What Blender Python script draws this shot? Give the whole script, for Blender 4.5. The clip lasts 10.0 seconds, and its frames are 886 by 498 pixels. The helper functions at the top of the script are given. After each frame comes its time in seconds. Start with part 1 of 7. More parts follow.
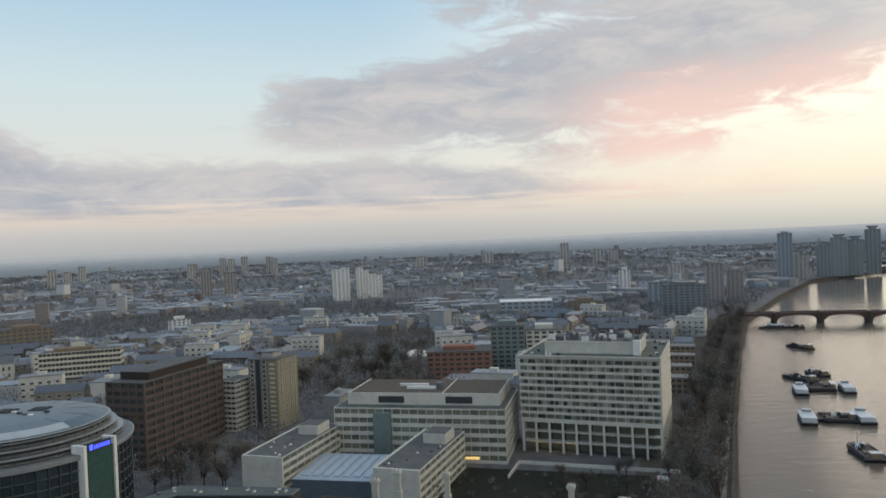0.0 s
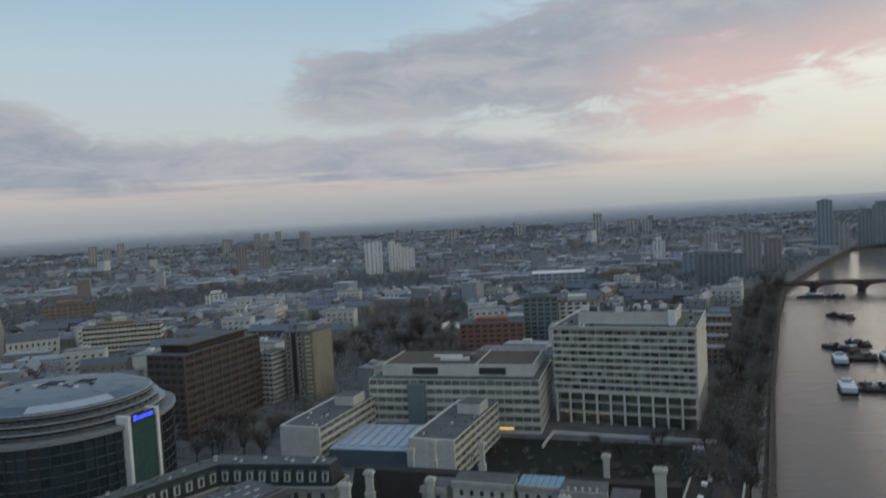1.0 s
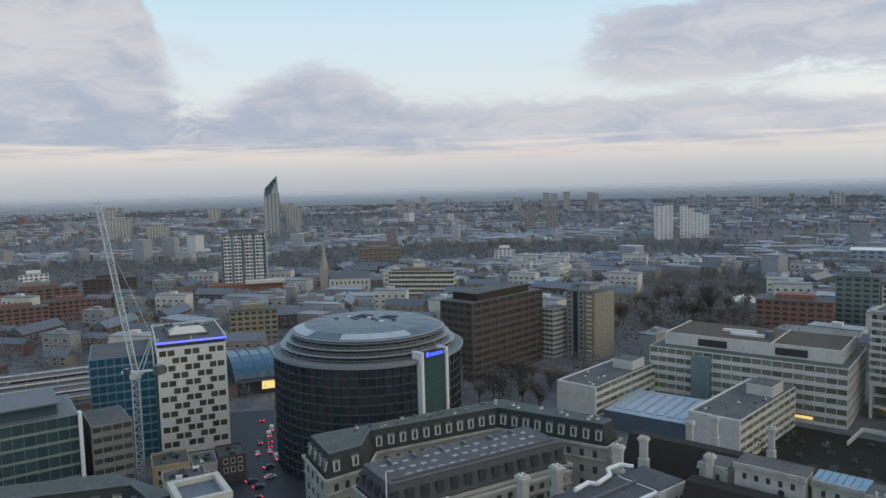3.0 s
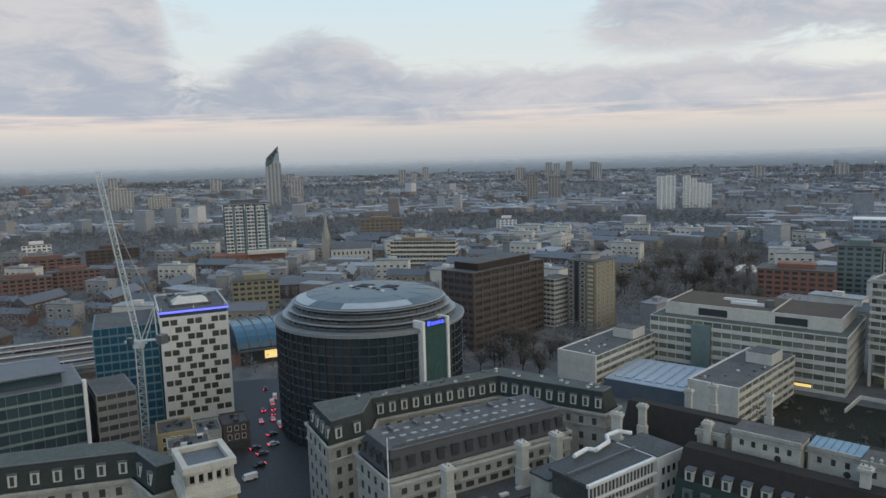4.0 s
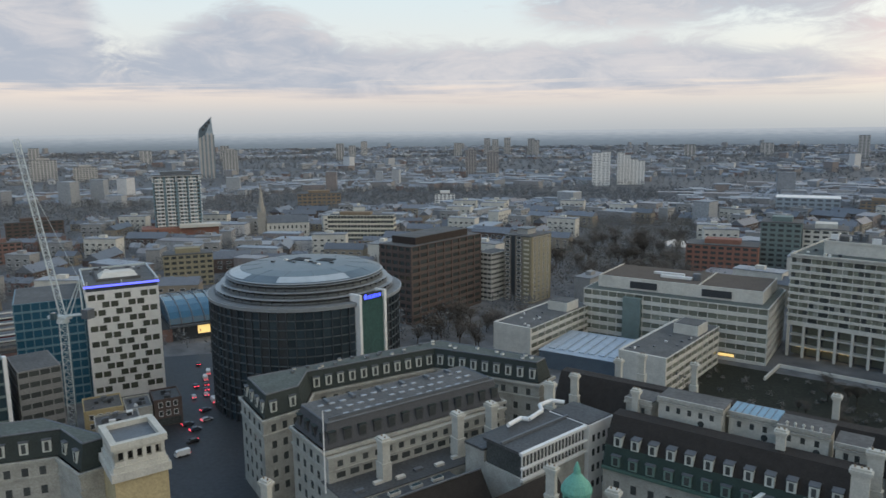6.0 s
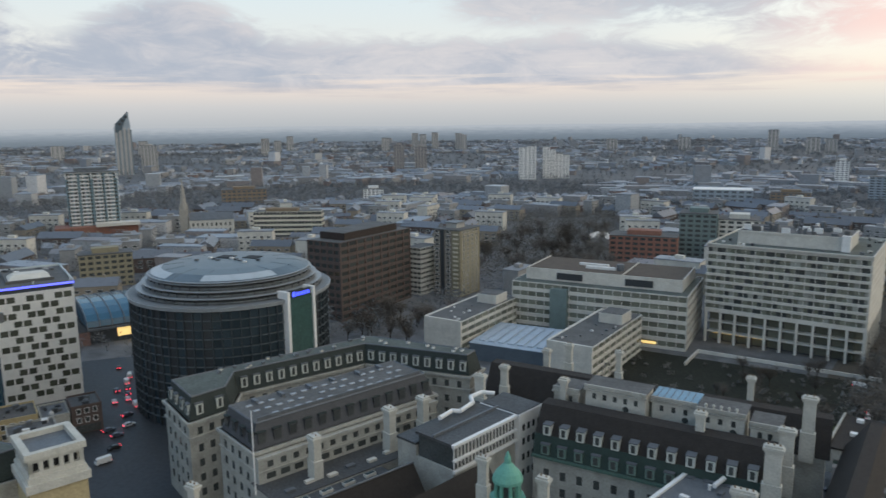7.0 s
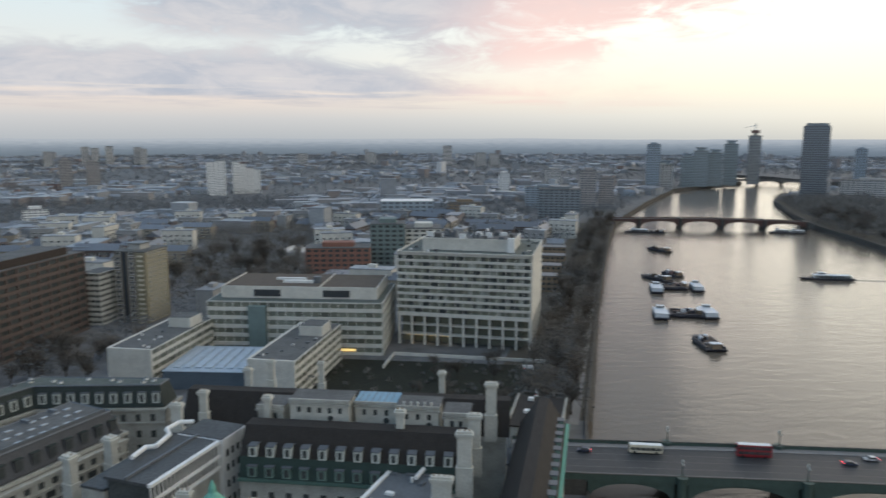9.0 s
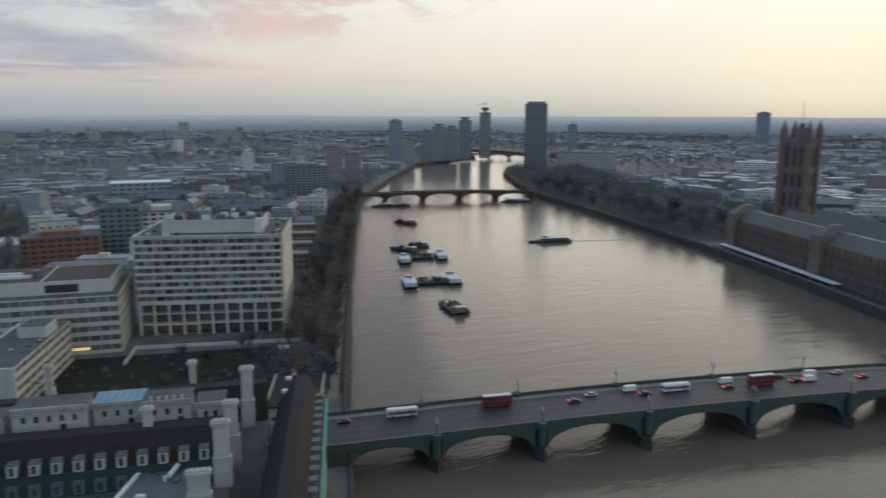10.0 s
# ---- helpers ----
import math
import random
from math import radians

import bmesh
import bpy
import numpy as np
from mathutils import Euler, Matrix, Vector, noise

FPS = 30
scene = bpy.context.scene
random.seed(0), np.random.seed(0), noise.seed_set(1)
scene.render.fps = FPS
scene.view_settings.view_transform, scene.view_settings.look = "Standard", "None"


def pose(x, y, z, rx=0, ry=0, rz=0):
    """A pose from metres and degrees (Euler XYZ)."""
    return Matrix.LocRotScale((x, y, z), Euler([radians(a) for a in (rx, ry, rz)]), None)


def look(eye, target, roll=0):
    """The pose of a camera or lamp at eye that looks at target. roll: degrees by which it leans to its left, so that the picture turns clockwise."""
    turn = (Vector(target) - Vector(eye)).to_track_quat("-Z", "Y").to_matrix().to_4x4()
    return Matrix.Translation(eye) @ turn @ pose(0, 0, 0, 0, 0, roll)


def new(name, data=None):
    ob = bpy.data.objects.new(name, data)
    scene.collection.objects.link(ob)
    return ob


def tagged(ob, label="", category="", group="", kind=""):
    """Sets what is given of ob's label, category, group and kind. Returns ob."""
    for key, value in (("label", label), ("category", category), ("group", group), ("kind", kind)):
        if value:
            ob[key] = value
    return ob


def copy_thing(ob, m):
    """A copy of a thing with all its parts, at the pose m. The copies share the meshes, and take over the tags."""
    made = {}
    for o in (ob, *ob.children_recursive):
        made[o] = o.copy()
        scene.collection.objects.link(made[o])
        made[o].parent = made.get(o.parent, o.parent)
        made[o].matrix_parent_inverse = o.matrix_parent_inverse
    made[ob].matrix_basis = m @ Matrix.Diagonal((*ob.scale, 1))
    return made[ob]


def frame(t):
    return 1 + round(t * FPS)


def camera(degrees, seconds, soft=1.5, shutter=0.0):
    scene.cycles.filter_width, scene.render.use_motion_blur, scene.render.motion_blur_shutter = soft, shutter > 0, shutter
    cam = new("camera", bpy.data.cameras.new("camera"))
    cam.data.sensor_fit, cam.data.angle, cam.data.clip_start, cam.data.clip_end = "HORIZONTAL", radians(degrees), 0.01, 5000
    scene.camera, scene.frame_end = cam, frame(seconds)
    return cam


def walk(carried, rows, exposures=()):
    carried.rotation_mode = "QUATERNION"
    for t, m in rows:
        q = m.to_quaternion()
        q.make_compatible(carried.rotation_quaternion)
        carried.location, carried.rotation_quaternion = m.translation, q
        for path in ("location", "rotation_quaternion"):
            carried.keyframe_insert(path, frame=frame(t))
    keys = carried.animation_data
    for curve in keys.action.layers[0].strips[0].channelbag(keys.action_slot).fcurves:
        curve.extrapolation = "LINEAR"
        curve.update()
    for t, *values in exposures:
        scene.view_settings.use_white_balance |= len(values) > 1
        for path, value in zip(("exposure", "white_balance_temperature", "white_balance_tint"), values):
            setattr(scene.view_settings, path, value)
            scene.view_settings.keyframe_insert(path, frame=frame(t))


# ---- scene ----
cam = camera(63.18, 10.0, soft=1.5, shutter=0.4)
H = 110.0
PATH = [
    (0.0, -0.52, -1.38, H + 1.95, 0.00, -0.76, 2.41),
    (0.5, -0.62, -1.20, H + 1.82, 0.25, 1.41, 0.98),
    (1.0, -0.72, -1.04, H + 1.55, 2.50, -2.80, 3.19),
    (1.5, -0.79, -0.92, H + 1.18, 7.16, -7.71, 1.62),
    (2.0, -0.81, -0.72, H + 0.98, 15.06, -7.08, 2.82),
    (2.5, -0.80, -0.51, H + 0.81, 21.61, -4.52, 1.82),
    (2.7, -0.76, -0.45, H + 0.72, 24.64, -4.50, 1.36),
    (3.8, -0.18, -0.28, H + 0.27, 25.43, -6.67, 1.71),
    (4.0, -0.13, -0.24, H + 0.22, 25.32, -7.32, 1.52),
    (4.5, -0.09, -0.10, H + 0.14, 25.41, -7.62, 1.18),
    (5.0, -0.00, 0.00, H - 0.00, 25.37, -7.90, 0.60),
    (5.5, 0.19, 0.02, H - 0.32, 23.52, -8.44, 1.20),
    (5.7, 0.25, 0.04, H - 0.42, 22.20, -8.96, 0.89),
    (6.8, 0.44, 0.19, H - 0.70, 16.43, -9.74, 0.78),
    (7.0, 0.46, 0.21, H - 0.71, 14.86, -9.84, 0.60),
    (7.5, 0.48, 0.26, H - 0.72, 9.61, -10.27, 0.40),
    (8.0, 0.49, 0.26, H - 0.80, 4.23, -9.82, 1.00),
    (8.5, 0.46, 0.20, H - 0.90, -1.99, -9.18, 0.74),
    (9.0, 0.54, 0.15, H - 1.04, -9.16, -8.80, -0.06),
    (9.5, 0.65, 0.06, H - 1.22, -19.26, -9.99, 0.02),
    (10.0, 0.75, -0.01, H - 1.37, -29.04, -10.56, -0.22),
]
walk(cam, [(t, pose(x, y, z, 90 + p, r, yw)) for t, x, y, z, yw, p, r in PATH], exposures=[(0, .05, 6800, 8), (.5, -.12, 6550, 8), (1, -.34, 6250, 8), (1.5, -.25, 6250, 8), (2, 0, 6200, 8), (2.5, .12, 6200, 8), (4.0, .1, 6450, 8), (4.5, .15, 6500, 8), (8, .2, 6450, 8), (9, .2, 6450, 8), (9.5, -.2, 6350, 8), (10, -.2, 6300, 8)])

# ---- sky and light ----
world = bpy.data.worlds.new("world")
scene.world = world
world.use_nodes = True
WT = world.node_tree
WT.nodes.clear()


def wnode(kind, **props):
    n = WT.nodes.new(kind)
    for k, v in props.items():
        setattr(n, k, v)
    return n


def wm(op, a, b=None, c=None, clamp=False):
    n = wnode("ShaderNodeMath", operation=op, use_clamp=clamp)
    for i, v in enumerate((a, b, c)):
        if v is None:
            continue
        if isinstance(v, (int, float)):
            n.inputs[i].default_value = v
        else:
            WT.links.new(v, n.inputs[i])
    return n.outputs[0]


def wstep(v, lo, hi):
    n = wnode("ShaderNodeMapRange", interpolation_type="SMOOTHSTEP")
    WT.links.new(v, n.inputs[0])
    for i, u in ((1, lo), (2, hi)):
        if isinstance(u, (int, float)):
            n.inputs[i].default_value = u
        else:
            WT.links.new(u, n.inputs[i])
    return n.outputs[0]


def wmix(f, a, b, mode="MIX"):
    n = wnode("ShaderNodeMix", data_type="RGBA", blend_type=mode)
    for sock, v in ((n.inputs[0], f), (n.inputs[6], a), (n.inputs[7], b)):
        if isinstance(v, (int, float)):
            sock.default_value = v
        elif isinstance(v, tuple):
            sock.default_value = (*v, 1)
        else:
            WT.links.new(v, sock)
    return n.outputs[2]


def wramp(v, stops):
    n = wnode("ShaderNodeValToRGB")
    WT.links.new(v, n.inputs[0])
    e = n.color_ramp.elements
    while len(e) < len(stops):
        e.new(0.5)
    for el, (p, c) in zip(e, stops):
        el.position, el.color = p, (*c, 1)
    return n.outputs[0]


def wnoise(vec, scale, detail=6.0, rough=0.55, distort=0.0):
    n = wnode("ShaderNodeTexNoise")
    WT.links.new(vec, n.inputs["Vector"])
    n.inputs["Scale"].default_value, n.inputs["Detail"].default_value = scale, detail
    n.inputs["Roughness"].default_value, n.inputs["Distortion"].default_value = rough, distort
    return n.outputs[0]


def make_sky():
    co = wnode("ShaderNodeTexCoord")
    sep = wnode("ShaderNodeSeparateXYZ")
    WT.links.new(co.outputs["Generated"], sep.inputs[0])
    sx, sy, sz = sep.outputs
    az = wm("DEGREES", wm("ARCTAN2", sx, sy))
    el = wm("DEGREES", wm("ARCSINE", sz))
    # clear sky: paler and warmer towards the hidden sun on the river side
    e1 = wm("DIVIDE", el, 40.0, clamp=True)
    cold = wramp(e1, [(0.0, (.42, .44, .47)), (0.035, (.54, .53, .54)), (0.08, (.78, .66, .59)), (0.13, (.72, .71, .68)), (0.3, (.60, .72, .78)), (0.5, (.36, .56, .76)), (1.0, (.30, .48, .74))])
    warm = wramp(e1, [(0.0, (.52, .53, .53)), (0.04, (.73, .70, .65)), (0.09, (.94, .84, .70)), (0.2, (1.10, 1.03, .89)), (0.4, (1.20, 1.17, 1.08)), (0.7, (.80, .86, .90)), (1.0, (.36, .5, .7))])
    side = wm("MULTIPLY", wstep(az, -8.0, 38.0), wm("SUBTRACT", 1.0, wstep(az, 75.0, 140.0)))
    clear = wmix(side, cold, warm)
    nishita = wnode("ShaderNodeTexSky", sky_type="NISHITA", sun_disc=False, sun_elevation=radians(4), sun_rotation=radians(58))
    clear = wmix(1.0, clear, wmix(1.0, nishita.outputs[0], (.005, .008, .012), "MULTIPLY"), "ADD")
    # clouds: a long low bank, and a torn sheet that climbs to the river side
    cv = wnode("ShaderNodeCombineXYZ")
    for sock, v in zip(cv.inputs, (wm("MULTIPLY", az, 0.055), wm("MULTIPLY", el, 0.17), 3.7)):
        if isinstance(v, float):
            sock.default_value = v
        else:
            WT.links.new(v, sock)
    big = wnoise(cv.outputs[0], 0.9, 5.0, 0.55, 0.3)
    fine = wnoise(cv.outputs[0], 3.4, 9.0, 0.66, 0.6)
    nz = wm("SUBTRACT", wm("ADD", wm("MULTIPLY", big, 0.7), wm("MULTIPLY", fine, 0.8)), 0.75)
    cs = wnode("ShaderNodeCombineXYZ")
    WT.links.new(wm("MULTIPLY", az, 0.05), cs.inputs[0])
    WT.links.new(wm("MULTIPLY", el, 0.95), cs.inputs[1])
    low = wm("SUBTRACT", wnoise(cs.outputs[0], 1.3, 6.0, 0.6, 0.3), 0.5)
    az_in = wm("SUBTRACT", 1.0, wstep(az, 2.0, 34.0))
    hump = wm("ADD", wm("MULTIPLY", wm("POWER", 2.718, wm("MULTIPLY", wm("POWER", wm("DIVIDE", wm("ADD", az, 35.0), 5.5), 2.0), -1.0)), 3.2),
              wm("MULTIPLY", wstep(wm("MULTIPLY", az, -1.0), 43.0, 50.0), 12.0))
    top = wm("ADD", wm("ADD", 6.1, hump), wm("MULTIPLY", nz, 6.0))
    top = wm("SUBTRACT", top, wm("MULTIPLY", wstep(az, -4.0, 20.0), 3.0))
    bank = wm("MULTIPLY", wstep(wm("ADD", el, wm("MULTIPLY", low, 6.0)), 2.0, 3.7), wm("SUBTRACT", 1.0, wstep(el, wm("SUBTRACT", top, 0.9), wm("ADD", top, 0.9))))
    bank = wm("MULTIPLY", bank, wm("ADD", 0.12, wm("MULTIPLY", az_in, 0.88)))
    gap = wm("MULTIPLY", wm("MULTIPLY", wstep(az, -46.5, -44.5), wm("SUBTRACT", 1.0, wstep(az, -42.0, -40.0))), wstep(el, 3.6, 4.6))
    bank = wm("MULTIPLY", bank, wm("SUBTRACT", 1.0, wm("MULTIPLY", gap, wstep(nz, -0.12, 0.1))))
    line = wm("ADD", 11.2, wm("MULTIPLY", az, 0.07))
    off = wm("DIVIDE", wm("SUBTRACT", el, line), wm("ADD", 2.6, wm("MULTIPLY", wstep(az, -8.0, 14.0), 2.6)))
    sheet = wm("POWER", 2.718, wm("MULTIPLY", wm("MULTIPLY", off, off), -1.0))
    sheet = wm("MULTIPLY", sheet, wm("MULTIPLY", wstep(az, -17.0, -8.0), wm("SUBTRACT", 1.0, wstep(az, 26.0, 40.0))))
    high = wm("MULTIPLY", wm("MULTIPLY", wstep(el, 13.0, 18.0), wstep(az, -6.0, 4.0)), 0.55)
    spread = wm("MAXIMUM", sheet, high)
    sheet = wm("MULTIPLY", wstep(wm("ADD", spread, wm("MULTIPLY", nz, 2.6)), 0.06, 0.62), wstep(spread, 0.01, 0.3))
    streak = wm("MULTIPLY", wstep(wm("ADD", nz, 0.0), 0.1, 0.24), wm("MULTIPLY", wstep(el, 5.0, 8.0), 0.5))
    cloud = wm("MAXIMUM", wm("MAXIMUM", bank, wm("MULTIPLY", sheet, 0.95)), streak)
    tone = wmix(wstep(nz, -0.16, 0.2), (.40, .435, .51), (.60, .58, .60))
    pinkness = wm("MULTIPLY", wm("MULTIPLY", wstep(az, 5.0, 17.0), wm("SUBTRACT", 1.0, wstep(az, 30.0, 46.0))), wm("SUBTRACT", 1.0, wstep(wm("ADD", off, wm("MULTIPLY", nz, 1.6)), -0.75, 0.25)))
    tone = wmix(wm("MULTIPLY", pinkness, 0.72), tone, (1.0, .68, .60))
    tone = wmix(wm("MULTIPLY", wstep(az, 24.0, 50.0), 0.85), tone, (.98, .91, .81))
    warmlow = wm("SUBTRACT", 1.0, wstep(el, 1.8, 3.6))
    tone = wmix(wm("MULTIPLY", warmlow, 0.5), tone, (.72, .58, .50))
    sky = wmix(cloud, clear, tone)
    below = wmix(wstep(el, -4.0, -2.5), (.17, .20, .24), sky)
    bg = wnode("ShaderNodeBackground")
    WT.links.new(below, bg.inputs[0])
    bg.inputs[1].default_value = 1.0
    out = wnode("ShaderNodeOutputWorld")
    WT.links.new(bg.outputs[0], out.inputs[0])


make_sky()
sun = new("sun", bpy.data.lights.new("sun", "SUN"))
sun.data.energy, sun.data.angle, sun.data.color = 0.5, radians(60), (1.0, .86, .70)
sun.matrix_world = look((300, 190, 60), (0, 0, 0))

# ---- materials ----


def mat(name, colour, rough=0.8, var=0.25, scale=0.35, metal=0.0, bump=0.3, spec=0.3, per_object=0.0, stain=0.3, tint=None):
    m = bpy.data.materials.new(name)
    m.use_nodes = True
    nt = m.node_tree
    b = nt.nodes["Principled BSDF"]
    b.inputs["Roughness"].default_value, b.inputs["Metallic"].default_value = rough, metal
    b.inputs["Specular IOR Level"].default_value = spec
    tc = nt.nodes.new("ShaderNodeTexCoord")

    def tex(s, detail):
        n = nt.nodes.new("ShaderNodeTexNoise")
        n.inputs["Scale"].default_value, n.inputs["Detail"].default_value = s, detail
        nt.links.new(tc.outputs["Object"], n.inputs["Vector"])
        return n.outputs[0]

    def mix(f, a, c, mode):
        n = nt.nodes.new("ShaderNodeMix")
        n.data_type, n.blend_type = "RGBA", mode
        for sock, v in ((n.inputs[0], f), (n.inputs[6], a), (n.inputs[7], c)):
            if isinstance(v, (int, float)):
                sock.default_value = v
            elif isinstance(v, tuple):
                sock.default_value = (*v, 1)
            else:
                nt.links.new(v, sock)
        return n.outputs[2]

    def span(v, lo, hi, a, c):
        n = nt.nodes.new("ShaderNodeMapRange")
        nt.links.new(v, n.inputs[0])
        for i, u in enumerate((lo, hi, a, c)):
            n.inputs[i + 1].default_value = u
        return n.outputs[0]

    dark = tuple(c * (1 - var) for c in colour)
    light = tint or tuple(min(1, c * (1 + var)) for c in colour)
    fine, large = tex(scale * 9, 5), tex(scale, 4)
    col = mix(span(fine, .3, .7, 0, 1), dark, light, "MIX")
    col = mix(span(large, .42, .72, 0, stain), col, tuple(c * .55 for c in colour), "MIX")
    if per_object:
        info = nt.nodes.new("ShaderNodeObjectInfo")
        col = mix(span(info.outputs["Random"], 0, 1, 0, per_object), col, tuple(c * .35 for c in colour), "MIX")
    nt.links.new(col, b.inputs["Base Color"])
    if bump:
        bp = nt.nodes.new("ShaderNodeBump")
        bp.inputs["Strength"].default_value, bp.inputs["Distance"].default_value = bump, 0.15
        nt.links.new(fine, bp.inputs["Height"])
        nt.links.new(bp.outputs[0], b.inputs["Normal"])
    return m


def island_mat(name, stops, rough=0.8, spec=0.3):
    """Colour picked piece by piece from a ramp."""
    m = bpy.data.materials.new(name)
    m.use_nodes = True
    nt = m.node_tree
    b = nt.nodes["Principled BSDF"]
    b.inputs["Roughness"].default_value, b.inputs["Specular IOR Level"].default_value = rough, spec
    g = nt.nodes.new("ShaderNodeNewGeometry")
    r = nt.nodes.new("ShaderNodeValToRGB")
    r.color_ramp.interpolation = "CONSTANT"
    e = r.color_ramp.elements
    while len(e) < len(stops):
        e.new(0.5)
    for el, (p, c) in zip(e, stops):
        el.position, el.color = p, (*c, 1)
    nt.links.new(g.outputs["Random Per Island"], r.inputs[0])
    tc, n = nt.nodes.new("ShaderNodeTexCoord"), nt.nodes.new("ShaderNodeTexNoise")
    n.inputs["Scale"].default_value, n.inputs["Detail"].default_value = 0.5, 4
    nt.links.new(tc.outputs["Object"], n.inputs["Vector"])
    mx = nt.nodes.new("ShaderNodeMix")
    mx.data_type, mx.blend_type = "RGBA", "MULTIPLY"
    mx.inputs[0].default_value = .6
    nt.links.new(r.outputs[0], mx.inputs[6])
    nt.links.new(n.outputs[0], mx.inputs[7])
    nt.links.new(mx.outputs[2], b.inputs["Base Color"])
    return m


def glow(name, colour, strength):
    m = bpy.data.materials.new(name)
    m.use_nodes = True
    b = m.node_tree.nodes["Principled BSDF"]
    b.inputs["Base Color"].default_value = (*colour, 1)
    b.inputs["Emission Color"].default_value, b.inputs["Emission Strength"].default_value = (*colour, 1), strength
    return m


def glass_mat(name, colour, rough=0.12, vary=0.5):
    m = mat(name, colour, rough, 0.3, 0.2, 0.0, 0.0, 0.6, vary)
    return m


CONCRETE = mat("pale concrete", (.60, .58, .52), .85, .12, .2, stain=.35)
CREAM = mat("cream render", (.60, .54, .42), .85, .12, .2, stain=.3)
PORTLAND = mat("weathered portland stone", (.40, .395, .355), .85, .2, .25, stain=.6)
WHITE = mat("white paint", (.74, .74, .72), .6, .08, .3, stain=.25)
DARKBAND = mat("dark metal and shade fill", (.05, .055, .06), .45, .3, .4)
GLASS = glass_mat("dark window glass", (.075, .082, .080), .1)
# Pale olive base colour paints the reflections in the hospital panes.
GLASSOLIVE = glass_mat("window glass with olive reflection", (.25, .26, .21), .2, .8)
BLIND = mat("pale blinds behind glass", (.36, .37, .33), .35, .15, .5, bump=0, spec=.5, per_object=.6)
# Paler reflecting panes for far towers, standing in for haze.
GLASSFAR = mat("haze-paled reflecting glass", (.26, .29, .32), .25, .2, .1, metal=.55, bump=0, per_object=.5)
GLASSB = glass_mat("blue green glass", (.05, .085, .10), .1)
BLUEGLASS = glass_mat("blue glazing", (.028, .098, .155), .15, .3)
ROOF = mat("grey felt roof", (.115, .115, .112), .8, .25, .12, stain=.6)
ROOFG = mat("green grey roof", (.105, .12, .108), .8, .25, .12, stain=.6)
LEAD = mat("lead roof", (.125, .136, .147), .45, .25, .3, stain=.4)
SLATE = mat("dark brown roof tiles", (.030, .026, .023), .8, .45, .5, bump=.6, stain=.5)
MANSARD = mat("dark green slate", (.035, .045, .042), .65, .4, .5, bump=.5, stain=.3)
COPPER = mat("green copper", (.14, .36, .28), .6, .25, .6, stain=.35)
BROWN = mat("brown brick", (.115, .088, .077), .85, .25, .3, stain=.4)
BROWND = mat("dark brown panels", (.040, .030, .026), .7, .3, .3)
ORANGE = mat("orange red brick", (.27, .135, .10), .85, .2, .3, stain=.3)
REDBRICK = mat("red brick", (.205, .128, .112), .85, .3, .3, stain=.4)
YELLOW = mat("yellow stock brick", (.28, .25, .17), .85, .2, .3, stain=.3)
TAN = mat("tan stone", (.25, .19, .13), .85, .2, .2, stain=.4)
GREYGREEN = mat("grey green cladding", (.17, .22, .21), .6, .15, .3)
# Asphalt colour is darkened for street shade as well as for wet.
ASPHALT = mat("asphalt", (.034, .036, .039), .6, .3, .08, stain=.3, spec=.5)
PAVING = mat("stone paving", (.22, .21, .20), .8, .2, .15)
GRASS = mat("winter grass", (.060, .075, .030), .9, .35, .2, stain=.4)
# Ground tone is raised partly to paint in haze farther out.
SOIL = mat("city ground", (.115, .117, .118), .8, .4, .012, stain=.4, bump=0, spec=.5)
DARKFELT = mat("dark damp felt", (.075, .078, .08), .6, .35, .15, stain=.5)
YELLOWSTONE = mat("warm yellow stone", (.46, .38, .22), .85, .15, .2, stain=.3)
BARK = mat("bark", (.055, .045, .036), .9, .3, 1.0)
TWIG = mat("bare twigs", (.135, .118, .10), .9, .4, .6, stain=.2, bump=0, per_object=.5)
STEEL = mat("pale crane steel", (.55, .60, .60), .5, .1, 1.0)
REDPAINT = mat("red bus paint", (.27, .022, .03), .35, .1, .5, spec=.5)
BLACK = mat("black rubber and dark fill", (.02, .02, .02), .7)
# Bridge green is darkened to carry the shade on its near side.
BRIDGEGREEN = mat("green painted iron darkened for shade", (.062, .092, .078), .6, .2, .4, stain=.4)
PIERSTONE = mat("wet granite", (.075, .07, .062), .7, .3, .3, stain=.5)
DARKREDSTEEL = mat("dark red painted steel", (.11, .065, .055), .6, .2, .2)
# Limestone tone is lifted a little to paint haze across the river.
GOTHIC = mat("honey brown limestone", (.215, .16, .125), .85, .2, .15, stain=.4)
IRONROOF = mat("grey iron roof", (.13, .125, .12), .6, .2, .1)
BLUESIGN = glow("blue sign light", (.05, .08, 1.0), 2.2)
BLUELINE = glow("blue strip light", (.12, .14, 1.0), 1.6)
WARMLIGHT = glow("warm room light", (1.0, .70, .26), .75)
TAILLIGHT = glow("red tail light", (1.0, .05, .08), 3.2)

# ---- building helpers ----


def box(bm, x0, x1, y0, y1, z0, z1):
    v = [bm.verts.new(p) for p in ((x0, y0, z0), (x1, y0, z0), (x1, y1, z0), (x0, y1, z0), (x0, y0, z1), (x1, y0, z1), (x1, y1, z1), (x0, y1, z1))]
    for f in ((0, 3, 2, 1), (4, 5, 6, 7), (0, 1, 5, 4), (1, 2, 6, 5), (2, 3, 7, 6), (3, 0, 4, 7)):
        bm.faces.new([v[i] for i in f])


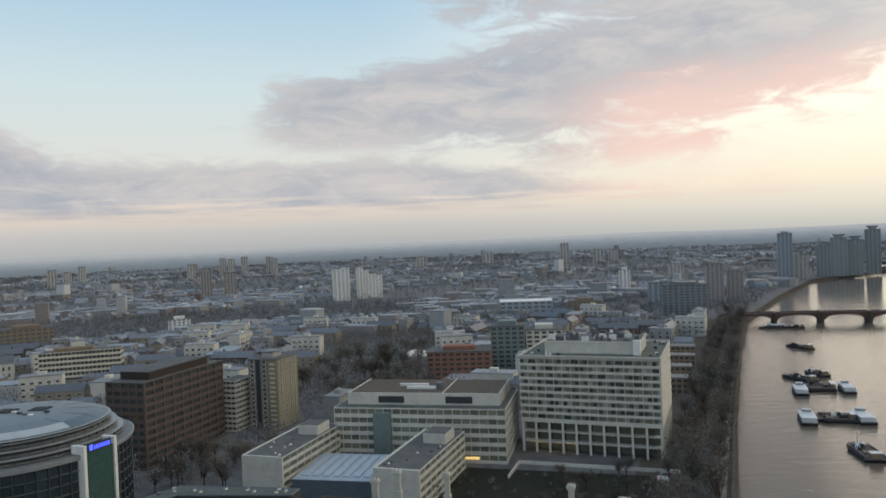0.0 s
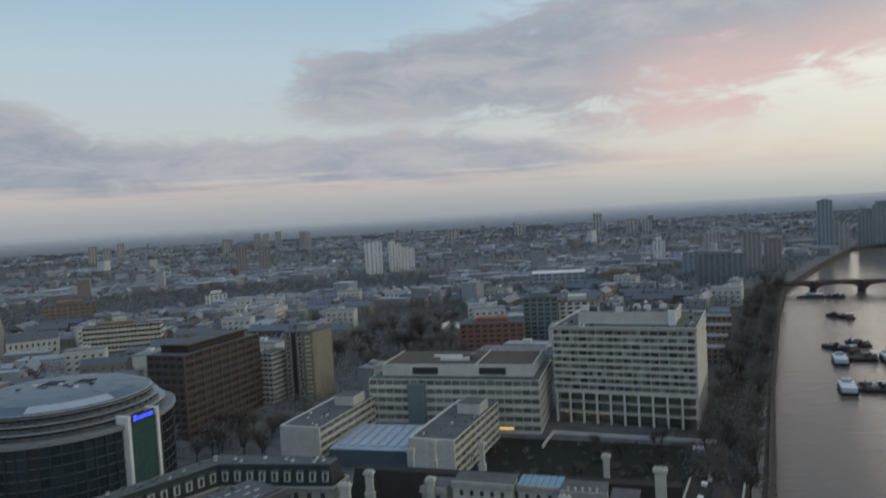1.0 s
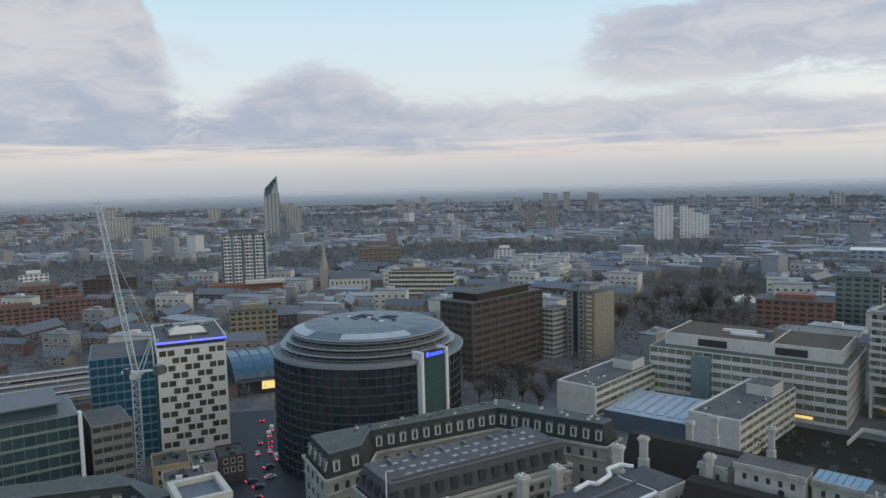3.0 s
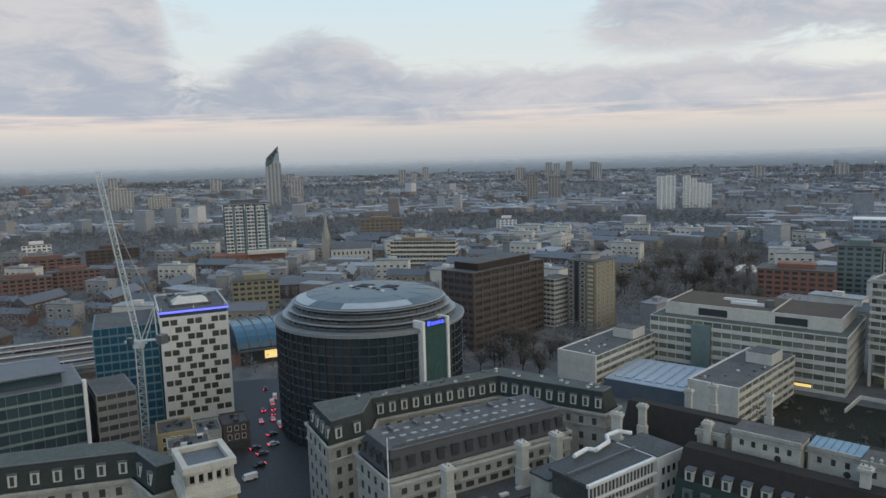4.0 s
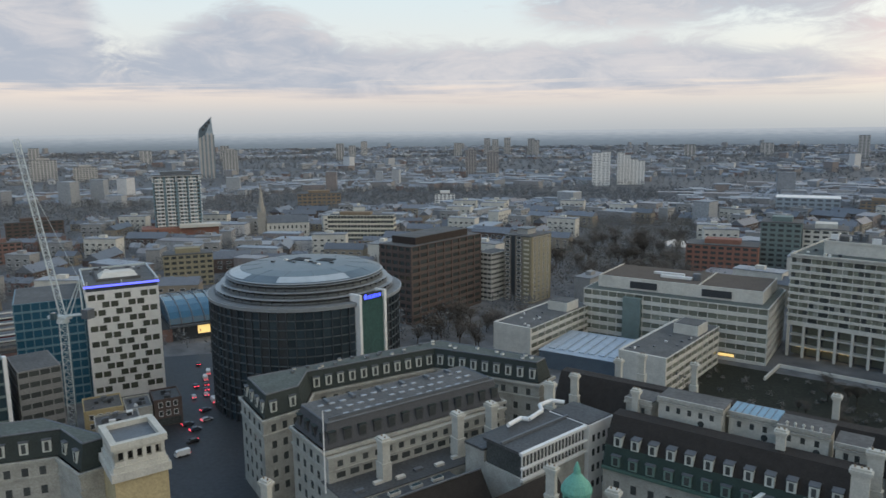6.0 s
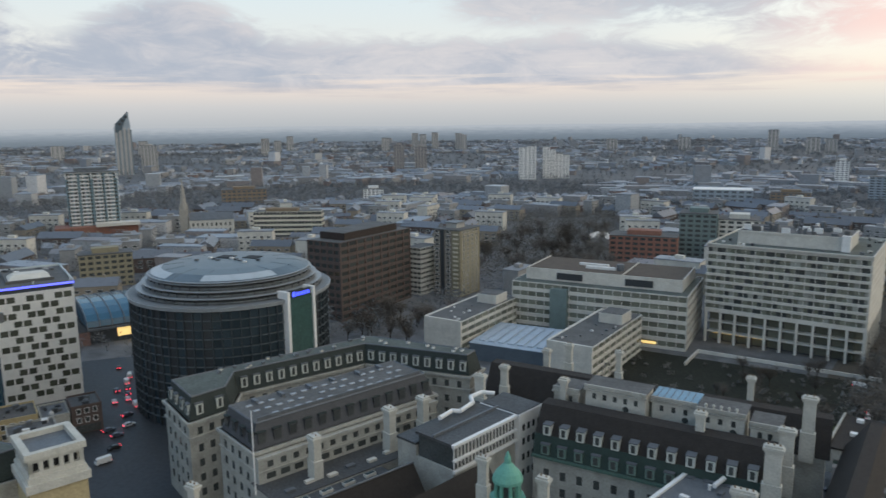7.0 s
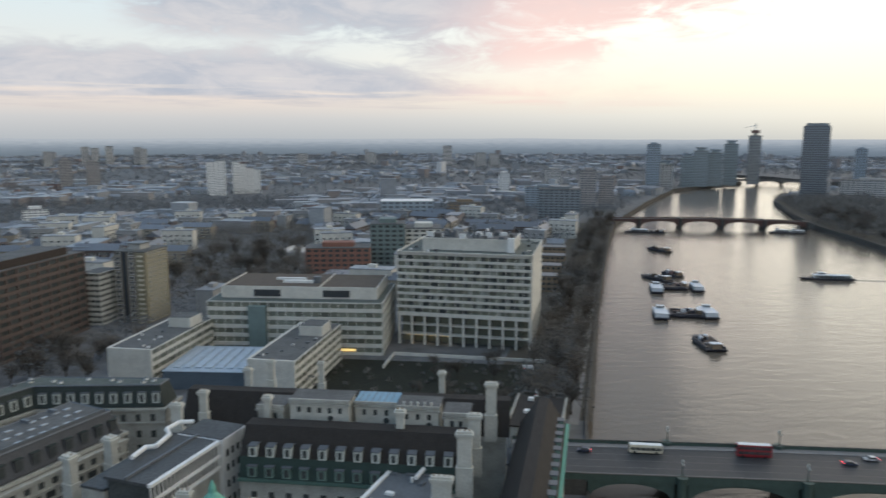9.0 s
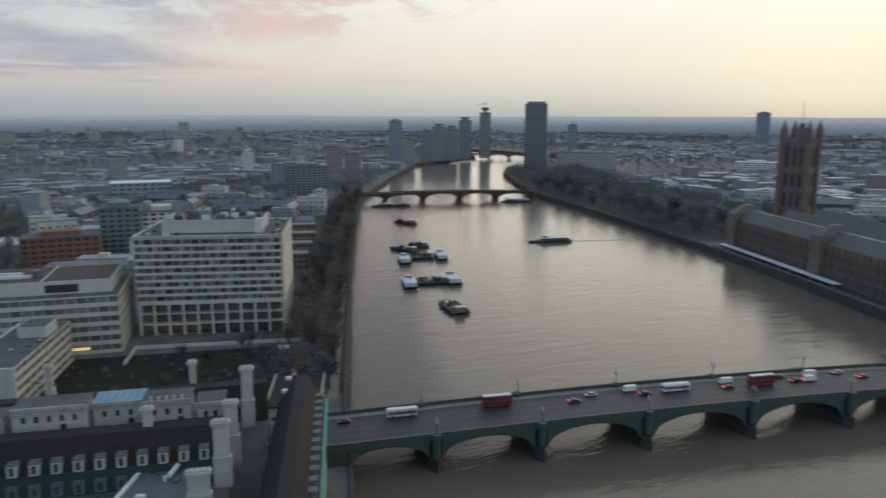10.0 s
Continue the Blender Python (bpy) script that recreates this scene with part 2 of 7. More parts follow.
def loft(bm, rings, cap0=True, cap1=True):
    """Joins closed rings of points, counted alike, into a skin."""
    vs = [[bm.verts.new(p) for p in r] for r in rings]
    n = len(vs[0])
    for a, b in zip(vs, vs[1:]):
        for i in range(n):
            bm.faces.new((a[i], a[(i + 1) % n], b[(i + 1) % n], b[i]))
    if cap0:
        bm.faces.new(vs[0][::-1])
    if cap1:
        bm.faces.new(vs[-1])


def prism(bm, poly, z0, z1):
    loft(bm, [[(x, y, z0) for x, y in poly], [(x, y, z1) for x, y in poly]])


def circle(cx, cy, rx, ry=None, n=48, z=0.0):
    return [(cx + rx * math.cos(2 * math.pi * i / n), cy + (ry or rx) * math.sin(2 * math.pi * i / n), z) for i in range(n)]


def rod(bm, a, b, r0, r1=None, n=6):
    a, b = Vector(a), Vector(b)
    q = (b - a).to_track_quat("Z", "Y")
    r1 = r0 if r1 is None else r1
    ring = lambda p, r: [p + q @ Vector((r * math.cos(2 * math.pi * i / n), r * math.sin(2 * math.pi * i / n), 0)) for i in range(n)]
    loft(bm, [ring(a, r0), ring(b, r1)])


def offset(poly, d):
    """A closed counter-clockwise outline moved outwards by d."""
    out = []
    n = len(poly)
    for i in range(n):
        p0, p1, p2 = (Vector(poly[(i + k) % n]) for k in (-1, 0, 1))
        e0, e1 = (p1 - p0).normalized(), (p2 - p1).normalized()
        n0, n1 = Vector((e0.y, -e0.x)), Vector((e1.y, -e1.x))
        b = n0 + n1
        out.append(tuple(p1 + b * (d / max(.35, b.dot(n0)))))
    return out


def meshed(bm, name="mesh", *mats):
    bmesh.ops.recalc_face_normals(bm, faces=bm.faces)
    me = bpy.data.meshes.new(name)
    bm.to_mesh(me)
    bm.free()
    for m in mats:
        me.materials.append(m)
    return me


def part(name, bm, material, parent, label=""):
    me = bm if isinstance(bm, bpy.types.Mesh) else meshed(bm, name, material)
    ob = new(name, me)
    ob.parent = parent
    if label:
        tagged(ob, label)
    return ob


def placed(name, me, parent, m):
    ob = new(name, me)
    ob.parent = parent
    ob.matrix_basis = m
    return ob


def thing(name, label, category, x=0, y=0, z=0, turn=0, group="", kind=""):
    ob = new(name)
    ob.matrix_basis = pose(x, y, z, 0, 0, turn)
    return tagged(ob, label, category, group, kind)


def boxpart(name, dims, material, parent, label=""):
    bm = bmesh.new()
    for d in ([dims] if isinstance(dims[0], (int, float)) else dims):
        box(bm, *d)
    return part(name, bm, material, parent, label)


PANES = {}


def pane_mesh(w, h, glass, frame_mat, sill=0.0):
    """A window that faces -y: a set back pane in a proud frame."""
    key = (round(w, 2), round(h, 2), glass.name, frame_mat.name if frame_mat else "")
    if key not in PANES:
        bm = bmesh.new()
        box(bm, -w / 2, w / 2, -.04, .1, 0, h)
        k = len(bm.faces)
        if frame_mat:
            t = .14
            for d in ((-w / 2 - t, -w / 2, -.16, .1, -t, h + t), (w / 2, w / 2 + t, -.16, .1, -t, h + t), (-w / 2, w / 2, -.16, .1, h, h + t), (-w / 2, w / 2, -.22, .1, -t, 0)):
                box(bm, *d)
        bm.faces.ensure_lookup_table()
        for f in list(bm.faces)[k:]:
            f.material_index = 1
        PANES[key] = meshed(bm, "window", glass, frame_mat or glass)
    return PANES[key]


def joined_panes(parent, poses, me, name="windows"):
    """Panes too small to be picked apart, joined into one part."""
    bm = bmesh.new()
    for m in poses:
        k = len(bm.verts)
        bm.from_mesh(me)
        bm.verts.ensure_lookup_table()
        bmesh.ops.transform(bm, matrix=m, verts=bm.verts[k:])
    out = bpy.data.meshes.new(name)
    bm.to_mesh(out)
    bm.free()
    for m in me.materials:
        out.materials.append(m)
    ob = new(name, out)
    ob.parent = parent
    return tagged(ob, kind="stuff")


def face_pose(x0, y0, x1, y1, s, z, out=0.0):
    """A pose on the wall from (x0, y0) to (x1, y1), s metres along; the outside lies on the right hand of the way."""
    d = Vector((x1 - x0, y1 - y0)).normalized()
    return pose(x0 + d.x * s + d.y * out, y0 + d.y * s - d.x * out, z, 0, 0, math.degrees(math.atan2(d.y, d.x)))


def window_rows(parent, x0, y0, x1, y1, zs, w, h, gap, glass=GLASS, frame_mat=None, margin=1.5, skip=0.0, rng=None, name="window"):
    length = math.hypot(x1 - x0, y1 - y0)
    n = max(1, int((length - 2 * margin + gap) / (w + gap)))
    step = (length - 2 * margin) / n
    me = pane_mesh(w, h, glass, frame_mat)
    for z in zs:
        for i in range(n):
            if rng and rng.random() < skip:
                continue
            placed(name, me, parent, face_pose(x0, y0, x1, y1, margin + step * (i + .5), z))


def banded(name, label, x, y, turn, w, d, h, floors, bay, wall, band_share=.45, z0=0.0, faces="fr", inset=.5, glass=GLASS, roof=ROOF, category="building", core=None, mullion=.35, lastfree=0.0):
    """A block of storeys with proud sill bands, mullions and rows of panes between."""
    b = thing(name, label, category, x, y, 0, turn)
    boxpart("core", (inset, w - inset, inset, d - inset, 0, h - .6), core or DARKBAND, b)
    fh = (h - z0 - lastfree) / floors
    for i in range(floors + 1):
        z = z0 + i * fh
        bh = fh * band_share
        boxpart("sill_band", (0, w, 0, d, z - bh * .25, min(h, z + bh * .75)), wall, b)
    if lastfree:
        boxpart("parapet", (0, w, 0, d, h - lastfree, h), wall, b)
    boxpart("roof", (.5, w - .5, .5, d - .5, h - .3, h + .06), roof, b)
    wh = fh * (1 - band_share)
    sides = dict(f=(0, 0, w, 0), r=(w, 0, w, d), l=(0, d, 0, 0))
    for f in faces:
        x0, y0, x1, y1 = sides[f]
        ln = math.hypot(x1 - x0, y1 - y0)
        step_w = bay * (1.6 if ln > 50 and f != "f" else 1)
        n = max(2, round(ln / step_w))
        st = ln / n
        pm = pane_mesh(st - mullion, wh - .02, glass, None)
        for i in range(floors):
            z = z0 + i * fh + fh * band_share * .75 + .01
            for k in range(n):
                placed("window", pm, b, face_pose(x0, y0, x1, y1, st * (k + .5), z, -inset + .12))
        bm = bmesh.new()
        box(bm, -mullion / 2, mullion / 2, 0, .45, 0, floors * fh)
        mm = meshed(bm, "mullion", wall)
        for k in range(n + 1):
            placed("mullion", mm, b, face_pose(x0, y0, x1, y1, min(max(st * k, mullion / 2 + .02), ln - mullion / 2 - .02), z0, -.03))
    return b

# ---- ground, river, distance ----
LEFT_BANK = [(-260, -900), (-120, -400), (-5, -60), (48, 115), (99, 256), (180, 453), (306, 747), (372, 890), (531, 1145), (728, 1436), (1022, 1660), (1080, 1800), (1060, 2100), (950, 2600)]
RIGHT_BANK = [(40, -900), (180, -400), (310, -60), (372, 120), (407, 216), (445, 306), (491, 425), (572, 695), (604, 812), (654, 920), (776, 1158), (880, 1290), (1180, 1490), (1225, 1650), (1235, 1850), (1140, 2150), (952, 2600)]
WATER_Z = -5.0
FAR = 4700.0


def bank_x(bank, y):
    for (x0, y0), (x1, y1) in zip(bank, bank[1:]):
        if y0 <= y <= y1:
            return x0 + (x1 - x0) * (y - y0) / (y1 - y0)
    return bank[-1][0] if y > bank[-1][1] else bank[0][0]


def in_river(x, y, pad=0.0):
    return bank_x(LEFT_BANK, y) - pad < x < bank_x(RIGHT_BANK, y) + pad


def make_ground():
    bm = bmesh.new()
    cache = {}

    def vert(x, y):
        key = (round(x, 2), round(y, 2))
        if key not in cache:
            cache[key] = bm.verts.new((x, y, 0))
        return cache[key]

    for bank, edge in ((LEFT_BANK, -FAR), (RIGHT_BANK, FAR)):
        ys = [-FAR] + [y for _, y in bank] + [FAR]
        xs = [bank[0][0]] + [x for x, _ in bank] + [bank[-1][0]]
        for i in range(len(ys) - 1):
            q = [vert(edge, ys[i]), vert(xs[i], ys[i]), vert(xs[i + 1], ys[i + 1]), vert(edge, ys[i + 1])]
            bm.faces.new(q if edge < 0 else q[::-1])
    bm.normal_update()
    me = bpy.data.meshes.new("ground")
    bm.to_mesh(me)
    me.materials.append(SOIL)
    g = part("ground", me, SOIL, None)
    tagged(g, "dark city ground between streets and houses", "ground", kind="structure")
    for name, bank, s in (("embankment_wall_east", LEFT_BANK, 1), ("embankment_wall_west", RIGHT_BANK, -1)):
        bm = bmesh.new()
        for (x0, y0), (x1, y1) in zip(bank, bank[1:]):
            d = Vector((x1 - x0, y1 - y0)).normalized()
            nx, ny = d.y * s, -d.x * s
            q = [(x0, y0), (x1, y1), (x1 - nx * 1.2, y1 - ny * 1.2), (x0 - nx * 1.2, y0 - ny * 1.2)]
            prism(bm, [(px + nx * .3, py + ny * .3) for px, py in q], WATER_Z - 2, 1.1)
        tagged(part(name, bm, PIERSTONE, None), "dark wet granite river embankment wall", "wall", kind="structure")


def make_river():
    m = bpy.data.materials.new("river water")
    m.use_nodes = True
    nt = m.node_tree
    b = nt.nodes["Principled BSDF"]
    b.inputs["Base Color"].default_value = (.135, .112, .088, 1)
    b.inputs["Roughness"].default_value, b.inputs["IOR"].default_value = .12, 1.33
    tc = nt.nodes.new("ShaderNodeTexCoord")
    mp = nt.nodes.new("ShaderNodeMapping")
    mp.inputs["Rotation"].default_value[2] = radians(20)
    mp.inputs["Scale"].default_value = (.35, 1, 1)
    nt.links.new(tc.outputs["Object"], mp.inputs["Vector"])
    w, n = nt.nodes.new("ShaderNodeTexNoise"), nt.nodes.new("ShaderNodeTexNoise")
    w.inputs["Scale"].default_value, w.inputs["Detail"].default_value, w.inputs["Distortion"].default_value = .16, 3, .6
    n.inputs["Scale"].default_value, n.inputs["Detail"].default_value = .9, 4
    ad = nt.nodes.new("ShaderNodeMath")
    ad.operation = "MULTIPLY_ADD"
    ad.inputs[1].default_value = .4
    for t in (w, n):
        nt.links.new(mp.outputs[0], t.inputs["Vector"])
    nt.links.new(n.outputs[0], ad.inputs[0])
    nt.links.new(w.outputs[0], ad.inputs[2])
    bp = nt.nodes.new("ShaderNodeBump")
    bp.inputs["Strength"].default_value, bp.inputs["Distance"].default_value = .30, .9
    nt.links.new(ad.outputs[0], bp.inputs["Height"])
    nt.links.new(bp.outputs[0], b.inputs["Normal"])
    bm = bmesh.new()
    bm.faces.new([bm.verts.new((x, y, WATER_Z)) for x, y in ((-1200, -1000), (4690, -1000), (4690, 4690), (-1200, 4690))])
    bm.faces.ensure_lookup_table()
    bm.normal_update()
    if bm.faces[0].normal.z < 0:
        bm.faces[0].normal_flip()
    me = bpy.data.meshes.new("water")
    bm.to_mesh(me)
    me.materials.append(m)
    tagged(part("water", me, m, None), "broad muddy tidal river with small ripples", "river", kind="structure")


def make_distance():
    """The far hills that close the place all round, their haze painted as a glow."""
    m = bpy.data.materials.new("far haze glow")
    m.use_nodes = True
    nt = m.node_tree
    b = nt.nodes["Principled BSDF"]
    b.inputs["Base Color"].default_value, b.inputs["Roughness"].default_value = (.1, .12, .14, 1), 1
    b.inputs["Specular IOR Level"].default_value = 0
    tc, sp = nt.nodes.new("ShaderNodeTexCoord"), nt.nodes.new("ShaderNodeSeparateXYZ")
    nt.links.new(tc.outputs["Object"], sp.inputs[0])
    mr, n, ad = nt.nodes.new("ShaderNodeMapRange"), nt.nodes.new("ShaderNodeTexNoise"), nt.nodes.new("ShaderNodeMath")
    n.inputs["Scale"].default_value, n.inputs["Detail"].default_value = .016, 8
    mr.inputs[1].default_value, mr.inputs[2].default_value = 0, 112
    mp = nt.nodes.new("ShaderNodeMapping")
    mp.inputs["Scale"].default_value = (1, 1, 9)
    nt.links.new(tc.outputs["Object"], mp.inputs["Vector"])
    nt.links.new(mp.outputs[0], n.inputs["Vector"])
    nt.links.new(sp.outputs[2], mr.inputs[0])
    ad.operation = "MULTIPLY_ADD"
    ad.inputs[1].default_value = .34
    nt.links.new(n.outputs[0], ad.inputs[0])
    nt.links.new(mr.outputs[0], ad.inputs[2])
    # Haze ramp fed to emission: blue grey at the foot, paler with height.
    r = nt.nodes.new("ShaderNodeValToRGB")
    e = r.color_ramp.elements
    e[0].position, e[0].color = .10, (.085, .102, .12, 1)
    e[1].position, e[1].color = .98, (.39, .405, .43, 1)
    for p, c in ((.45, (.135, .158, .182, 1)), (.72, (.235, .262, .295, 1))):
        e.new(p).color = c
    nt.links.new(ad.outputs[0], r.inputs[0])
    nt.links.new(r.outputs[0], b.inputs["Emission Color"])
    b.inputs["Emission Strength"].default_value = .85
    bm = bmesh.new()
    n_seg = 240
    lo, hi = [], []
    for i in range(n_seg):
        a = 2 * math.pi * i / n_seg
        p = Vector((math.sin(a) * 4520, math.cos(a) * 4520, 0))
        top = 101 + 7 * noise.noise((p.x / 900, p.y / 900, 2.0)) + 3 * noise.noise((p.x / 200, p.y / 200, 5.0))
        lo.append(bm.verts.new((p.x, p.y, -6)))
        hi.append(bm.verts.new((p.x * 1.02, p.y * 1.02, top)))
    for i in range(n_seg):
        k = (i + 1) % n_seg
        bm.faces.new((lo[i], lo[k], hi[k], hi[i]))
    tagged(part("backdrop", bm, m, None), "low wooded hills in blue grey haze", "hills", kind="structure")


make_ground()
make_river()
make_distance()


def strip(name, label, pts, width, material, z=.05, category="road"):
    bm = bmesh.new()
    rows = []
    for i, p in enumerate(pts):
        a, b = Vector(pts[max(0, i - 1)]), Vector(pts[min(len(pts) - 1, i + 1)])
        d = (b - a).normalized()
        n = Vector((-d.y, d.x)) * width / 2
        rows.append([bm.verts.new((p[0] + s * n.x, p[1] + s * n.y, z)) for s in (1, -1)])
    for a, b in zip(rows, rows[1:]):
        bm.faces.new((a[0], a[1], b[1], b[0]))
    ob = tagged(part(name, bm, material, None), label, category, kind="structure")
    for f in ob.data.polygons:
        if f.normal.z < 0:
            f.flip()
    return ob


strip("road_riverside", "asphalt embankment road under bare trees", [(70, 232), (112, 318), (158, 455), (280, 750), (345, 880)], 9, ASPHALT)
strip("road_to_bridge", "wide asphalt street with traffic", [(72, 216), (40, 232), (-40, 262), (-110, 290)], 16, ASPHALT, .06)
strip("road_roundabout", "wide asphalt street with buses and cars", [(-110, 290), (-170, 310), (-215, 268), (-190, 225), (-150, 160), (-110, 95)], 20, ASPHALT, .07)
strip("road_forecourt", "wet asphalt of a wide junction, darkened for street shade", [(-120, 96), (-160, 165), (-186, 215), (-232, 285)], 66, ASPHALT, .045)
EARTH = mat("leaf litter earth", (.085, .074, .058), .9, .4, .1, stain=.4)
strip("bed_hospital_bank", "dark earth and leaf litter under the avenue", [(80, 262), (158, 455), (284, 750), (345, 880)], 44, EARTH, .02, "ground")
strip("bed_palace_gardens", "dark earth of the palace gardens", [(535, 425), (620, 695), (655, 812), (720, 960), (840, 1170)], 90, EARTH, .02, "ground")
strip("pavement_riverside", "paved river walk beside the wall", [(92, 252), (174, 450), (301, 748)], 4, PAVING, .08, "pavement")
strip("garden_hospital", "dark winter lawn and beds before the hospital", [(-20, 325), (98, 292)], 62, mat("dark lawn", (.020, .022, .015), .9, .5, .08, stain=.5), .03, "lawn")
strip("lawn_corner", "patch of greener winter lawn", [(52, 268), (74, 262)], 22, GRASS, .09, "lawn")

# ---- the hospital by the river ----
PHI = -21.5


def hospital_tower():
    w, d, h = 71.0, 60.0, 49.5
    b = thing("hospital_tower", "tall pale concrete hospital block with dark ribbon windows", "hospital", 36.3, 373, 0, PHI)
    boxpart("lower_core", (5, w - 5, 5, d - 5, 0, 16), DARKBAND, b)
    boxpart("core", (.8, w - .8, .8, d - .8, 16, h - .5), DARKBAND, b)
    boxpart("transfer_slab", (0, w, 0, d, 15.6, 17.6), CONCRETE, b)
    fh = (h - 17.6) / 9
    rng = random.Random(4)
    boxpart("flank_wall", (w - .5, w - .05, .8, d - .8, 17.6, h - .9), CONCRETE, b, "pale concrete flank")
    for i in range(1, 10):
        z = 17.6 + i * fh
        boxpart("sill_band", (-.2, w + .2, -.2, d + .2, z - 1.2, z), CONCRETE, b)
    for f, (x0, y0, x1, y1), n in (("f", (0, 0, w, 0), 16), ("r", (w, 0, w, d), 13)):
        ln = math.hypot(x1 - x0, y1 - y0)
        st = ln / n
        pm, pm2, pm3 = (pane_mesh(st * .45, fh - 1.25, g, None) for g in (GLASSOLIVE, GLASS, BLIND))
        bm = bmesh.new()
        box(bm, -.12, .12, 0, .4, 0, h - 17.6)
        mm = meshed(bm, "mullion", CONCRETE)
        for k in range(n + 1):
            placed("mullion", mm, b, face_pose(x0, y0, x1, y1, min(max(st * k, .3), ln - .3), 17.6, -.45))
        for i in range(9):
            for k in range(n):
                if f == "f":
                    for u in (.26, .74):
                        placed("window", rng.choice((pm, pm, pm, pm2, pm2, pm3)), b, face_pose(x0, y0, x1, y1, st * (k + u), 17.62 + i * fh, -.6))
                elif k % 3 == 1:
                    placed("window", rng.choice((pm, pm2)), b, face_pose(x0, y0, x1, y1, st * (k + .5), 17.62 + i * fh, -.1))
        # open lower storeys: columns, slabs, glazing behind
        bm = bmesh.new()
        box(bm, -.55, .55, 0, 1.2, 0, 15.6)
        cm = meshed(bm, "column", CONCRETE)
        nc = 10 if f == "f" else 8
        for k in range(nc + 1):
            placed("column", cm, b, face_pose(x0, y0, x1, y1, .8 + (ln - 1.6) * k / nc, 0, -.1))
        pl = pane_mesh(ln / nc - 1.4, 3.6, GLASSOLIVE, None)
        for i in range(3):
            for k in range(nc):
                placed("window", pl, b, face_pose(x0, y0, x1, y1, .8 + (ln - 1.6) * (k + .5) / nc, .5 + i * 5.1, -4.9))
    for z in (5.0, 10.2):
        boxpart("floor_slab", (1.5, w - 1.5, 1.5, d - 1.5, z, z + .7), CONCRETE, b)
    for k in range(8):
        boxpart("lit_ceiling", (4 + k * 3.1, 6.4 + k * 3.1, 3.2, 4.9, 4.4, 4.9), WARMLIGHT, b, "warm lit ceiling panel")
    boxpart("roof", (.6, w - .6, .6, d - .6, h - .5, h + .08), ROOFG, b)
    boxpart("parapet", [(-.2, w + .2, -.2, .3, h - .9, h + .7), (-.2, w + .2, d - .3, d + .2, h - .9, h + .7), (-.2, .3, .3, d - .3, h - .9, h + .7), (w - .3, w + .2, .3, d - .3, h - .9, h + .7)], CONCRETE, b)
    ph = boxpart("plant_room", (11, 60, 12, 42, h + .08, h + 6), CONCRETE, b, "white rooftop plant room")
    boxpart("plant_roof", (10.5, 59.5, 12.5, 41.5, h + 6, h + 6.2), ROOF, ph)
    for k in range(30):
        x, y = rng.uniform(11, 57), rng.uniform(13, 38)
        boxpart("roof_unit", (x, x + rng.uniform(1, 4), y, y + rng.uniform(1, 3), h + 6.2, h + 6.2 + rng.uniform(.8, 2.6)), rng.choice((WHITE, LEAD, ROOF)), ph)
    boxpart("vent_box", (57, 60.5, 9.5, 12, h + .08, h + 7.5), WHITE, b)
    boxpart("plant_coping", [(10.7, 60.3, 11.7, 12.3, h + 5.6, h + 6.5), (10.7, 11.3, 12.3, 42, h + 5.6, h + 6.5), (59.7, 60.3, 12.3, 42, h + 5.6, h + 6.5)], CONCRETE, ph)
    for x, y, z in ((24, 20, 3.4), (27, 20, 3.4), (38, 16, 2.6), (46, 30, 4.4), (33, 34, 3.8)):
        bm = bmesh.new()
        rod(bm, (x, y, h + 6.2), (x, y, h + 6.2 + z), .9, .9, 10)
        rod(bm, (x, y, h + 6.2 + z), (x, y, h + 6.6 + z), 1.3, 1.1, 10)
        part("exhaust_flue", bm, LEAD, ph)
    for k in range(18):
        x, y = rng.choice(((rng.uniform(1, 8), rng.uniform(2, 56)), (rng.uniform(2, 68), rng.uniform(1.5, 8)), (rng.uniform(62, 68), rng.uniform(2, 56))))
        boxpart("roof_box", (x, x + rng.uniform(.6, 2), y, y + rng.uniform(.6, 2), h + .08, h + rng.uniform(.6, 1.8)), rng.choice((WHITE, LEAD, DARKBAND, CONCRETE)), b)
    return b


hospital_tower()


def low_ward(x, y, turn, w, d, h, label):
    b = banded("ward_block", label, x, y, turn, w, d, h, 5, 4.2, CONCRETE, .38, 0, "r", .7, glass=GLASSOLIVE, mullion=.14)
    boxpart("end_wall", (-.1, w + .05, -.35, .8, 0, h + .3), CONCRETE, b, "blank pale concrete end wall")
    boxpart("edge_wall", (-.35, .8, .8, d, 0, h + .3), CONCRETE, b)
    p = boxpart("lift_housing", (w * .38, w * .92, d * .62, d * .82, h, h + 4.6), CONCRETE, b, "white lift housing")
    boxpart("lift_roof", (w * .38 + .4, w * .92 - .4, d * .62 + .4, d * .82 - .4, h + 4.6, h + 4.75), ROOF, p)
    rng = random.Random(int(abs(x)))
    for k in range(10):
        u, v = rng.uniform(1, w - 3), rng.uniform(2, d * .55)
        boxpart("roof_vent", (u, u + rng.uniform(.4, 1.4), v, v + rng.uniform(.4, 1.2), h, h + rng.uniform(.3, .9)), rng.choice((WHITE, LEAD)), b)
    return b


low_ward(-95.5, 323.5, -18, 20.5, 60, 18, "low pale concrete ward block with striped windows")
low_ward(-33.5, 297.5, -19, 20.5, 62, 18, "low pale concrete ward block with striped windows")


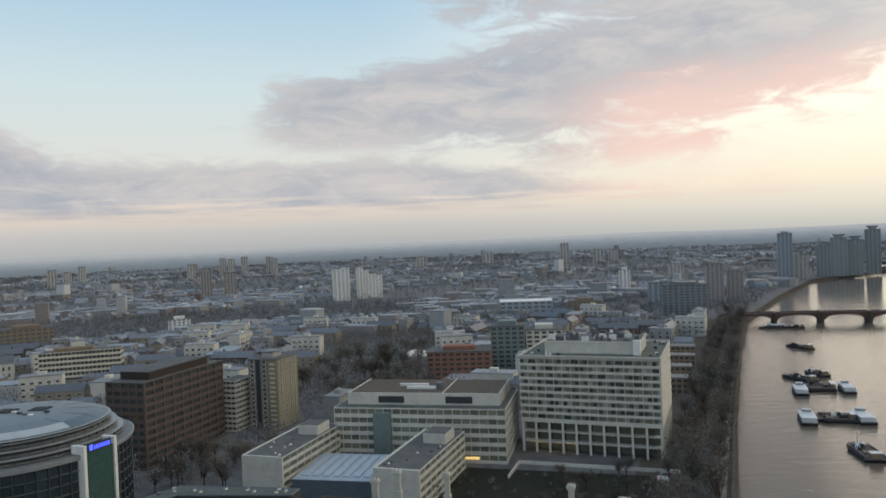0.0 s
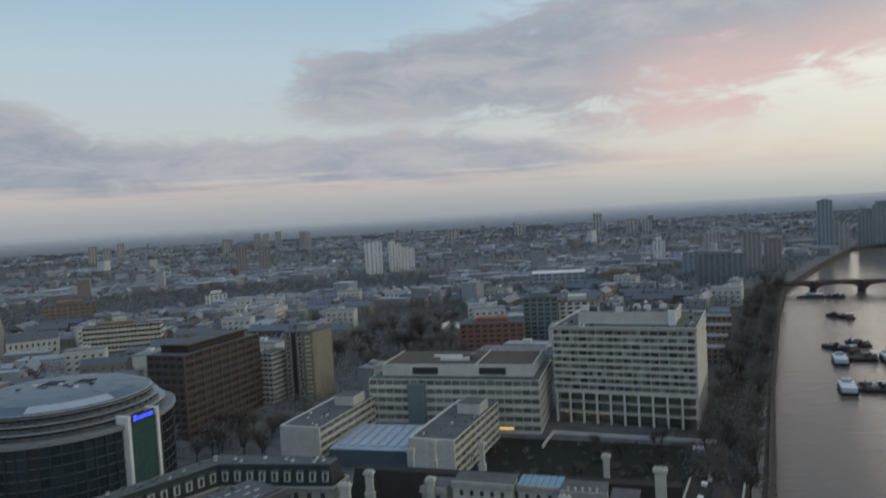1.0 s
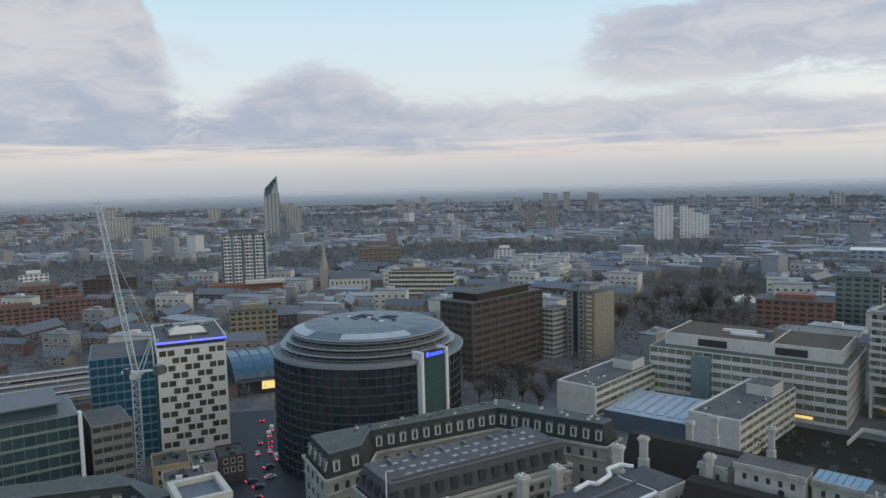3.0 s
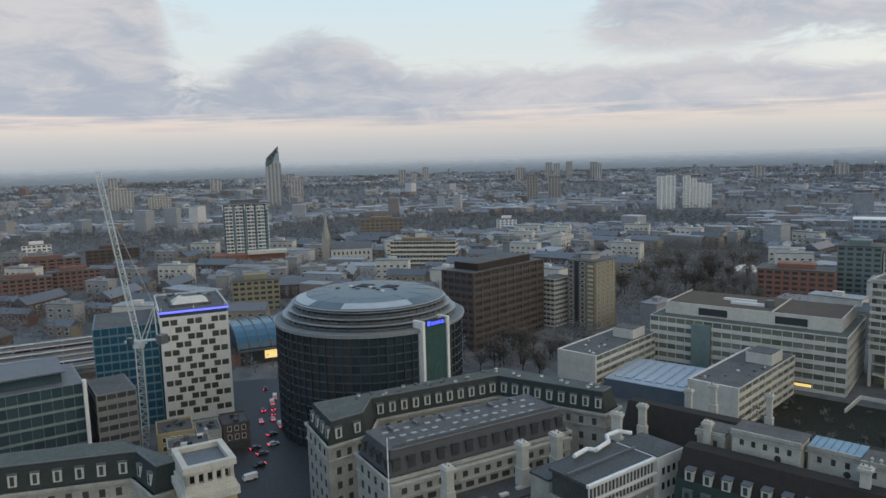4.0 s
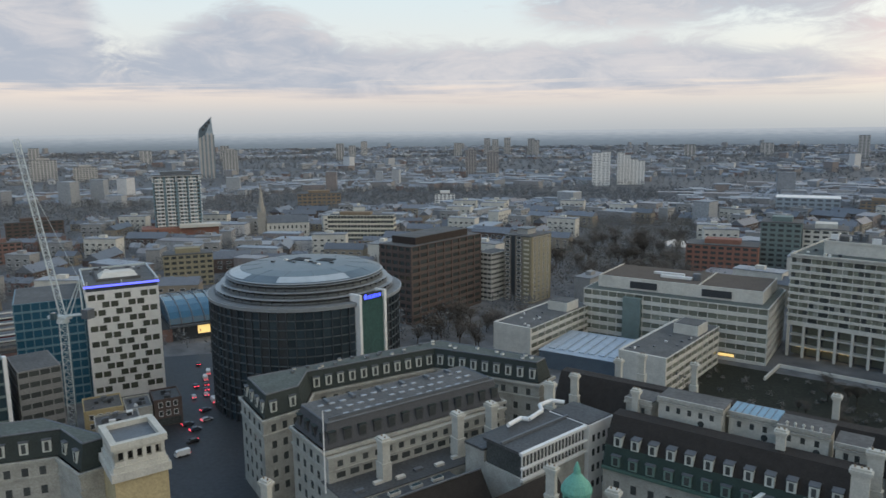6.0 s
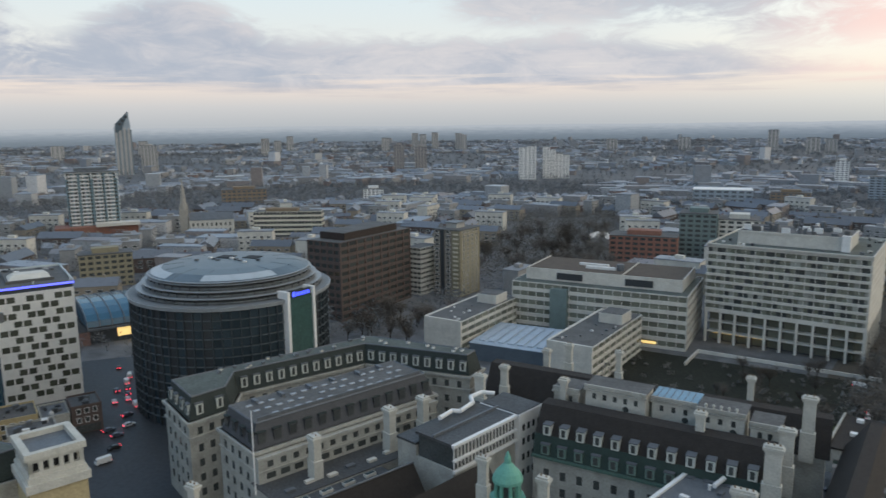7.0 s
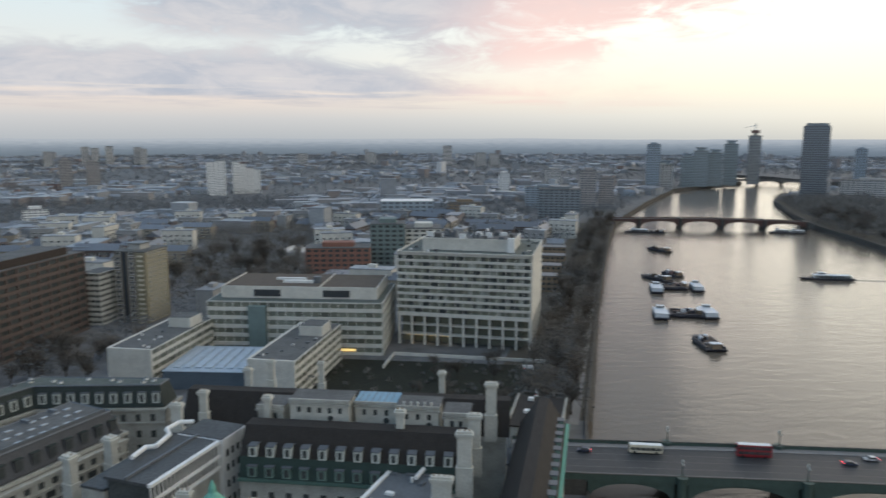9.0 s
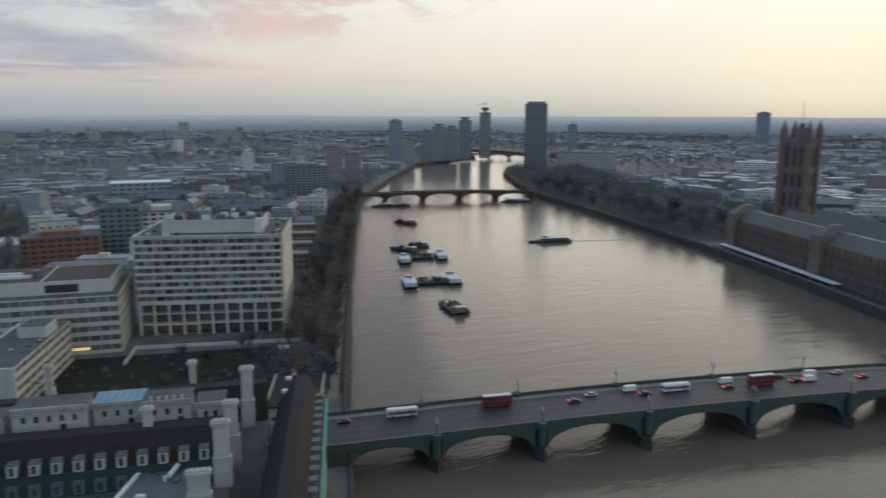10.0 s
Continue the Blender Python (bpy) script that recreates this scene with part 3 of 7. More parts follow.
def treatment_block():
    b = banded("treatment_block", "wide pale concrete hospital block with set-back top floor", -61, 372, -13, 90, 48, 27, 6, 4.5, CONCRETE, .42, 0, "fr", .7, glass=GLASSOLIVE, mullion=.24, roof=ROOFG, category="hospital")
    p = boxpart("top_floor", (5, 86, 8, 46, 27, 32.5), CONCRETE, b, "pale concrete set-back top floor")
    boxpart("top_roof", (5.5, 85.5, 8.5, 45.5, 32.5, 32.7), mat("brown gravel roof", (.105, .085, .068), .9, .25, .2), p)
    boxpart("top_parapet", [(5, 86, 8, 8.5, 32.5, 33.2), (5, 5.5, 8.5, 46, 32.5, 33.2), (85.5, 86, 8.5, 46, 32.5, 33.2), (56, 56.5, 8.5, 46, 32.7, 33.3)], CONCRETE, p)
    for x in (22, 58):
        boxpart("louvre", (x, x + 14, 7.8, 8.1, 28, 31.5), DARKBAND, p, "dark louvred opening")
    boxpart("stair_tower", (22, 31, -2.5, 2, 0, 25), GREYGREEN, b, "grey glazed stair tower")
    boxpart("roof_duct", (34, 50, 20, 22, 32.7, 34), WHITE, p)
    boxpart("roof_duct", (28, 44, 28, 30, 32.7, 33.8), WHITE, p)
    bm = bmesh.new()
    rod(bm, (52, 22, 32.7), (52, 22, 36), 2.2, 2.0, 12)
    part("boiler_flue", bm, LEAD, p)
    boxpart("lit_window", (64, 76, -.1, .1, 2, 3.2), WARMLIGHT, b, "yellow lit ground floor windows")
    return b


treatment_block()
b = thing("covered_court", "low flat roofed building with blue grey roof lights", "building", -72, 318, 0, -12)
boxpart("wall", (0, 46, 0, 38, 0, 8), mat("blue grey cladding", (.11, .14, .17), .6, .2, .2), b)
boxpart("roof", (-.3, 46.3, -.3, 38.3, 8, 8.3), mat("pale blue sheet roof", (.36, .43, .50), .6, .25, .3, stain=.5), b)
for k in range(9):
    boxpart("roof_light", (3 + k * 4.8, 6 + k * 4.8, 4, 34, 8.3, 8.9), mat("frosted roof light", (.40, .47, .54), .4) if k == 0 else bpy.data.materials["frosted roof light"], b)
b = thing("bridge_house", "low dark roofed building beside the bridge ramp", "building", 62, 236, 0, 67)
boxpart("wall", (0, 30, -18, 0, 0, 8), PORTLAND, b)
boxpart("roof", (-.4, 30.4, -18.4, .4, 8, 8.6), SLATE, b)
boxpart("parapet", [(-.4, 30.4, -18.6, -18, 8, 9.4), (-.4, 30.4, 0, .6, 8, 9.4)], PORTLAND, b)
for k in range(6):
    boxpart("roof_box", (3 + k * 4.4, 5 + k * 4.4, -14 + (k % 3) * 4, -12 + (k % 3) * 4, 8.6, 9.6), WHITE, b)

b = thing("garden_wall", "long pale low wall round the hospital garden", "wall", 32, 352, 0, -19)
boxpart("wall", [(0, 76, 0, .7, 0, 1.6), (-.0, .7, -22, 0, 0, 1.6)], CONCRETE, b)

# ---- round hotel and its neighbours ----


def round_hotel():
    cx, cy, r = -156.5, 254.5, 38.7
    b = thing("round_hotel", "round dark glass hotel with stepped metal terraces", "hotel", cx, cy)
    def drum(name, r0, r1, z0, z1, m, lab=""):
        bm = bmesh.new()
        loft(bm, [circle(0, 0, r0, z=z0, n=72), circle(0, 0, r1, z=z1, n=72)])
        return part(name, bm, m, b, lab)
    drum("core", r - .7, r - .7, 0, 45, DARKBAND)
    n, fl = 72, 13
    fh = 44.5 / fl
    pw = 2 * math.pi * r / n
    pm = pane_mesh(pw - .5, fh - .7, glass_mat("dark hotel glass", (.045, .065, .078), .12, .7), None)
    bm = bmesh.new()
    box(bm, -.16, .16, -.2, .7, 0, 44.5)
    fin = meshed(bm, "fin", mat("dark fins", (.055, .066, .075), .4, .2, .5))
    for k in range(n):
        a = 2 * math.pi * k / n
        deg = math.degrees(a)
        if not (150 < (deg % 360) < 360 or deg % 360 < 20):
            continue
        px, py = math.cos(a), math.sin(a)
        placed("fin", fin, b, pose(px * r, py * r, 0, 0, 0, deg + 90))
        am = a + math.pi / n
        if k % 2 == 0 or 285 < deg < 350:
            for i in range(0 if 190 < deg < 330 else 5, fl):
                placed("window", pm, b, pose(math.cos(am) * (r - .55), math.sin(am) * (r - .55), i * fh + .4, 0, 0, math.degrees(am) + 90))
    RING = mat("grey floor edge", (.095, .115, .125), .5, .2, .4)
    for i in range(1, fl):
        drum("floor_ring", r + .05, r + .05, i * fh - .12, i * fh + .18, RING)
    RIM = mat("pale grey metal rim", (.29, .31, .32), .4, .12, .4)
    drum("rim", r + .6, r + .9, 44.6, 46.0, RIM, "pale metal rim")
    DECK = mat("grey terrace deck", (.17, .18, .185), .6, .25, .3)
    drum("terrace", r + .4, r + .4, 46.0, 46.2, DECK)
    for i, (rr, z) in enumerate(((35.5, 46.2), (33.4, 48.4), (31.6, 50.6))):
        drum("set_back_storey", rr - 2.0, rr - 2.0, z, z + 1.8, GLASS)
        drum("terrace_rim", rr + .3, rr + .5, z + 1.8, z + 2.12, RIM)
        drum("rail", rr + .35, rr + .35, z + .5, z + .62, RIM)
        bm = bmesh.new()
        box(bm, -.13, .13, -.1, .5, 0, 1.75)
        post = meshed(bm, "post", DARKBAND)
        for k in range(30):
            a = math.pi + math.pi * 1.15 * k / 29
            placed("post", post, b, pose(math.cos(a) * (rr - .6), math.sin(a) * (rr - .6), z, 0, 0, math.degrees(a) + 90))
    ROOFM = mat("blue grey metal roof", (.105, .135, .155), .35, .12, .15, stain=.4)
    bm = bmesh.new()
    loft(bm, [circle(0, 0, 29.0, z=52.6), circle(0, 0, 31.2, z=53.2), circle(0, 0, 31.0, z=53.5), circle(0, 0, 26, z=55.2), circle(0, 0, 25.6, z=55.3), circle(0, 0, 18, z=55.9), circle(0, 0, 8, z=56.2)])
    dome = part("roof", bm, ROOFM, b, "shallow blue grey metal roof")
    # Solid black boxes paint the darkness of two roof openings.
    boxpart("roof_well", (-8, -2, 2, 8, 55.8, 56.5), BLACK, dome, "black box in place of a roof opening")
    boxpart("roof_well", (3, 9, 4, 10, 55.8, 56.4), BLACK, dome, "black box in place of a roof opening")
    bm = bmesh.new()
    loft(bm, [circle(0, 0, 31.3, z=53.15), circle(0, 0, 31.6, z=53.35), circle(0, 0, 31.1, z=53.6)], False, False)
    part("roof_edge", bm, RIM, dome, "pale metal roof edge")
    seam = mat("standing seam", (.09, .115, .132), .4, .1, .3)
    for k in range(14):
        a = 2 * math.pi * k / 14
        bm = bmesh.new()
        rod(bm, (30.6 * math.cos(a), 30.6 * math.sin(a), 53.6), (26 * math.cos(a), 26 * math.sin(a), 55.2), .09, .09, 4)
        rod(bm, (26 * math.cos(a), 26 * math.sin(a), 55.28), (18 * math.cos(a), 18 * math.sin(a), 55.9), .09, .09, 4)
        part("roof_seam", bm, seam, dome)
    for k in range(9):
        boxpart("roof_unit", (-14 + k * 3.1, -12.6 + k * 3.1, -4 + (k * 5) % 7, -2.8 + (k * 5) % 7, 55.7, 56.7), (LEAD, WHITE, DARKBAND)[k % 3], dome)
    pale = mat("pale metal panel", (.40, .44, .46), .35, .1, .3)
    for a0, a1 in ((200, 250), (280, 335), (130, 165)):
        bm = bmesh.new()
        pts = [(27.5, radians(a0 + (a1 - a0) * k / 8)) for k in range(9)]
        for (q, a), (_, c) in zip(pts, pts[1:]):
            vs = [bm.verts.new((rr * math.cos(t), rr * math.sin(t), zz + .12)) for rr, t, zz in ((30.3, a, 53.74), (30.3, c, 53.74), (26.1, c, 55.17), (26.1, a, 55.17))]
            bm.faces.new(vs)
        part("roof_panel", bm, pale, dome)
    # lit sign bay between two white fins
    a0, a1 = -30, -11
    m = pose(0, 0, 0, 0, 0, (a0 + a1) / 2 + 90)
    p = boxpart("green_glass", (-6, 6, -r - .9, -r + 4, 0, 46.5), glass_mat("green glazing", (.05, .10, .09), .15, 0), b, "tall green glazed bay")
    p.matrix_basis = m
    for x in (-6.9, 5.9):
        q = boxpart("white_fin", (x, x + 1.2, -r - 1.6, -r + 4, 0, 49), WHITE, b, "tall white fin")
        q.matrix_basis = m
    q = boxpart("sign", (-4.8, 4.8, -r - 1.4, -r - 1.0, 46.6, 49), DARKBAND, b, "blue lit hotel sign")
    q.matrix_basis = m
    x = -4.3
    for wl in (1.6, .6, .9, .6, .9, .8, .5, .9):
        boxpart("sign_bar", (x, x + wl * .8, -r - 1.5, -r - 1.35, 46.9, 48.7 if wl > 1 else 48.2), BLUESIGN, q, "blue glowing sign bar")
        x += wl + .25
    boxpart("entrance_block", (30, 42, -14, 0, 0, 10), GLASSB, b)


round_hotel()


def checker_hotel():
    w, d, h = 28.0, 40.0, 48.5
    b = thing("checker_hotel", "white hotel block with checkerboard windows and blue light line", "hotel", -235.5, 215.2, 0, 49.5)
    boxpart("wall", (0, w, 0, d, 0, h - 2.4), mat("white cladding panels", (.74, .73, .69), .7, .08, .4, stain=.25), b)
    boxpart("left_skin", (-.4, 0, 0, d, 0, h - 2.4), BLUEGLASS, b, "blue glazed flank")
    boxpart("attic", (.3, w - .3, .3, d - .3, h - 2.4, h - .4), GLASS, b)
    boxpart("roof", (-.3, w + .3, -.3, d + .3, h - .4, h + .2), ROOF, b)
    boxpart("blue_light", (-.3, w + .3, -.45, -.3, h - .75, h + .1), BLUELINE, b, "blue strip light along the roof edge")
    fh = (h - 6) / 13
    pm = pane_mesh(w * .098, fh * .72, glass_mat("checker window glass", (.10, .105, .08), .2, .6), None)
    for i in range(13):
        for k in range(-1, 3):
            for j in (0, 1):
                u = w * (.085 + .355 * k + .178 * (i % 2) + .118 * j)
                if w * .05 < u < w * .95:
                    placed("window", pm, b, pose(u, -.06, 3.2 + i * fh))
    pm = pane_mesh(3.4, fh * .8, GLASS, None)
    for i in range(13):
        for k in range(5):
            placed("window", pm, b, face_pose(w, 0, w, d, 4 + k * 7 + (i % 2) * 3.4, 3 + i * fh))
    p = boxpart("plant_room", (5, 22, 7, 31, h + .2, h + 1.3), ROOF, b)
    bm = bmesh.new()
    loft(bm, [[(6, 8, h + 1.3), (21, 8, h + 1.3), (21, 20, h + 1.3), (6, 20, h + 1.3)], [(8, 11, h + 3), (19, 11, h + 3), (19, 17, h + 3), (8, 17, h + 3)]])
    part("plant_hood", bm, CONCRETE, p)
    rng = random.Random(8)
    for k in range(14):
        x, y = rng.uniform(2, 25), rng.uniform(21, 37)
        boxpart("roof_unit", (x, x + rng.uniform(.8, 2.6), y, y + rng.uniform(.8, 2.6), h + .2, h + rng.uniform(.8, 2.2)), rng.choice((LEAD, WHITE, DARKBAND)), b)
    for x0, x1, y0, y1 in ((-.2, .3, 0, d), (w - .3, w + .2, 0, d), (.3, w - .3, d - .3, d + .2)):
        boxpart("roof_rail", (x0, x1, y0, y1, h + .2, h + 1.0), STEEL, b)
    for x, y in ((1, 1), (27, 1), (27, 39), (1, 39), (14, .8)):
        boxpart("roof_post", (x - .2, x + .2, y - .2, y + .2, h + .2, h + 1.6), STEEL, b)
    q = banded("blue_office", "blue glazed office block beside the white hotel", -253, 196.5, 49.5, 25, 34, 44, 12, 3, mat("teal floor edge", (.13, .22, .26), .5, .2, .3), .22, 0, "fr", .3, glass=BLUEGLASS, core=BLUEGLASS)


checker_hotel()


def tower_crane():
    b = thing("tower_crane", "white lattice luffing tower crane", "crane", -218.5, 189, 0, 0)
    def lattice(bm, a, c, wid, n, r=.16):
        a, c = Vector(a), Vector(c)
        ax = (c - a).normalized()
        u = ax.orthogonal().normalized()
        v = ax.cross(u)
        corner = [u * sx * wid / 2 + v * sy * wid / 2 for sx, sy in ((1, 1), (-1, 1), (-1, -1), (1, -1))]
        for q in corner:
            rod(bm, a + q, c + q, r, r, 4)
        for i in range(n):
            p0, p1 = a.lerp(c, i / n), a.lerp(c, (i + 1) / n)
            for k in range(4):
                rod(bm, p0 + corner[k], p1 + corner[(k + 1) % 4], r * .6, r * .6, 3)
                rod(bm, p1 + corner[k], p1 + corner[(k + 1) % 4], r * .6, r * .6, 3)
    bm = bmesh.new()
    lattice(bm, (0, 0, 0), (0, 0, 42), 2.6, 16)
    part("mast", bm, STEEL, b, "white lattice mast")
    bm = bmesh.new()
    rod(bm, (0, 0, 42), (0, 0, 43.4), 2.2, 2.0, 12)
    box(bm, -5.5, 3.0, -1.6, 1.6, 43.4, 44.4)
    part("slew_deck", bm, STEEL, b)
    bm = bmesh.new()
    lattice(bm, (-.5, .6, 44.5), (-19.5, 4.6, 107.5), 1.9, 26, .15)
    part("jib", bm, STEEL, b, "raised lattice jib")
    bm = bmesh.new()
    for y in (-1.2, 1.2):
        rod(bm, (1.5, y + 1, 44.4), (6.6, y * .4 + 3, 57.5), .22, .2, 4)
        rod(bm, (8.0, y + 3, 45.2), (6.6, y * .4 + 3, 57.5), .2, .2, 4)
        rod(bm, (0, y, 44.4), (8.4, y + 3, 45.2), .3, .3, 4)
    part("a_frame", bm, STEEL, b)
    boxpart("counterweight", (7.4, 10.6, 1.4, 4.6, 43.6, 47), LEAD, b, "grey counterweight")
    boxpart("cab", (-2.4, -.6, -3.2, -1.4, 43.6, 46), GLASSB, b)
    bm = bmesh.new()
    rod(bm, (6.6, 3, 57.5), (-15, 3.8, 93), .07, .07, 3)
    part("stay_cable", bm, STEEL, b)


tower_crane()


def low_shop(x, y, turn, w, d, h, wall, roof, label):
    b = thing("low_shop", label, "building", x, y, 0, turn)
    boxpart("wall", (0, w, 0, d, 0, h), wall, b)
    boxpart("roof", (.3, w - .3, .3, d - .3, h, h + .1), roof, b)
    boxpart("parapet", [(-.1, w + .1, -.1, .3, h - .3, h + .7), (-.1, w + .1, d - .3, d + .1, h - .3, h + .7), (-.1, .3, .3, d - .3, h - .3, h + .7), (w - .3, w + .1, .3, d - .3, h - .3, h + .7)], wall, b)
    window_rows(b, 0, 0, w, 0, [z for z in (4.2, 7.6) if z < h - 2.2], 1.3, 1.8, 1.4, GLASS, WHITE, 1.0)
    window_rows(b, w, 0, w, d, [z for z in (4.2, 7.6) if z < h - 2.2], 1.3, 1.8, 1.4, GLASS, WHITE, 1.0)
    boxpart("shop_front", (.6, w - .6, -.15, 0, .4, 3.2), GLASS, b)
    rng = random.Random(int(abs(x * 3)))
    for k in range(7):
        u, v = rng.uniform(1, w - 3), rng.uniform(1, d - 3)
        boxpart("roof_unit", (u, u + rng.uniform(.6, 2.2), v, v + rng.uniform(.6, 1.8), h + .1, h + rng.uniform(.6, 1.8)), rng.choice((WHITE, LEAD, DARKBAND)), b)


low_shop(-207, 184, 49, 13, 15, 10.5, YELLOWSTONE, ROOF, "low stock brick shop with a flat roof")
low_shop(-198, 194.5, 49, 9, 14, 8.5, PORTLAND, LEAD, "low white shop with a lead roof")
low_shop(-192, 202, 49, 10, 13, 10, BROWN, DARKFELT, "low brown brick shop with a felt roof")
low_shop(-189, 172, 49, 14, 10, 12.5, PORTLAND, ROOF, "white corner building with small roof units")

b = banded("glass_office", "low green glass office with pale floor edges", -243, 106, 59.5, 62, 30, 38, 9, 3.2, mat("pale green fascia", (.20, .25, .24), .5, .15, .3), .2, 0, "f", .4, glass=GLASSB, roof=LEAD, mullion=.12)
boxpart("corner_fin", (61.5, 62.6, -1.6, .8, 0, 39), WHITE, b, "white corner fin")
boxpart("top_storey", (2, 56, 5, 27, 38, 41.5), GLASSB, b)
boxpart("top_roof", (1, 57, 4, 28, 41.5, 42), LEAD, b)
b = banded("grey_office", "narrow grey stone office block", -209, 161.5, 59.5, 13, 22, 33, 9, 3.2, mat("grey office stone", (.20, .20, .195), .8, .2, .2, stain=.4), .5, 0, "f", .4)

b = banded("brown_office", "brown brick office block with deep gridded windows", -179.5, 372.5, -17.5, 24.5, 68, 45, 11, 4.6, BROWN, .42, 0, "fr", .8, core=BROWND, roof=ROOF, mullion=1.1)
boxpart("plant_room", (3, 21, 8, 58, 45, 49), BROWND, b, "dark brown rooftop plant room")
boxpart("plant_roof", (3.3, 20.7, 8.3, 57.7, 49, 49.2), ROOF, b)


def flat_tower():
    w, d, h = 20.0, 24.0, 42.5
    b = thing("flat_tower", "slim concrete and yellow brick block of flats", "flats", -124, 443, 0, -19)
    boxpart("wall", (0, w, 0, d, 0, h), mat("brown grey concrete", (.25, .22, .18), .85, .15, .2, stain=.4), b)
    boxpart("yellow_flank", (w, w + .3, .5, d - .5, 0, h), YELLOW, b, "yellow brick flank")
    boxpart("yellow_pier", (w - 6, w - .2, -.3, 0, 0, h), YELLOW, b)
    # Dark full-height strip, slightly proud of the front wall.
    boxpart("dark_recess", (5.2, 8.2, -.25, 0, 0, h), DARKBAND, b, "dark stair strip")
    fh = h / 15
    for i in range(15):
        boxpart("balcony", (w - 4.6, w - 1.2, -1.1, -.3, i * fh + .1, i * fh + 1.1), CREAM, b, "cream balcony")
        for u in (2.5, 11):
            placed("window", pane_mesh(2.6, 1.5, GLASS, WHITE), b, pose(u, 0, i * fh + 1))
        for v in (4, 9, 14.5, 19.5):
            placed("window", pane_mesh(2.2, 1.5, GLASS, WHITE), b, face_pose(w + .3, 0, w + .3, d, v, i * fh + 1))
    boxpart("roof", (-.2, w + .4, -.4, d + .2, h, h + .6), ROOF, b)
    boxpart("lift_house", (5, 13, 7, 17, h + .6, h + 4), mat("lift house grey", (.4, .4, .38), .8), b)
    boxpart("lift_roof", (4, 14, 6, 18, h + 4, h + 4.4), LEAD, b)
    banded("white_flats", "older pale block of flats beside the tower", -143, 440, -19, 13, 20, 31, 10, 3, CONCRETE, .5, 0, "fr")


flat_tower()

# ---- the great stone county building and its courts ----


def flat(poly, z, material, name, parent, label=""):
    """A level roof sheet over an outline, facing up."""
    bm = bmesh.new()
    bm.faces.new([bm.verts.new((px, py, z)) for px, py in poly])
    bm.normal_update()
    bmesh.ops.triangulate(bm, faces=bm.faces)
    bm.normal_update()
    bmesh.ops.reverse_faces(bm, faces=[f for f in bm.faces if f.normal.z < 0])
    me = bpy.data.meshes.new(name)
    bm.to_mesh(me)
    bm.free()
    me.materials.append(material)
    return part(name, me, material, parent, label)


def dormer_mesh(w, h, d, side=None, rim=.22, top=None):
    """A white framed dormer that faces -y, with a dark pane and a lead top."""
    bm = bmesh.new()
    box(bm, -w / 2, w / 2, 0, d, 0, h)
    a = len(bm.faces)
    box(bm, -w / 2 + rim, w / 2 - rim, -.05, .1, .35, h - .4)
    c = len(bm.faces)
    box(bm, -w / 2 - .15, w / 2 + .15, -.2, d, h, h + .25)
    for i, f in enumerate(bm.faces):
        f.material_index = 0 if i < a else 1 if i < c else 2
    return meshed(bm, "dormer", side or PORTLAND, GLASS, top or LEAD)


DORMER = dormer_mesh(2.1, 3.2, 2.4, mat("pale stone dormer", (.54, .56, .51), .8, .1, .5, stain=.3), .55)
GREEN_DORMER = dormer_mesh(2.2, 2.7, 2.4, mat("pale verdigris", (.15, .225, .195), .7, .2, .5), .5)


def stone_range(name, label, top, z_top, z_eave, run=2.0, dormer_gap=4.8, edges=None, wall_edges=None, rows=(), roof=ROOFG, slope=MANSARD, x=0, y=0, wall=PORTLAND, dz=1.2, dormer=None):
    """A stone range over an outline (counter-clockwise) with a steep slated mansard, dormers and a flat top."""
    b = thing(name, label, "building")
    eave = offset(top, run)
    n = len(top)
    bm = bmesh.new()
    prism(bm, eave, 0, z_eave)
    part("wall", bm, wall, b)
    bm = bmesh.new()
    prism(bm, offset(eave, .7), z_eave - .9, z_eave)
    part("cornice", bm, wall, b, "projecting stone cornice")
    bm = bmesh.new()
    prism(bm, offset(eave, .35), z_eave - 5.2, z_eave - 4.6)
    part("string_course", bm, wall, b)
    bm = bmesh.new()
    loft(bm, [[(px, py, z_eave) for px, py in offset(top, run - .5)], [(px, py, z_top) for px, py in top]], cap1=False)
    part("mansard", bm, slope, b, "dark slated mansard slope")
    flat(top, z_top, roof, "roof", b)
    bm = bmesh.new()
    for i in range(n):
        (x0, y0), (x1, y1) = top[i], top[(i + 1) % n]
        rod(bm, (x0, y0, z_top), (x1, y1, z_top), .28, .28, 4)
    part("roof_kerb", bm, LEAD, b)
    for i in range(n) if edges is None else edges:
        (x0, y0), (x1, y1) = offset(top, run - .7)[i], offset(top, run - .7)[(i + 1) % n]
        ln = math.hypot(x1 - x0, y1 - y0)
        k = max(1, int((ln - 2) / dormer_gap))
        for j in range(k):
            placed("dormer", dormer or DORMER, b, face_pose(x0, y0, x1, y1, ln * (j + .5) / k, z_eave + dz, 0))
    for i in range(n) if wall_edges is None else wall_edges:
        (x0, y0), (x1, y1) = eave[i], eave[(i + 1) % n]
        window_rows(b, x0, y0, x1, y1, rows, 1.5, 2.2, 2.9, GLASS, None)
    return b


CHIMNEYSTONE = mat("pale chimney stone", (.52, .51, .455), .85, .15, .3, stain=.4)


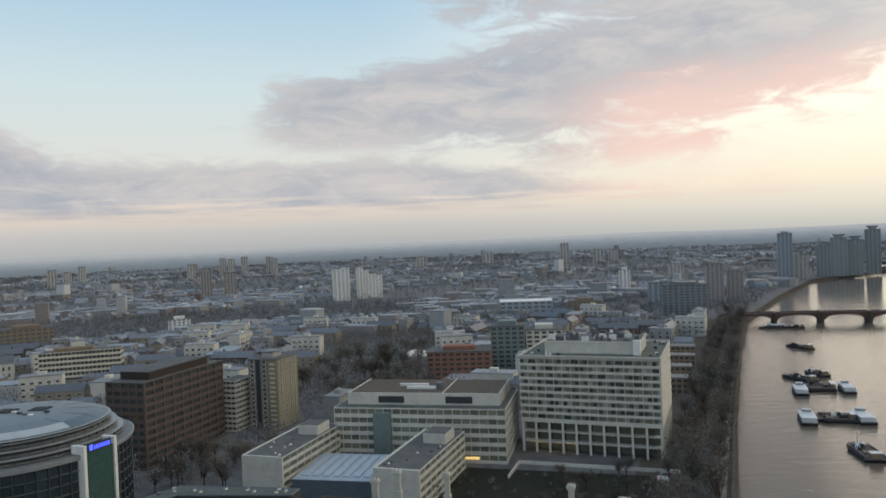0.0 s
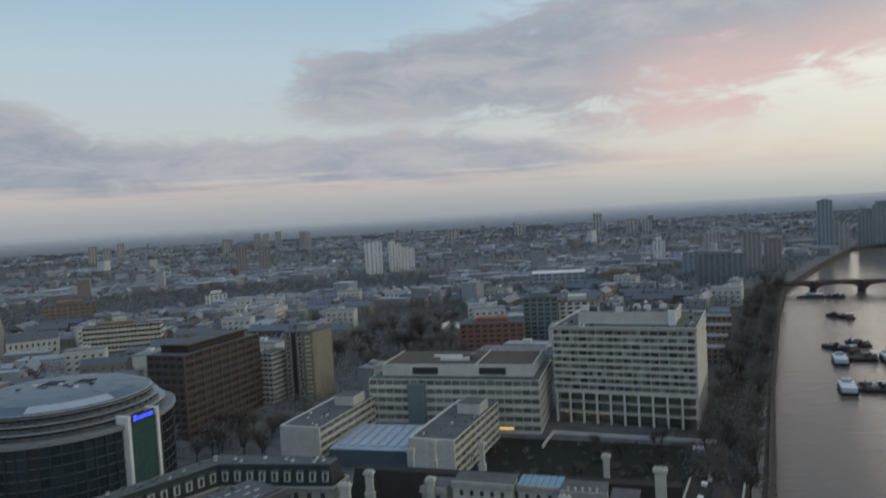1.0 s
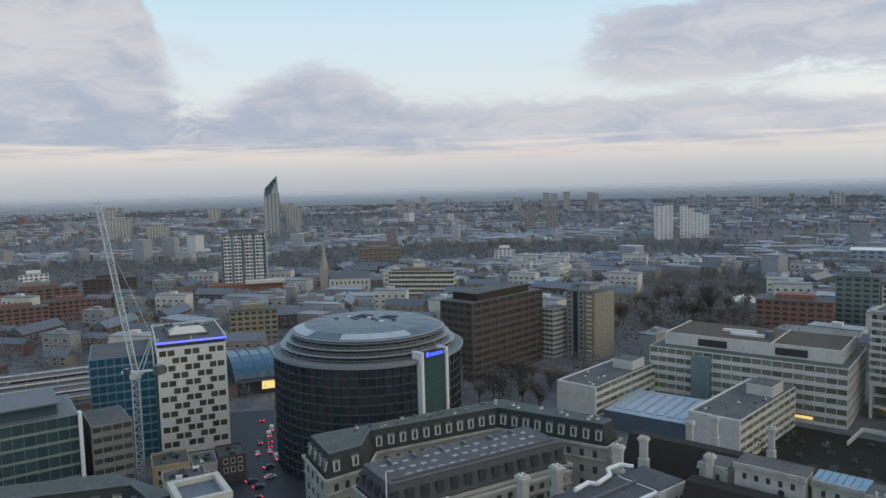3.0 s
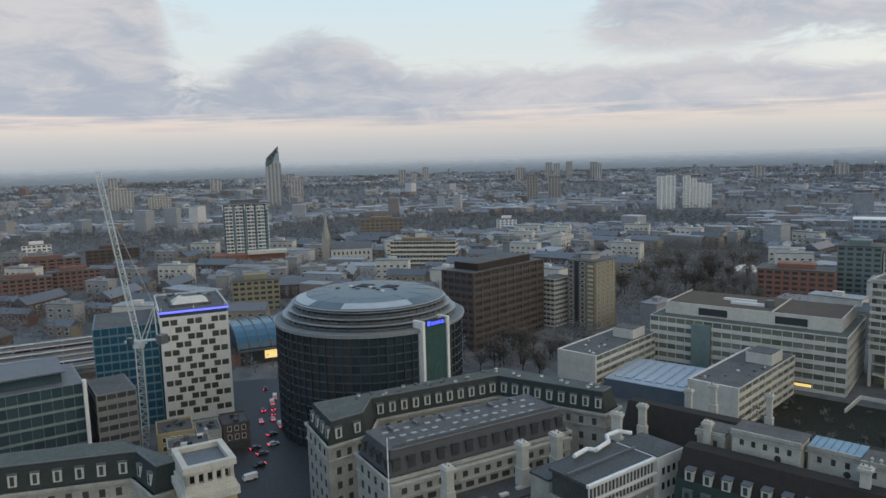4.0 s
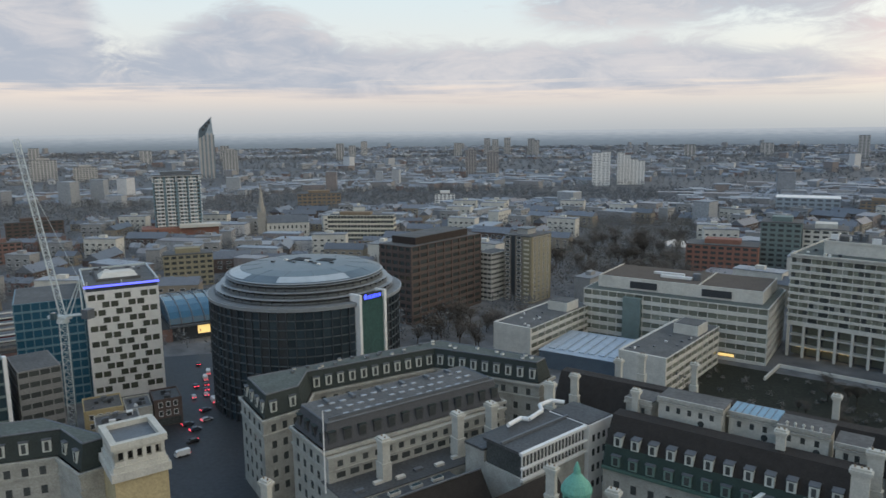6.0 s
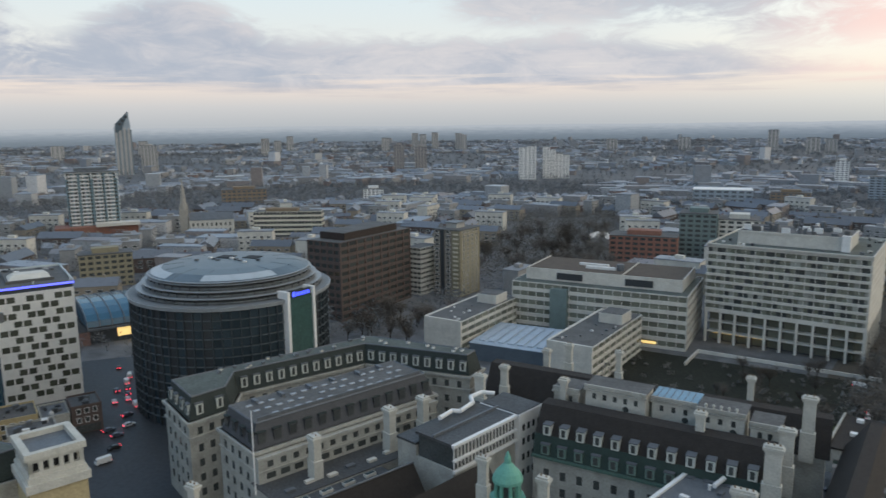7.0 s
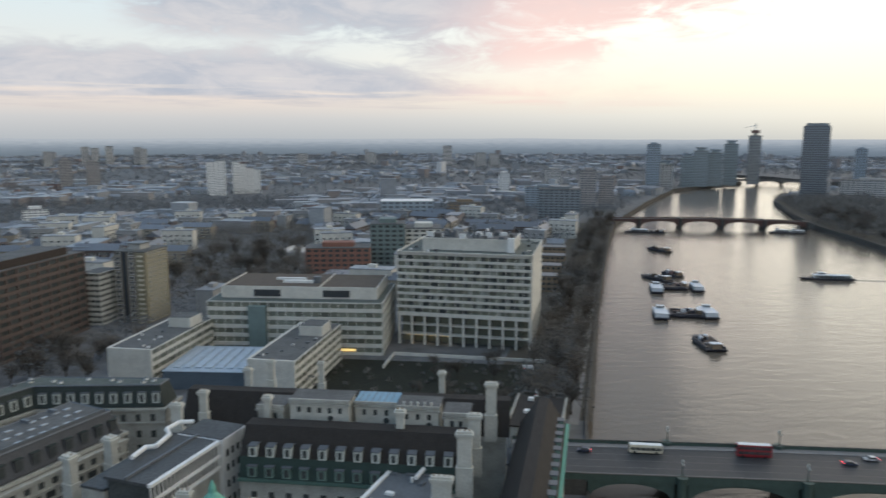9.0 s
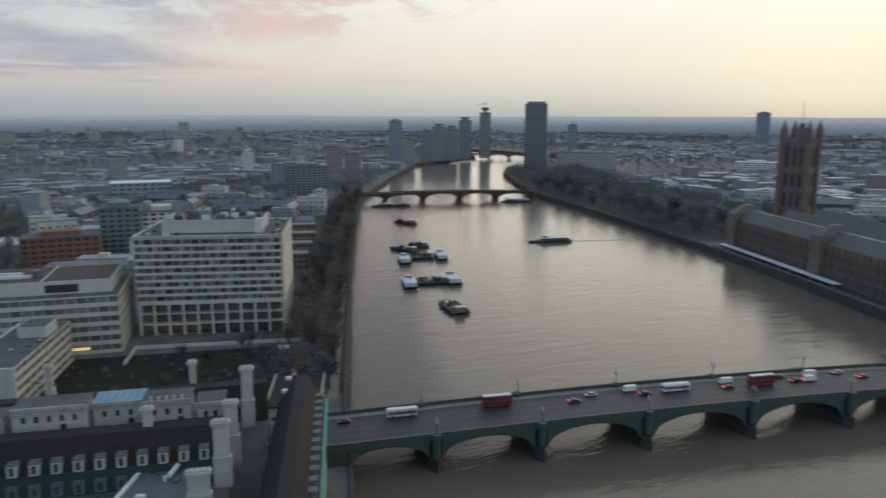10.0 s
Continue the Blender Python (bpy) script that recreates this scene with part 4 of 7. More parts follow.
def chimney(x, y, z0, z1, turn, w=5.0, d=1.5, label="tall white stone chimney stack"):
    c = thing("chimney_stack", label, "chimney", x, y, z0 - .5, turn, group="chimneys on the county building")
    h = z1 - z0
    w *= .68
    boxpart("shaft", (-w / 2 + .12, w / 2 - .12, -d / 2 + .1, d / 2 - .1, 0, h - 1.6), CHIMNEYSTONE, c)
    boxpart("base", [(-w / 2 - .2, w / 2 + .2, -d / 2 - .15, d / 2 + .15, 0, h * .42), (-w / 2 - .25, w / 2 + .25, -d / 2 - .25, d / 2 + .25, h * .42, h * .42 + .3)], CHIMNEYSTONE, c)
    boxpart("cap", [(-w / 2 - .1, w / 2 + .1, -d / 2 - .1, d / 2 + .1, h - 2.1, h - 1.6), (-w / 2 - .35, w / 2 + .35, -d / 2 - .35, d / 2 + .35, h - 1.6, h - 1.0), (-w / 2, w / 2, -d / 2, d / 2, h - 1.0, h - .5)], CHIMNEYSTONE, c)
    k = max(2, int(w / 1.1))
    for i in range(k):
        bm = bmesh.new()
        u = -w / 2 + w * (i + .5) / k
        rod(bm, (u, 0, h - .5), (u, 0, h - .08), .22, .19, 8)
        part("chimney_pot", bm, TAN, c, "small clay chimney pot")
    return c


def county_building():
    ROWS = (4.5, 9.0, 13.5, 18.0, 23.2)
    # long bent range along the street
    top = [(-118.7, 168.8), (-113.9, 178.4), (-118.3, 190.5), (-88.9, 227.4), (-51.3, 222.9), (-49.8, 228.4), (-90.2, 236.3), (-132.6, 179.6)]
    stone_range("street_range", "long bent stone range with dark mansard and white dormers", top, 34, 27.5, 2.0, 3.8, (0, 2, 3, 7), (0, 2, 3, 7), ROWS)
    for k in range(26):
        t = (k * .618) % 1
        u = Vector((-124, 186)).lerp(Vector((-90, 232)), t) if k % 3 else Vector((-90, 232)).lerp(Vector((-52, 226)), t)
        v = thing("roof_vent", "small pale roof vent", "vent", u.x + (k % 5) - 2, u.y - (k % 4) + 1.5, 34, 53, "roof vents")
        boxpart("box", (-.5, .5, -.4, .4, -.1, .7), (WHITE, LEAD, CONCRETE)[k % 3], v)
        boxpart("cowl", (-.6, .6, -.5, .5, .7, .85), LEAD, v)
    # inner range with the glazed flat roof
    a, c = Vector((-91.6, 156.5)), Vector((math.cos(radians(55.6)), math.sin(radians(55.6))))
    p = Vector((-c.y, c.x))
    a0 = a.copy()
    top = [tuple(a), tuple(a + c * 56), tuple(a + c * 56 + p * 16), tuple(a + p * 16)]
    r = stone_range("inner_range", "stone range with grey mansard and flat skylight roof", top, 34, 27.5, 2.2, 4.2, (0, 1, 2, 3), (0, 3), (5, 9.5, 14, 18.5, 23), ROOF, mat("grey slate", (.075, .078, .085), .6, .3, .5), dormer=dormer_mesh(2.2, 3.0, 2.4, mat("dark lead cheek", (.06, .062, .066), .6, .2, .5), .25, MANSARD))
    bm = bmesh.new()
    box(bm, 0, 1.7, 0, .9, 0, .3)
    sk = meshed(bm, "skylight", mat("pale skylight glass", (.34, .36, .38), .25, .25, .4))
    for i in range(15):
        for k in range(3):
            if (i * 5 + k * 3) % 7 == 0:
                continue
            q = a + c * (3 + i * 3.4) + p * (2.5 + k * 4.4)
            placed("skylight", sk, r, pose(q.x, q.y, 34, 0, 0, 55.6))
    boxes = bmesh.new()
    box(boxes, 1, 55, 1.0, 1.3, 34, 34.9)
    for x in (6, 14, 23, 31, 40, 48):
        box(boxes, x, x + 1, 12, 15, 34, 34.8)
    o = part("roof_rail", boxes, LEAD, r)
    o.matrix_basis = pose(a.x, a.y, 0, 0, 0, 55.6)
    # attic storey band in front of the inner range, and the lower court roofs
    b = thing("court_roof", "low court roof with white parapet storey", "building", a.x + p.x * -6.5, a.y + p.y * -6.5, 0, 55.6)
    boxpart("wall", (-3, 58, -9, 5, 0, 19), PORTLAND, b)
    boxpart("roof", (-3, 58, -9, 5, 19, 19.3), DARKFELT, b)
    for k in range(9):
        u = 1 + k * 6.2
        boxpart("roof_hatch", (u, u + 2.6, -6.5 + k % 2, -5.2 + k % 2, 19.3, 20), CONCRETE if k % 3 else LEAD, b)
    boxpart("string_course", [(-2.2, 57.2, 1.9, 2.2, 22.3, 22.7), (-2.3, 57.3, 1.7, 2.2, 25.6, 26.4)], PORTLAND, b)
    boxpart("attic", (-2, 57, 2.2, 4.3, 19.3, 26.2), PORTLAND, b, "white attic storey")
    window_rows(b, -2, 2.2, 57, 2.2, (20.2,), 2.6, 1.6, 1.3, GLASS, None)
    window_rows(b, -2, 2.2, 57, 2.2, (23.4,), 1.6, 1.6, 2.2, GLASS, None)
    for u, hh in ((11, 32), (35, 33), (47, 33)):
        q = a + c * u - p * 10.2
        chimney(q.x, q.y, 19, hh, 55.6 - 90, 4.5, 2.4)
    bm = bmesh.new()
    rod(bm, (0, 0, 0), (0, 0, 22), .22, .14, 8)
    f = thing("flagpole", "bare white flagpole on the court roof", "pole", -88, 148.5, 19)
    part("pole", bm, WHITE, f)
    # middle flat roofed block with its white end gable
    u = Vector((-40.3, 160.4))
    m_turn = 62.0
    b = thing("middle_block", "flat roofed block with glazed top storey and pale coping", "building", u.x, u.y, 0, m_turn)
    boxpart("wall", (0, 36, 0, 13, 0, 25), PORTLAND, b)
    boxpart("top_storey", (.6, 25, .5, 12.5, 25, 31.2), GLASS, b)
    boxpart("coping", [(-.4, 26, -.7, .3, 31.2, 32), (-.4, 26, -.9, 0, 27.6, 28.1), (-.4, 26, -.9, 0, 24.6, 25.2)], WHITE, b)
    boxpart("roof", (-.2, 26, .3, 13, 31.2, 31.9), DARKFELT, b)
    boxpart("gable_roof", (25.4, 35.6, -.8, 12.2, 32, 32.25), DARKFELT, b)
    boxpart("roof_kerb", (0, 26, 6.5, 7.1, 31.9, 32.5), LEAD, b)
    boxpart("back_roof", (-.2, 36, 13, 20, 28, 28.6), DARKFELT, b)
    boxpart("back_wall", (0, 36, 13, 19.8, 0, 28), PORTLAND, b)
    e = boxpart("white_gable", (25, 36, -1.2, 12.5, 0, 32), WHITE, b, "white rendered end wall")
    window_rows(e, 25, -1.2, 36, -1.2, (14, 18.5, 23, 27), 1.1, 1.9, 1.5, GLASS, None, 1.0)
    for k in range(19):
        boxpart("mullion", (.5 + k * 1.36, .75 + k * 1.36, .2, .5, 25.2, 31.2), WHITE, b)
    bm = bmesh.new()
    path = [(8, 12, 33), (14, 13, 33), (15, 11, 33), (22, 12.5, 33), (24, 15, 33.4), (29, 15, 33.4), (31, 12, 33.2)]
    for p0, p1 in zip(path, path[1:]):
        rod(bm, p0, p1, .6, .6, 8)
    part("duct", bm, WHITE, b, "snaking white ventilation duct")
    # south range: steep dark roof over a court
    b = thing("court_range", "stone range with steep dark tiled roof and copper dormers", "building", -22, 177, 0, -16)
    bm = bmesh.new()
    loft(bm, [[(x, 1.0, 29.4), (x, 5.4, 36), (x, 10, 36), (x, 15, 27)] for x in (-1, 56)])
    part("roof", bm, SLATE, b, "steep dark brown tiled roof")
    bm = bmesh.new()
    loft(bm, [[(x, -.2, 24), (x, .9, 29.4), (x, 13, 29.4), (x, 14, 24)] for x in (-1, 56)])
    part("lower_slope", bm, mat("dull green slate", (.032, .054, .047), .6, .3, .5), b, "dark green lower roof slope")
    boxpart("wall", (-1, 56, 0, 14.5, 0, 24), PORTLAND, b)
    boxpart("gutter", (-1.2, 56.2, -.9, 0, 23.4, 24.1), mat("dull copper gutter", (.09, .15, .125), .6, .3, .5), b)
    dm = dormer_mesh(2.0, 2.7, 2.6, bpy.data.materials["pale stone dormer"], .5)
    for k in range(12):
        placed("dormer", dm, b, pose(2.5 + k * 4.5, .5, 29.5))
        placed("dormer", GREEN_DORMER, b, pose(2.5 + k * 4.5, -.55, 24.6))
    window_rows(b, -1, 0, 56, 0, (4, 8.8, 13.6, 18.2), 1.5, 2.3, 3.0, GLASS, None)
    # penthouses behind its ridge
    for x0, x1, y0, z1, lab, mt in ((-1, 6, 14, 37.5, "", PORTLAND), (8, 24, 14, 39.6, "pale blank penthouse", CHIMNEYSTONE), (25, 36, 17, 38.5, "penthouse with blue sheet roof", CHIMNEYSTONE), (37, 48, 14, 39, "pale penthouse with stone urns", CHIMNEYSTONE), (49.5, 56, 13, 38, "pale lift house", CHIMNEYSTONE)):
        t = thing("penthouse", "pale stone rooftop penthouse" + (" with blue sheet roof" if "blue" in lab else ""), "building", -22, 177, 0, -16)
        boxpart("wall", (x0, x1, y0, y0 + 8, 20, z1), mt, t)
        boxpart("roof", (x0 - .3, x1 + .3, y0 - .3, y0 + 8.3, z1, z1 + .35), BLUEROOF if "blue" in lab else ROOF, t)
        boxpart("parapet", (x0 - .3, x1 + .3, y0 - .4, y0 + .1, z1 - .3, z1 + .6), PORTLAND, t)
        window_rows(t, x0, y0, x1, y0, (z1 - 3.2,), 1.0, 1.5, 1.8, GLASS, None, 1.0)
        boxpart("cornice", (x0 - .45, x1 + .45, y0 - .55, y0 + .1, z1 - 1.0, z1 - .55), PORTLAND, t)
        if x1 - x0 > 10:
            m = (x0 + x1) / 2
            bm = bmesh.new()
            rod(bm, (m + 3, y0 - .12, z1 - 4.6), (m + 3, y0 + .1, z1 - 4.6), .8, .8, 16)
            part("round_window", bm, GLASS, t, "round window")
            for k in range(5 if "urns" in lab else 0):
                bm = bmesh.new()
                u = m - 3.6 + k * 1.8
                loft(bm, [circle(u, y0 + .2, .28, n=8, z=z1 + .6), circle(u, y0 + .2, .2, n=8, z=z1 + .9), circle(u, y0 + .2, .42, n=8, z=z1 + 1.3), circle(u, y0 + .2, .15, n=8, z=z1 + 1.7)])
                part("stone_urn", bm, CHIMNEYSTONE, t)
            if "blue" in lab:
                for k in range(6):
                    boxpart("roof_seam", (x0 + 1 + k * 1.7, x0 + 1.15 + k * 1.7, y0, y0 + 8, z1 + .35, z1 + .47), LEAD, t)
    b = thing("south_range", "long stone range with dark tiled roof facing the bridge street", "building", -14, 208, 0, -15)
    boxpart("wall", (-30, 66, 0, 14, 0, 24), PORTLAND, b)
    bm = bmesh.new()
    loft(bm, [[(x, -.4, 24), (x, 5, 33), (x, 9, 33), (x, 14.4, 24)] for x in (-31, 67)])
    part("roof", bm, SLATE, b, "steep dark brown tiled roof")
    # river front
    b = thing("river_front", "stone river front with dark roof and green copper gutter", "building", 27, 122, 0, 69)
    boxpart("wall", (-40, 82, -13, 0, 0, 25), PORTLAND, b)
    bm = bmesh.new()
    loft(bm, [[(x, -13.4, 25), (x, -8, 33), (x, -5, 33), (x, .4, 25)][::-1] for x in (-40, 82)])
    part("roof", bm, SLATE, b, "steep dark brown tiled roof")
    boxpart("gutter", (-40, 82, -14, -13.1, 24.6, 25.6), COPPER, b)
    for k in range(24):
        placed("dormer", GREEN_DORMER, b, pose(-36 + k * 4.9, -12.6, 26.0))
    cross = thing("court_cross_range", "lead roofed link with white coping between courts", "building", 12, 163, 0, 60)
    boxpart("wall", (-26, 14, -14, 0, 0, 27), PORTLAND, cross)
    boxpart("roof", (-26, 14, -14, 0, 27, 27.3), LEAD, cross)
    boxpart("coping", (-26, 14, -.2, .7, 26.6, 27.8), WHITE, cross)
    rng = random.Random(31)
    for k in range(11):
        x, y = rng.uniform(-24, 10), rng.uniform(-12, -3)
        boxpart("roof_unit", (x, x + rng.uniform(.8, 2.8), y, y + rng.uniform(.8, 2.0), 27.3, 27.3 + rng.uniform(.6, 1.8)), rng.choice((WHITE, LEAD, CONCRETE)), cross)
    bm = bmesh.new()
    path = [(2, -8, 28.6), (8, -8, 28.6), (9, -4.5, 28.6), (13, -4.5, 28.6), (14, -7, 28.8), (19, -7, 28.8)]
    for p0, p1 in zip(path, path[1:]):
        rod(bm, p0, p1, .55, .55, 8)
    for x in (2, 8.5, 13.5):
        rod(bm, (x, -7, 27), (x, -7, 28.6), .35, .35, 6)
    part("duct", bm, WHITE, cross, "white ventilation duct")
    # dark roofs and the roof walk between the courts
    w2 = thing("court_walk", "low dark felted roof walk between the courts", "building", a0.x, a0.y, 0, 55.6)
    boxpart("wall", (-16, 28, -25, -15.55, 0, 18.4), PORTLAND, w2)
    boxpart("roof", (-16, 28, -25, -15.55, 18.4, 18.7), DARKFELT, w2)
    boxpart("walkway", (-16, 28, -22.5, -20.5, 18.7, 18.95), LEAD, w2, "pale lead walkway")
    for k in range(6):
        u = -12 + k * 6.6
        o = boxpart("roof_light", (u, u + 3.2, -18.6, -17.2, 18.7, 19.5), CONCRETE, w2, "pale framed roof light")
        boxpart("pane", (u + .2, u + 3.0, -18.4, -17.4, 19.5, 19.56), GLASSB, o)
    w3 = thing("court_ridge", "long low range with a steep dark tiled roof", "building", a0.x, a0.y, 0, 55.6)
    boxpart("wall", (-16, 27, -36, -25.1, 0, 18), PORTLAND, w3)
    bm = bmesh.new()
    loft(bm, [[(x, -36.4, 18), (x, -30.5, 25.5), (x, -25.05, 18)] for x in (-16.2, 27.2)])
    part("roof", bm, SLATE, w3, "steep dark tiled roof")
    bm = bmesh.new()
    rod(bm, (-16.3, -30.5, 25.6), (27.3, -30.5, 25.6), .25, .25, 6)
    part("ridge_tile", bm, LEAD, w3)
    for x, y, z1, w in ((-16.4, 189.5, 42, 2.9), (17.6, 173.6, 42, 3.4), (45, 190, 42, 4.6), (33.8, 208, 40, 2.8), (36.2, 170.4, 41, 4.8), (31.6, 160, 41, 5.4), (24.5, 150, 35, 7), (-2.5, 230, 38, 2.8), (-19, 237, 37, 3.2), (-25.7, 229.6, 37, 3.4), (-36.5, 210.6, 37, 3.6), (-41.6, 198.5, 38, 4.6), (-30.3, 148.2, 37, 3.6), (-16, 142, 37, 3.6), (-87.8, 123.3, 36, 3.6)):
        chimney(x, y, 24, z1, -16, w, 1.5)
    # copper cupola
    c = thing("cupola", "green copper cupola with arched openings", "cupola", -23.4, 140.5, 22)
    bm = bmesh.new()
    loft(bm, [circle(0, 0, 3.4, n=8, z=0), circle(0, 0, 3.4, n=8, z=8.5), circle(0, 0, 3.9, n=8, z=8.7), circle(0, 0, 3.9, n=8, z=9.5)])
    part("drum", bm, COPPER, c)
    for k in range(8):
        a = math.pi / 4 * (k + .5)
        bm = bmesh.new()
        rod(bm, (2.5 * math.cos(a), 2.5 * math.sin(a), 9.5), (2.5 * math.cos(a), 2.5 * math.sin(a), 13), .45, .4, 6)
        part("column", bm, COPPER, c)
    bm = bmesh.new()
    loft(bm, [circle(0, 0, 3.3, n=16, z=13), circle(0, 0, 3.3, n=16, z=13.6), circle(0, 0, 2.6, n=16, z=15), circle(0, 0, 1.3, n=16, z=16.4), circle(0, 0, .8, n=16, z=17), circle(0, 0, .7, n=16, z=18), circle(0, 0, .1, n=16, z=19.6)])
    part("dome", bm, COPPER, c, "green copper dome")
    boxpart("core", (-1.4, 1.4, -1.4, 1.4, 9.5, 13), GLASS, c)
    b = thing("front_court", "dark roofed low court with glass roof lights", "building", -40, 130, 0, 60)
    boxpart("wall", (-20, 16, -24, 12, 0, 22), PORTLAND, b)
    boxpart("roof", (-20, 16, -24, 12, 22, 22.3), LEAD, b)
    bm = bmesh.new()
    loft(bm, [[(x, 3, 22.3), (x, 8, 29), (x, 12, 22.3)] for x in (-20, 30)])
    part("dark_roof", bm, SLATE, b, "steep dark tiled roof")
    bm = bmesh.new()
    loft(bm, [[(x, -4, 22.3), (x, -1, 25), (x, 2, 22.3)] for x in (-6, 12)])
    part("roof_light", bm, mat("pale glass roof", (.4, .44, .47), .25), b)
    # wing over the street with its pavilion
    top = [(-250, 52), (-180.3, 109.8), (-155.4, 130.7), (-142.6, 125.6), (-140, 131), (-165.7, 134.1), (-185.6, 117.5), (-254, 57)]
    stone_range("street_wing", "stone wing with green slate mansard and white dormers", top, 34, 27.5, 2.0, 4.6, (0, 1, 2), (0, 1), ROWS)
    b = thing("pavilion", "square stone corner pavilion with an open colonnade", "building", -127.5, 120.5, 0, 56)
    w, d = 11.5, 13.6
    boxpart("wall", (-.3, w + .3, -.3, d + .3, 0, 30), YELLOWSTONE, b)
    boxpart("plinth", [(-1, w + 1, -1, d + 1, 29, 31), (-.4, w + .4, -.4, d + .4, 31, 32.4)], CHIMNEYSTONE, b)
    # Solid black core paints the darkness behind the colonnade.
    boxpart("core", (1.2, w - 1.2, 1.2, d - 1.2, 32.4, 36.6), BLACK, b)
    boxpart("dado", [(0, w, 0, 1.1, 32.4, 33.5), (0, w, d - 1.1, d, 32.4, 33.5), (0, 1.1, 1.1, d - 1.1, 32.4, 33.5), (w - 1.1, w, 1.1, d - 1.1, 32.4, 33.5)], CHIMNEYSTONE, b)
    boxpart("lintel", [(0, w, 0, 1.1, 35.7, 36.6), (0, w, d - 1.1, d, 35.7, 36.6), (0, 1.1, 1.1, d - 1.1, 35.7, 36.6), (w - 1.1, w, 1.1, d - 1.1, 35.7, 36.6)], CHIMNEYSTONE, b)
    bm = bmesh.new()
    box(bm, -.46, .46, -.46, .46, 0, 2.2)
    cm = meshed(bm, "column", CHIMNEYSTONE)
    for k in range(6):
        for px, py in ((.5 + k * (w - 1.0) / 5, .5), (.5, .5 + k * (d - 1.0) / 5), (w - .5, .5 + k * (d - 1.0) / 5)):
            if not (k == 0 and py == .5 and px == .5 and cm.users > 1):
                placed("column", cm, b, pose(px, py, 33.5))
    boxpart("entablature", [(-.6, w + .6, -.6, .9, 36.6, 38.2), (-.6, w + .6, d - .9, d + .6, 36.6, 38.2), (-.6, .9, .9, d - .9, 36.6, 38.2), (w - .9, w + .6, .9, d - .9, 36.6, 38.2)], CHIMNEYSTONE, b)
    boxpart("sunk_roof", (.9, w - .9, .9, d - .9, 36.6, 36.9), LEAD, b)


BLUEROOF = mat("blue sheet roof", (.20, .34, .44), .5, .2, .3)
county_building()

# ---- the near road bridge ----
BX, BY, BT = 79.5, 211.5, -16.2


def road_bridge():
    b = thing("road_bridge", "pale green iron arch bridge with stone piers", "bridge", BX, BY, 0, BT, kind="structure")
    L, W = 268.0, 25.0
    piers = (30, 66, 105, 146, 187, 226)
    deck = lambda s: 5.6 + 2.0 * math.sin(math.pi * min(1, max(0, s / L)))
    n = 40
    def sweep(name, y0, y1, zo0, zo1, m, lab="", s0=-22, s1=L + 30):
        bm = bmesh.new()
        loft(bm, [[(s, y0, deck(s) + zo0), (s, y1, deck(s) + zo0), (s, y1, deck(s) + zo1), (s, y0, deck(s) + zo1)] for s in [s0 + (s1 - s0) * i / n for i in range(n + 1)]])
        return part(name, bm, m, b, lab)
    sweep("carriageway", -W / 2 + 3, W / 2 - 3, -.6, 0, ASPHALT, "asphalt carriageway")
    for y0, y1 in ((-W / 2, -W / 2 + 3), (W / 2 - 3, W / 2)):
        sweep("footway", y0, y1, -.6, .16, PAVING, "stone footway")
    for y0 in (-W / 2 - .4, W / 2):
        sweep("parapet", y0, y0 + .4, -1.2, 1.25, BRIDGEGREEN, "pale green iron parapet")
        sweep("parapet_rail", y0 - .1, y0 + .5, 1.25, 1.4, PIERSTONE)
    for y in (-5, 0, 4.6):
        sweep("lane_line", y - .06, y + .06, .004, .012, PAVING, "worn pale lane line")
    ends = (0,) + piers + (L,)
    for a, c in zip(ends, ends[1:]):
        a, c = a + 2, c - 2
        for k in range(7):
            y = -W / 2 + .3 + k * (W - .6) / 6
            bm = bmesh.new()
            rings = []
            for i in range(17):
                s = a + (c - a) * i / 16
                u = (i / 16 - .5) * 2
                zb = -1.6 + (deck((a + c) / 2) - 1.8 + 1.6) * math.sqrt(max(0, 1 - u * u))
                zt = max(deck(s) - .6, zb + .3) if k in (0, 6) else zb + .7
                rings.append([(s, y - .3, zb), (s, y + .3, zb), (s, y + .3, zt), (s, y - .3, zt)])
            loft(bm, rings)
            part("arch_rib", bm, BRIDGEGREEN, b, "green iron arch rib")
    # Dark sheet added under each span to paint the shade beneath it.
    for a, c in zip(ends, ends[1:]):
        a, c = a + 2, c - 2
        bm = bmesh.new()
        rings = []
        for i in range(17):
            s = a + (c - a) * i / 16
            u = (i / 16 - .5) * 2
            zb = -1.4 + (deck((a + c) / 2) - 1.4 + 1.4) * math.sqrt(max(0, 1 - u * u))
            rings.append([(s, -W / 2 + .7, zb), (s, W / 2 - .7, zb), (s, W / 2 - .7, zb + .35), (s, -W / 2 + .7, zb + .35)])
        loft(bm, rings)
        part("arch_soffit", bm, DARKBAND, b, "dark sheet under the arch painting its shade")
    bm = bmesh.new()
    hw = W / 2
    outline = [(-1.9, -hw), (0, -hw - 3.4), (1.9, -hw), (1.9, hw), (0, hw + 3.4), (-1.9, hw)]
    loft(bm, [[(x * s, y, z) for x, y in outline] for s, z in ((1.25, WATER_Z - 2), (1.2, -3.2), (1.0, -3), (1.0, -.8), (.9, -.6))])
    pm = meshed(bm, "pier", PIERSTONE)
    bm = bmesh.new()
    for y in (-hw - 1.1, hw + .1):
        loft(bm, [circle(0, y + .5, 1.5, n=8, z=-.8), circle(0, y + .5, 1.5, n=8, z=6.8), circle(0, y + .5, 1.8, n=8, z=7.0), circle(0, y + .5, 1.8, n=8, z=7.6)])
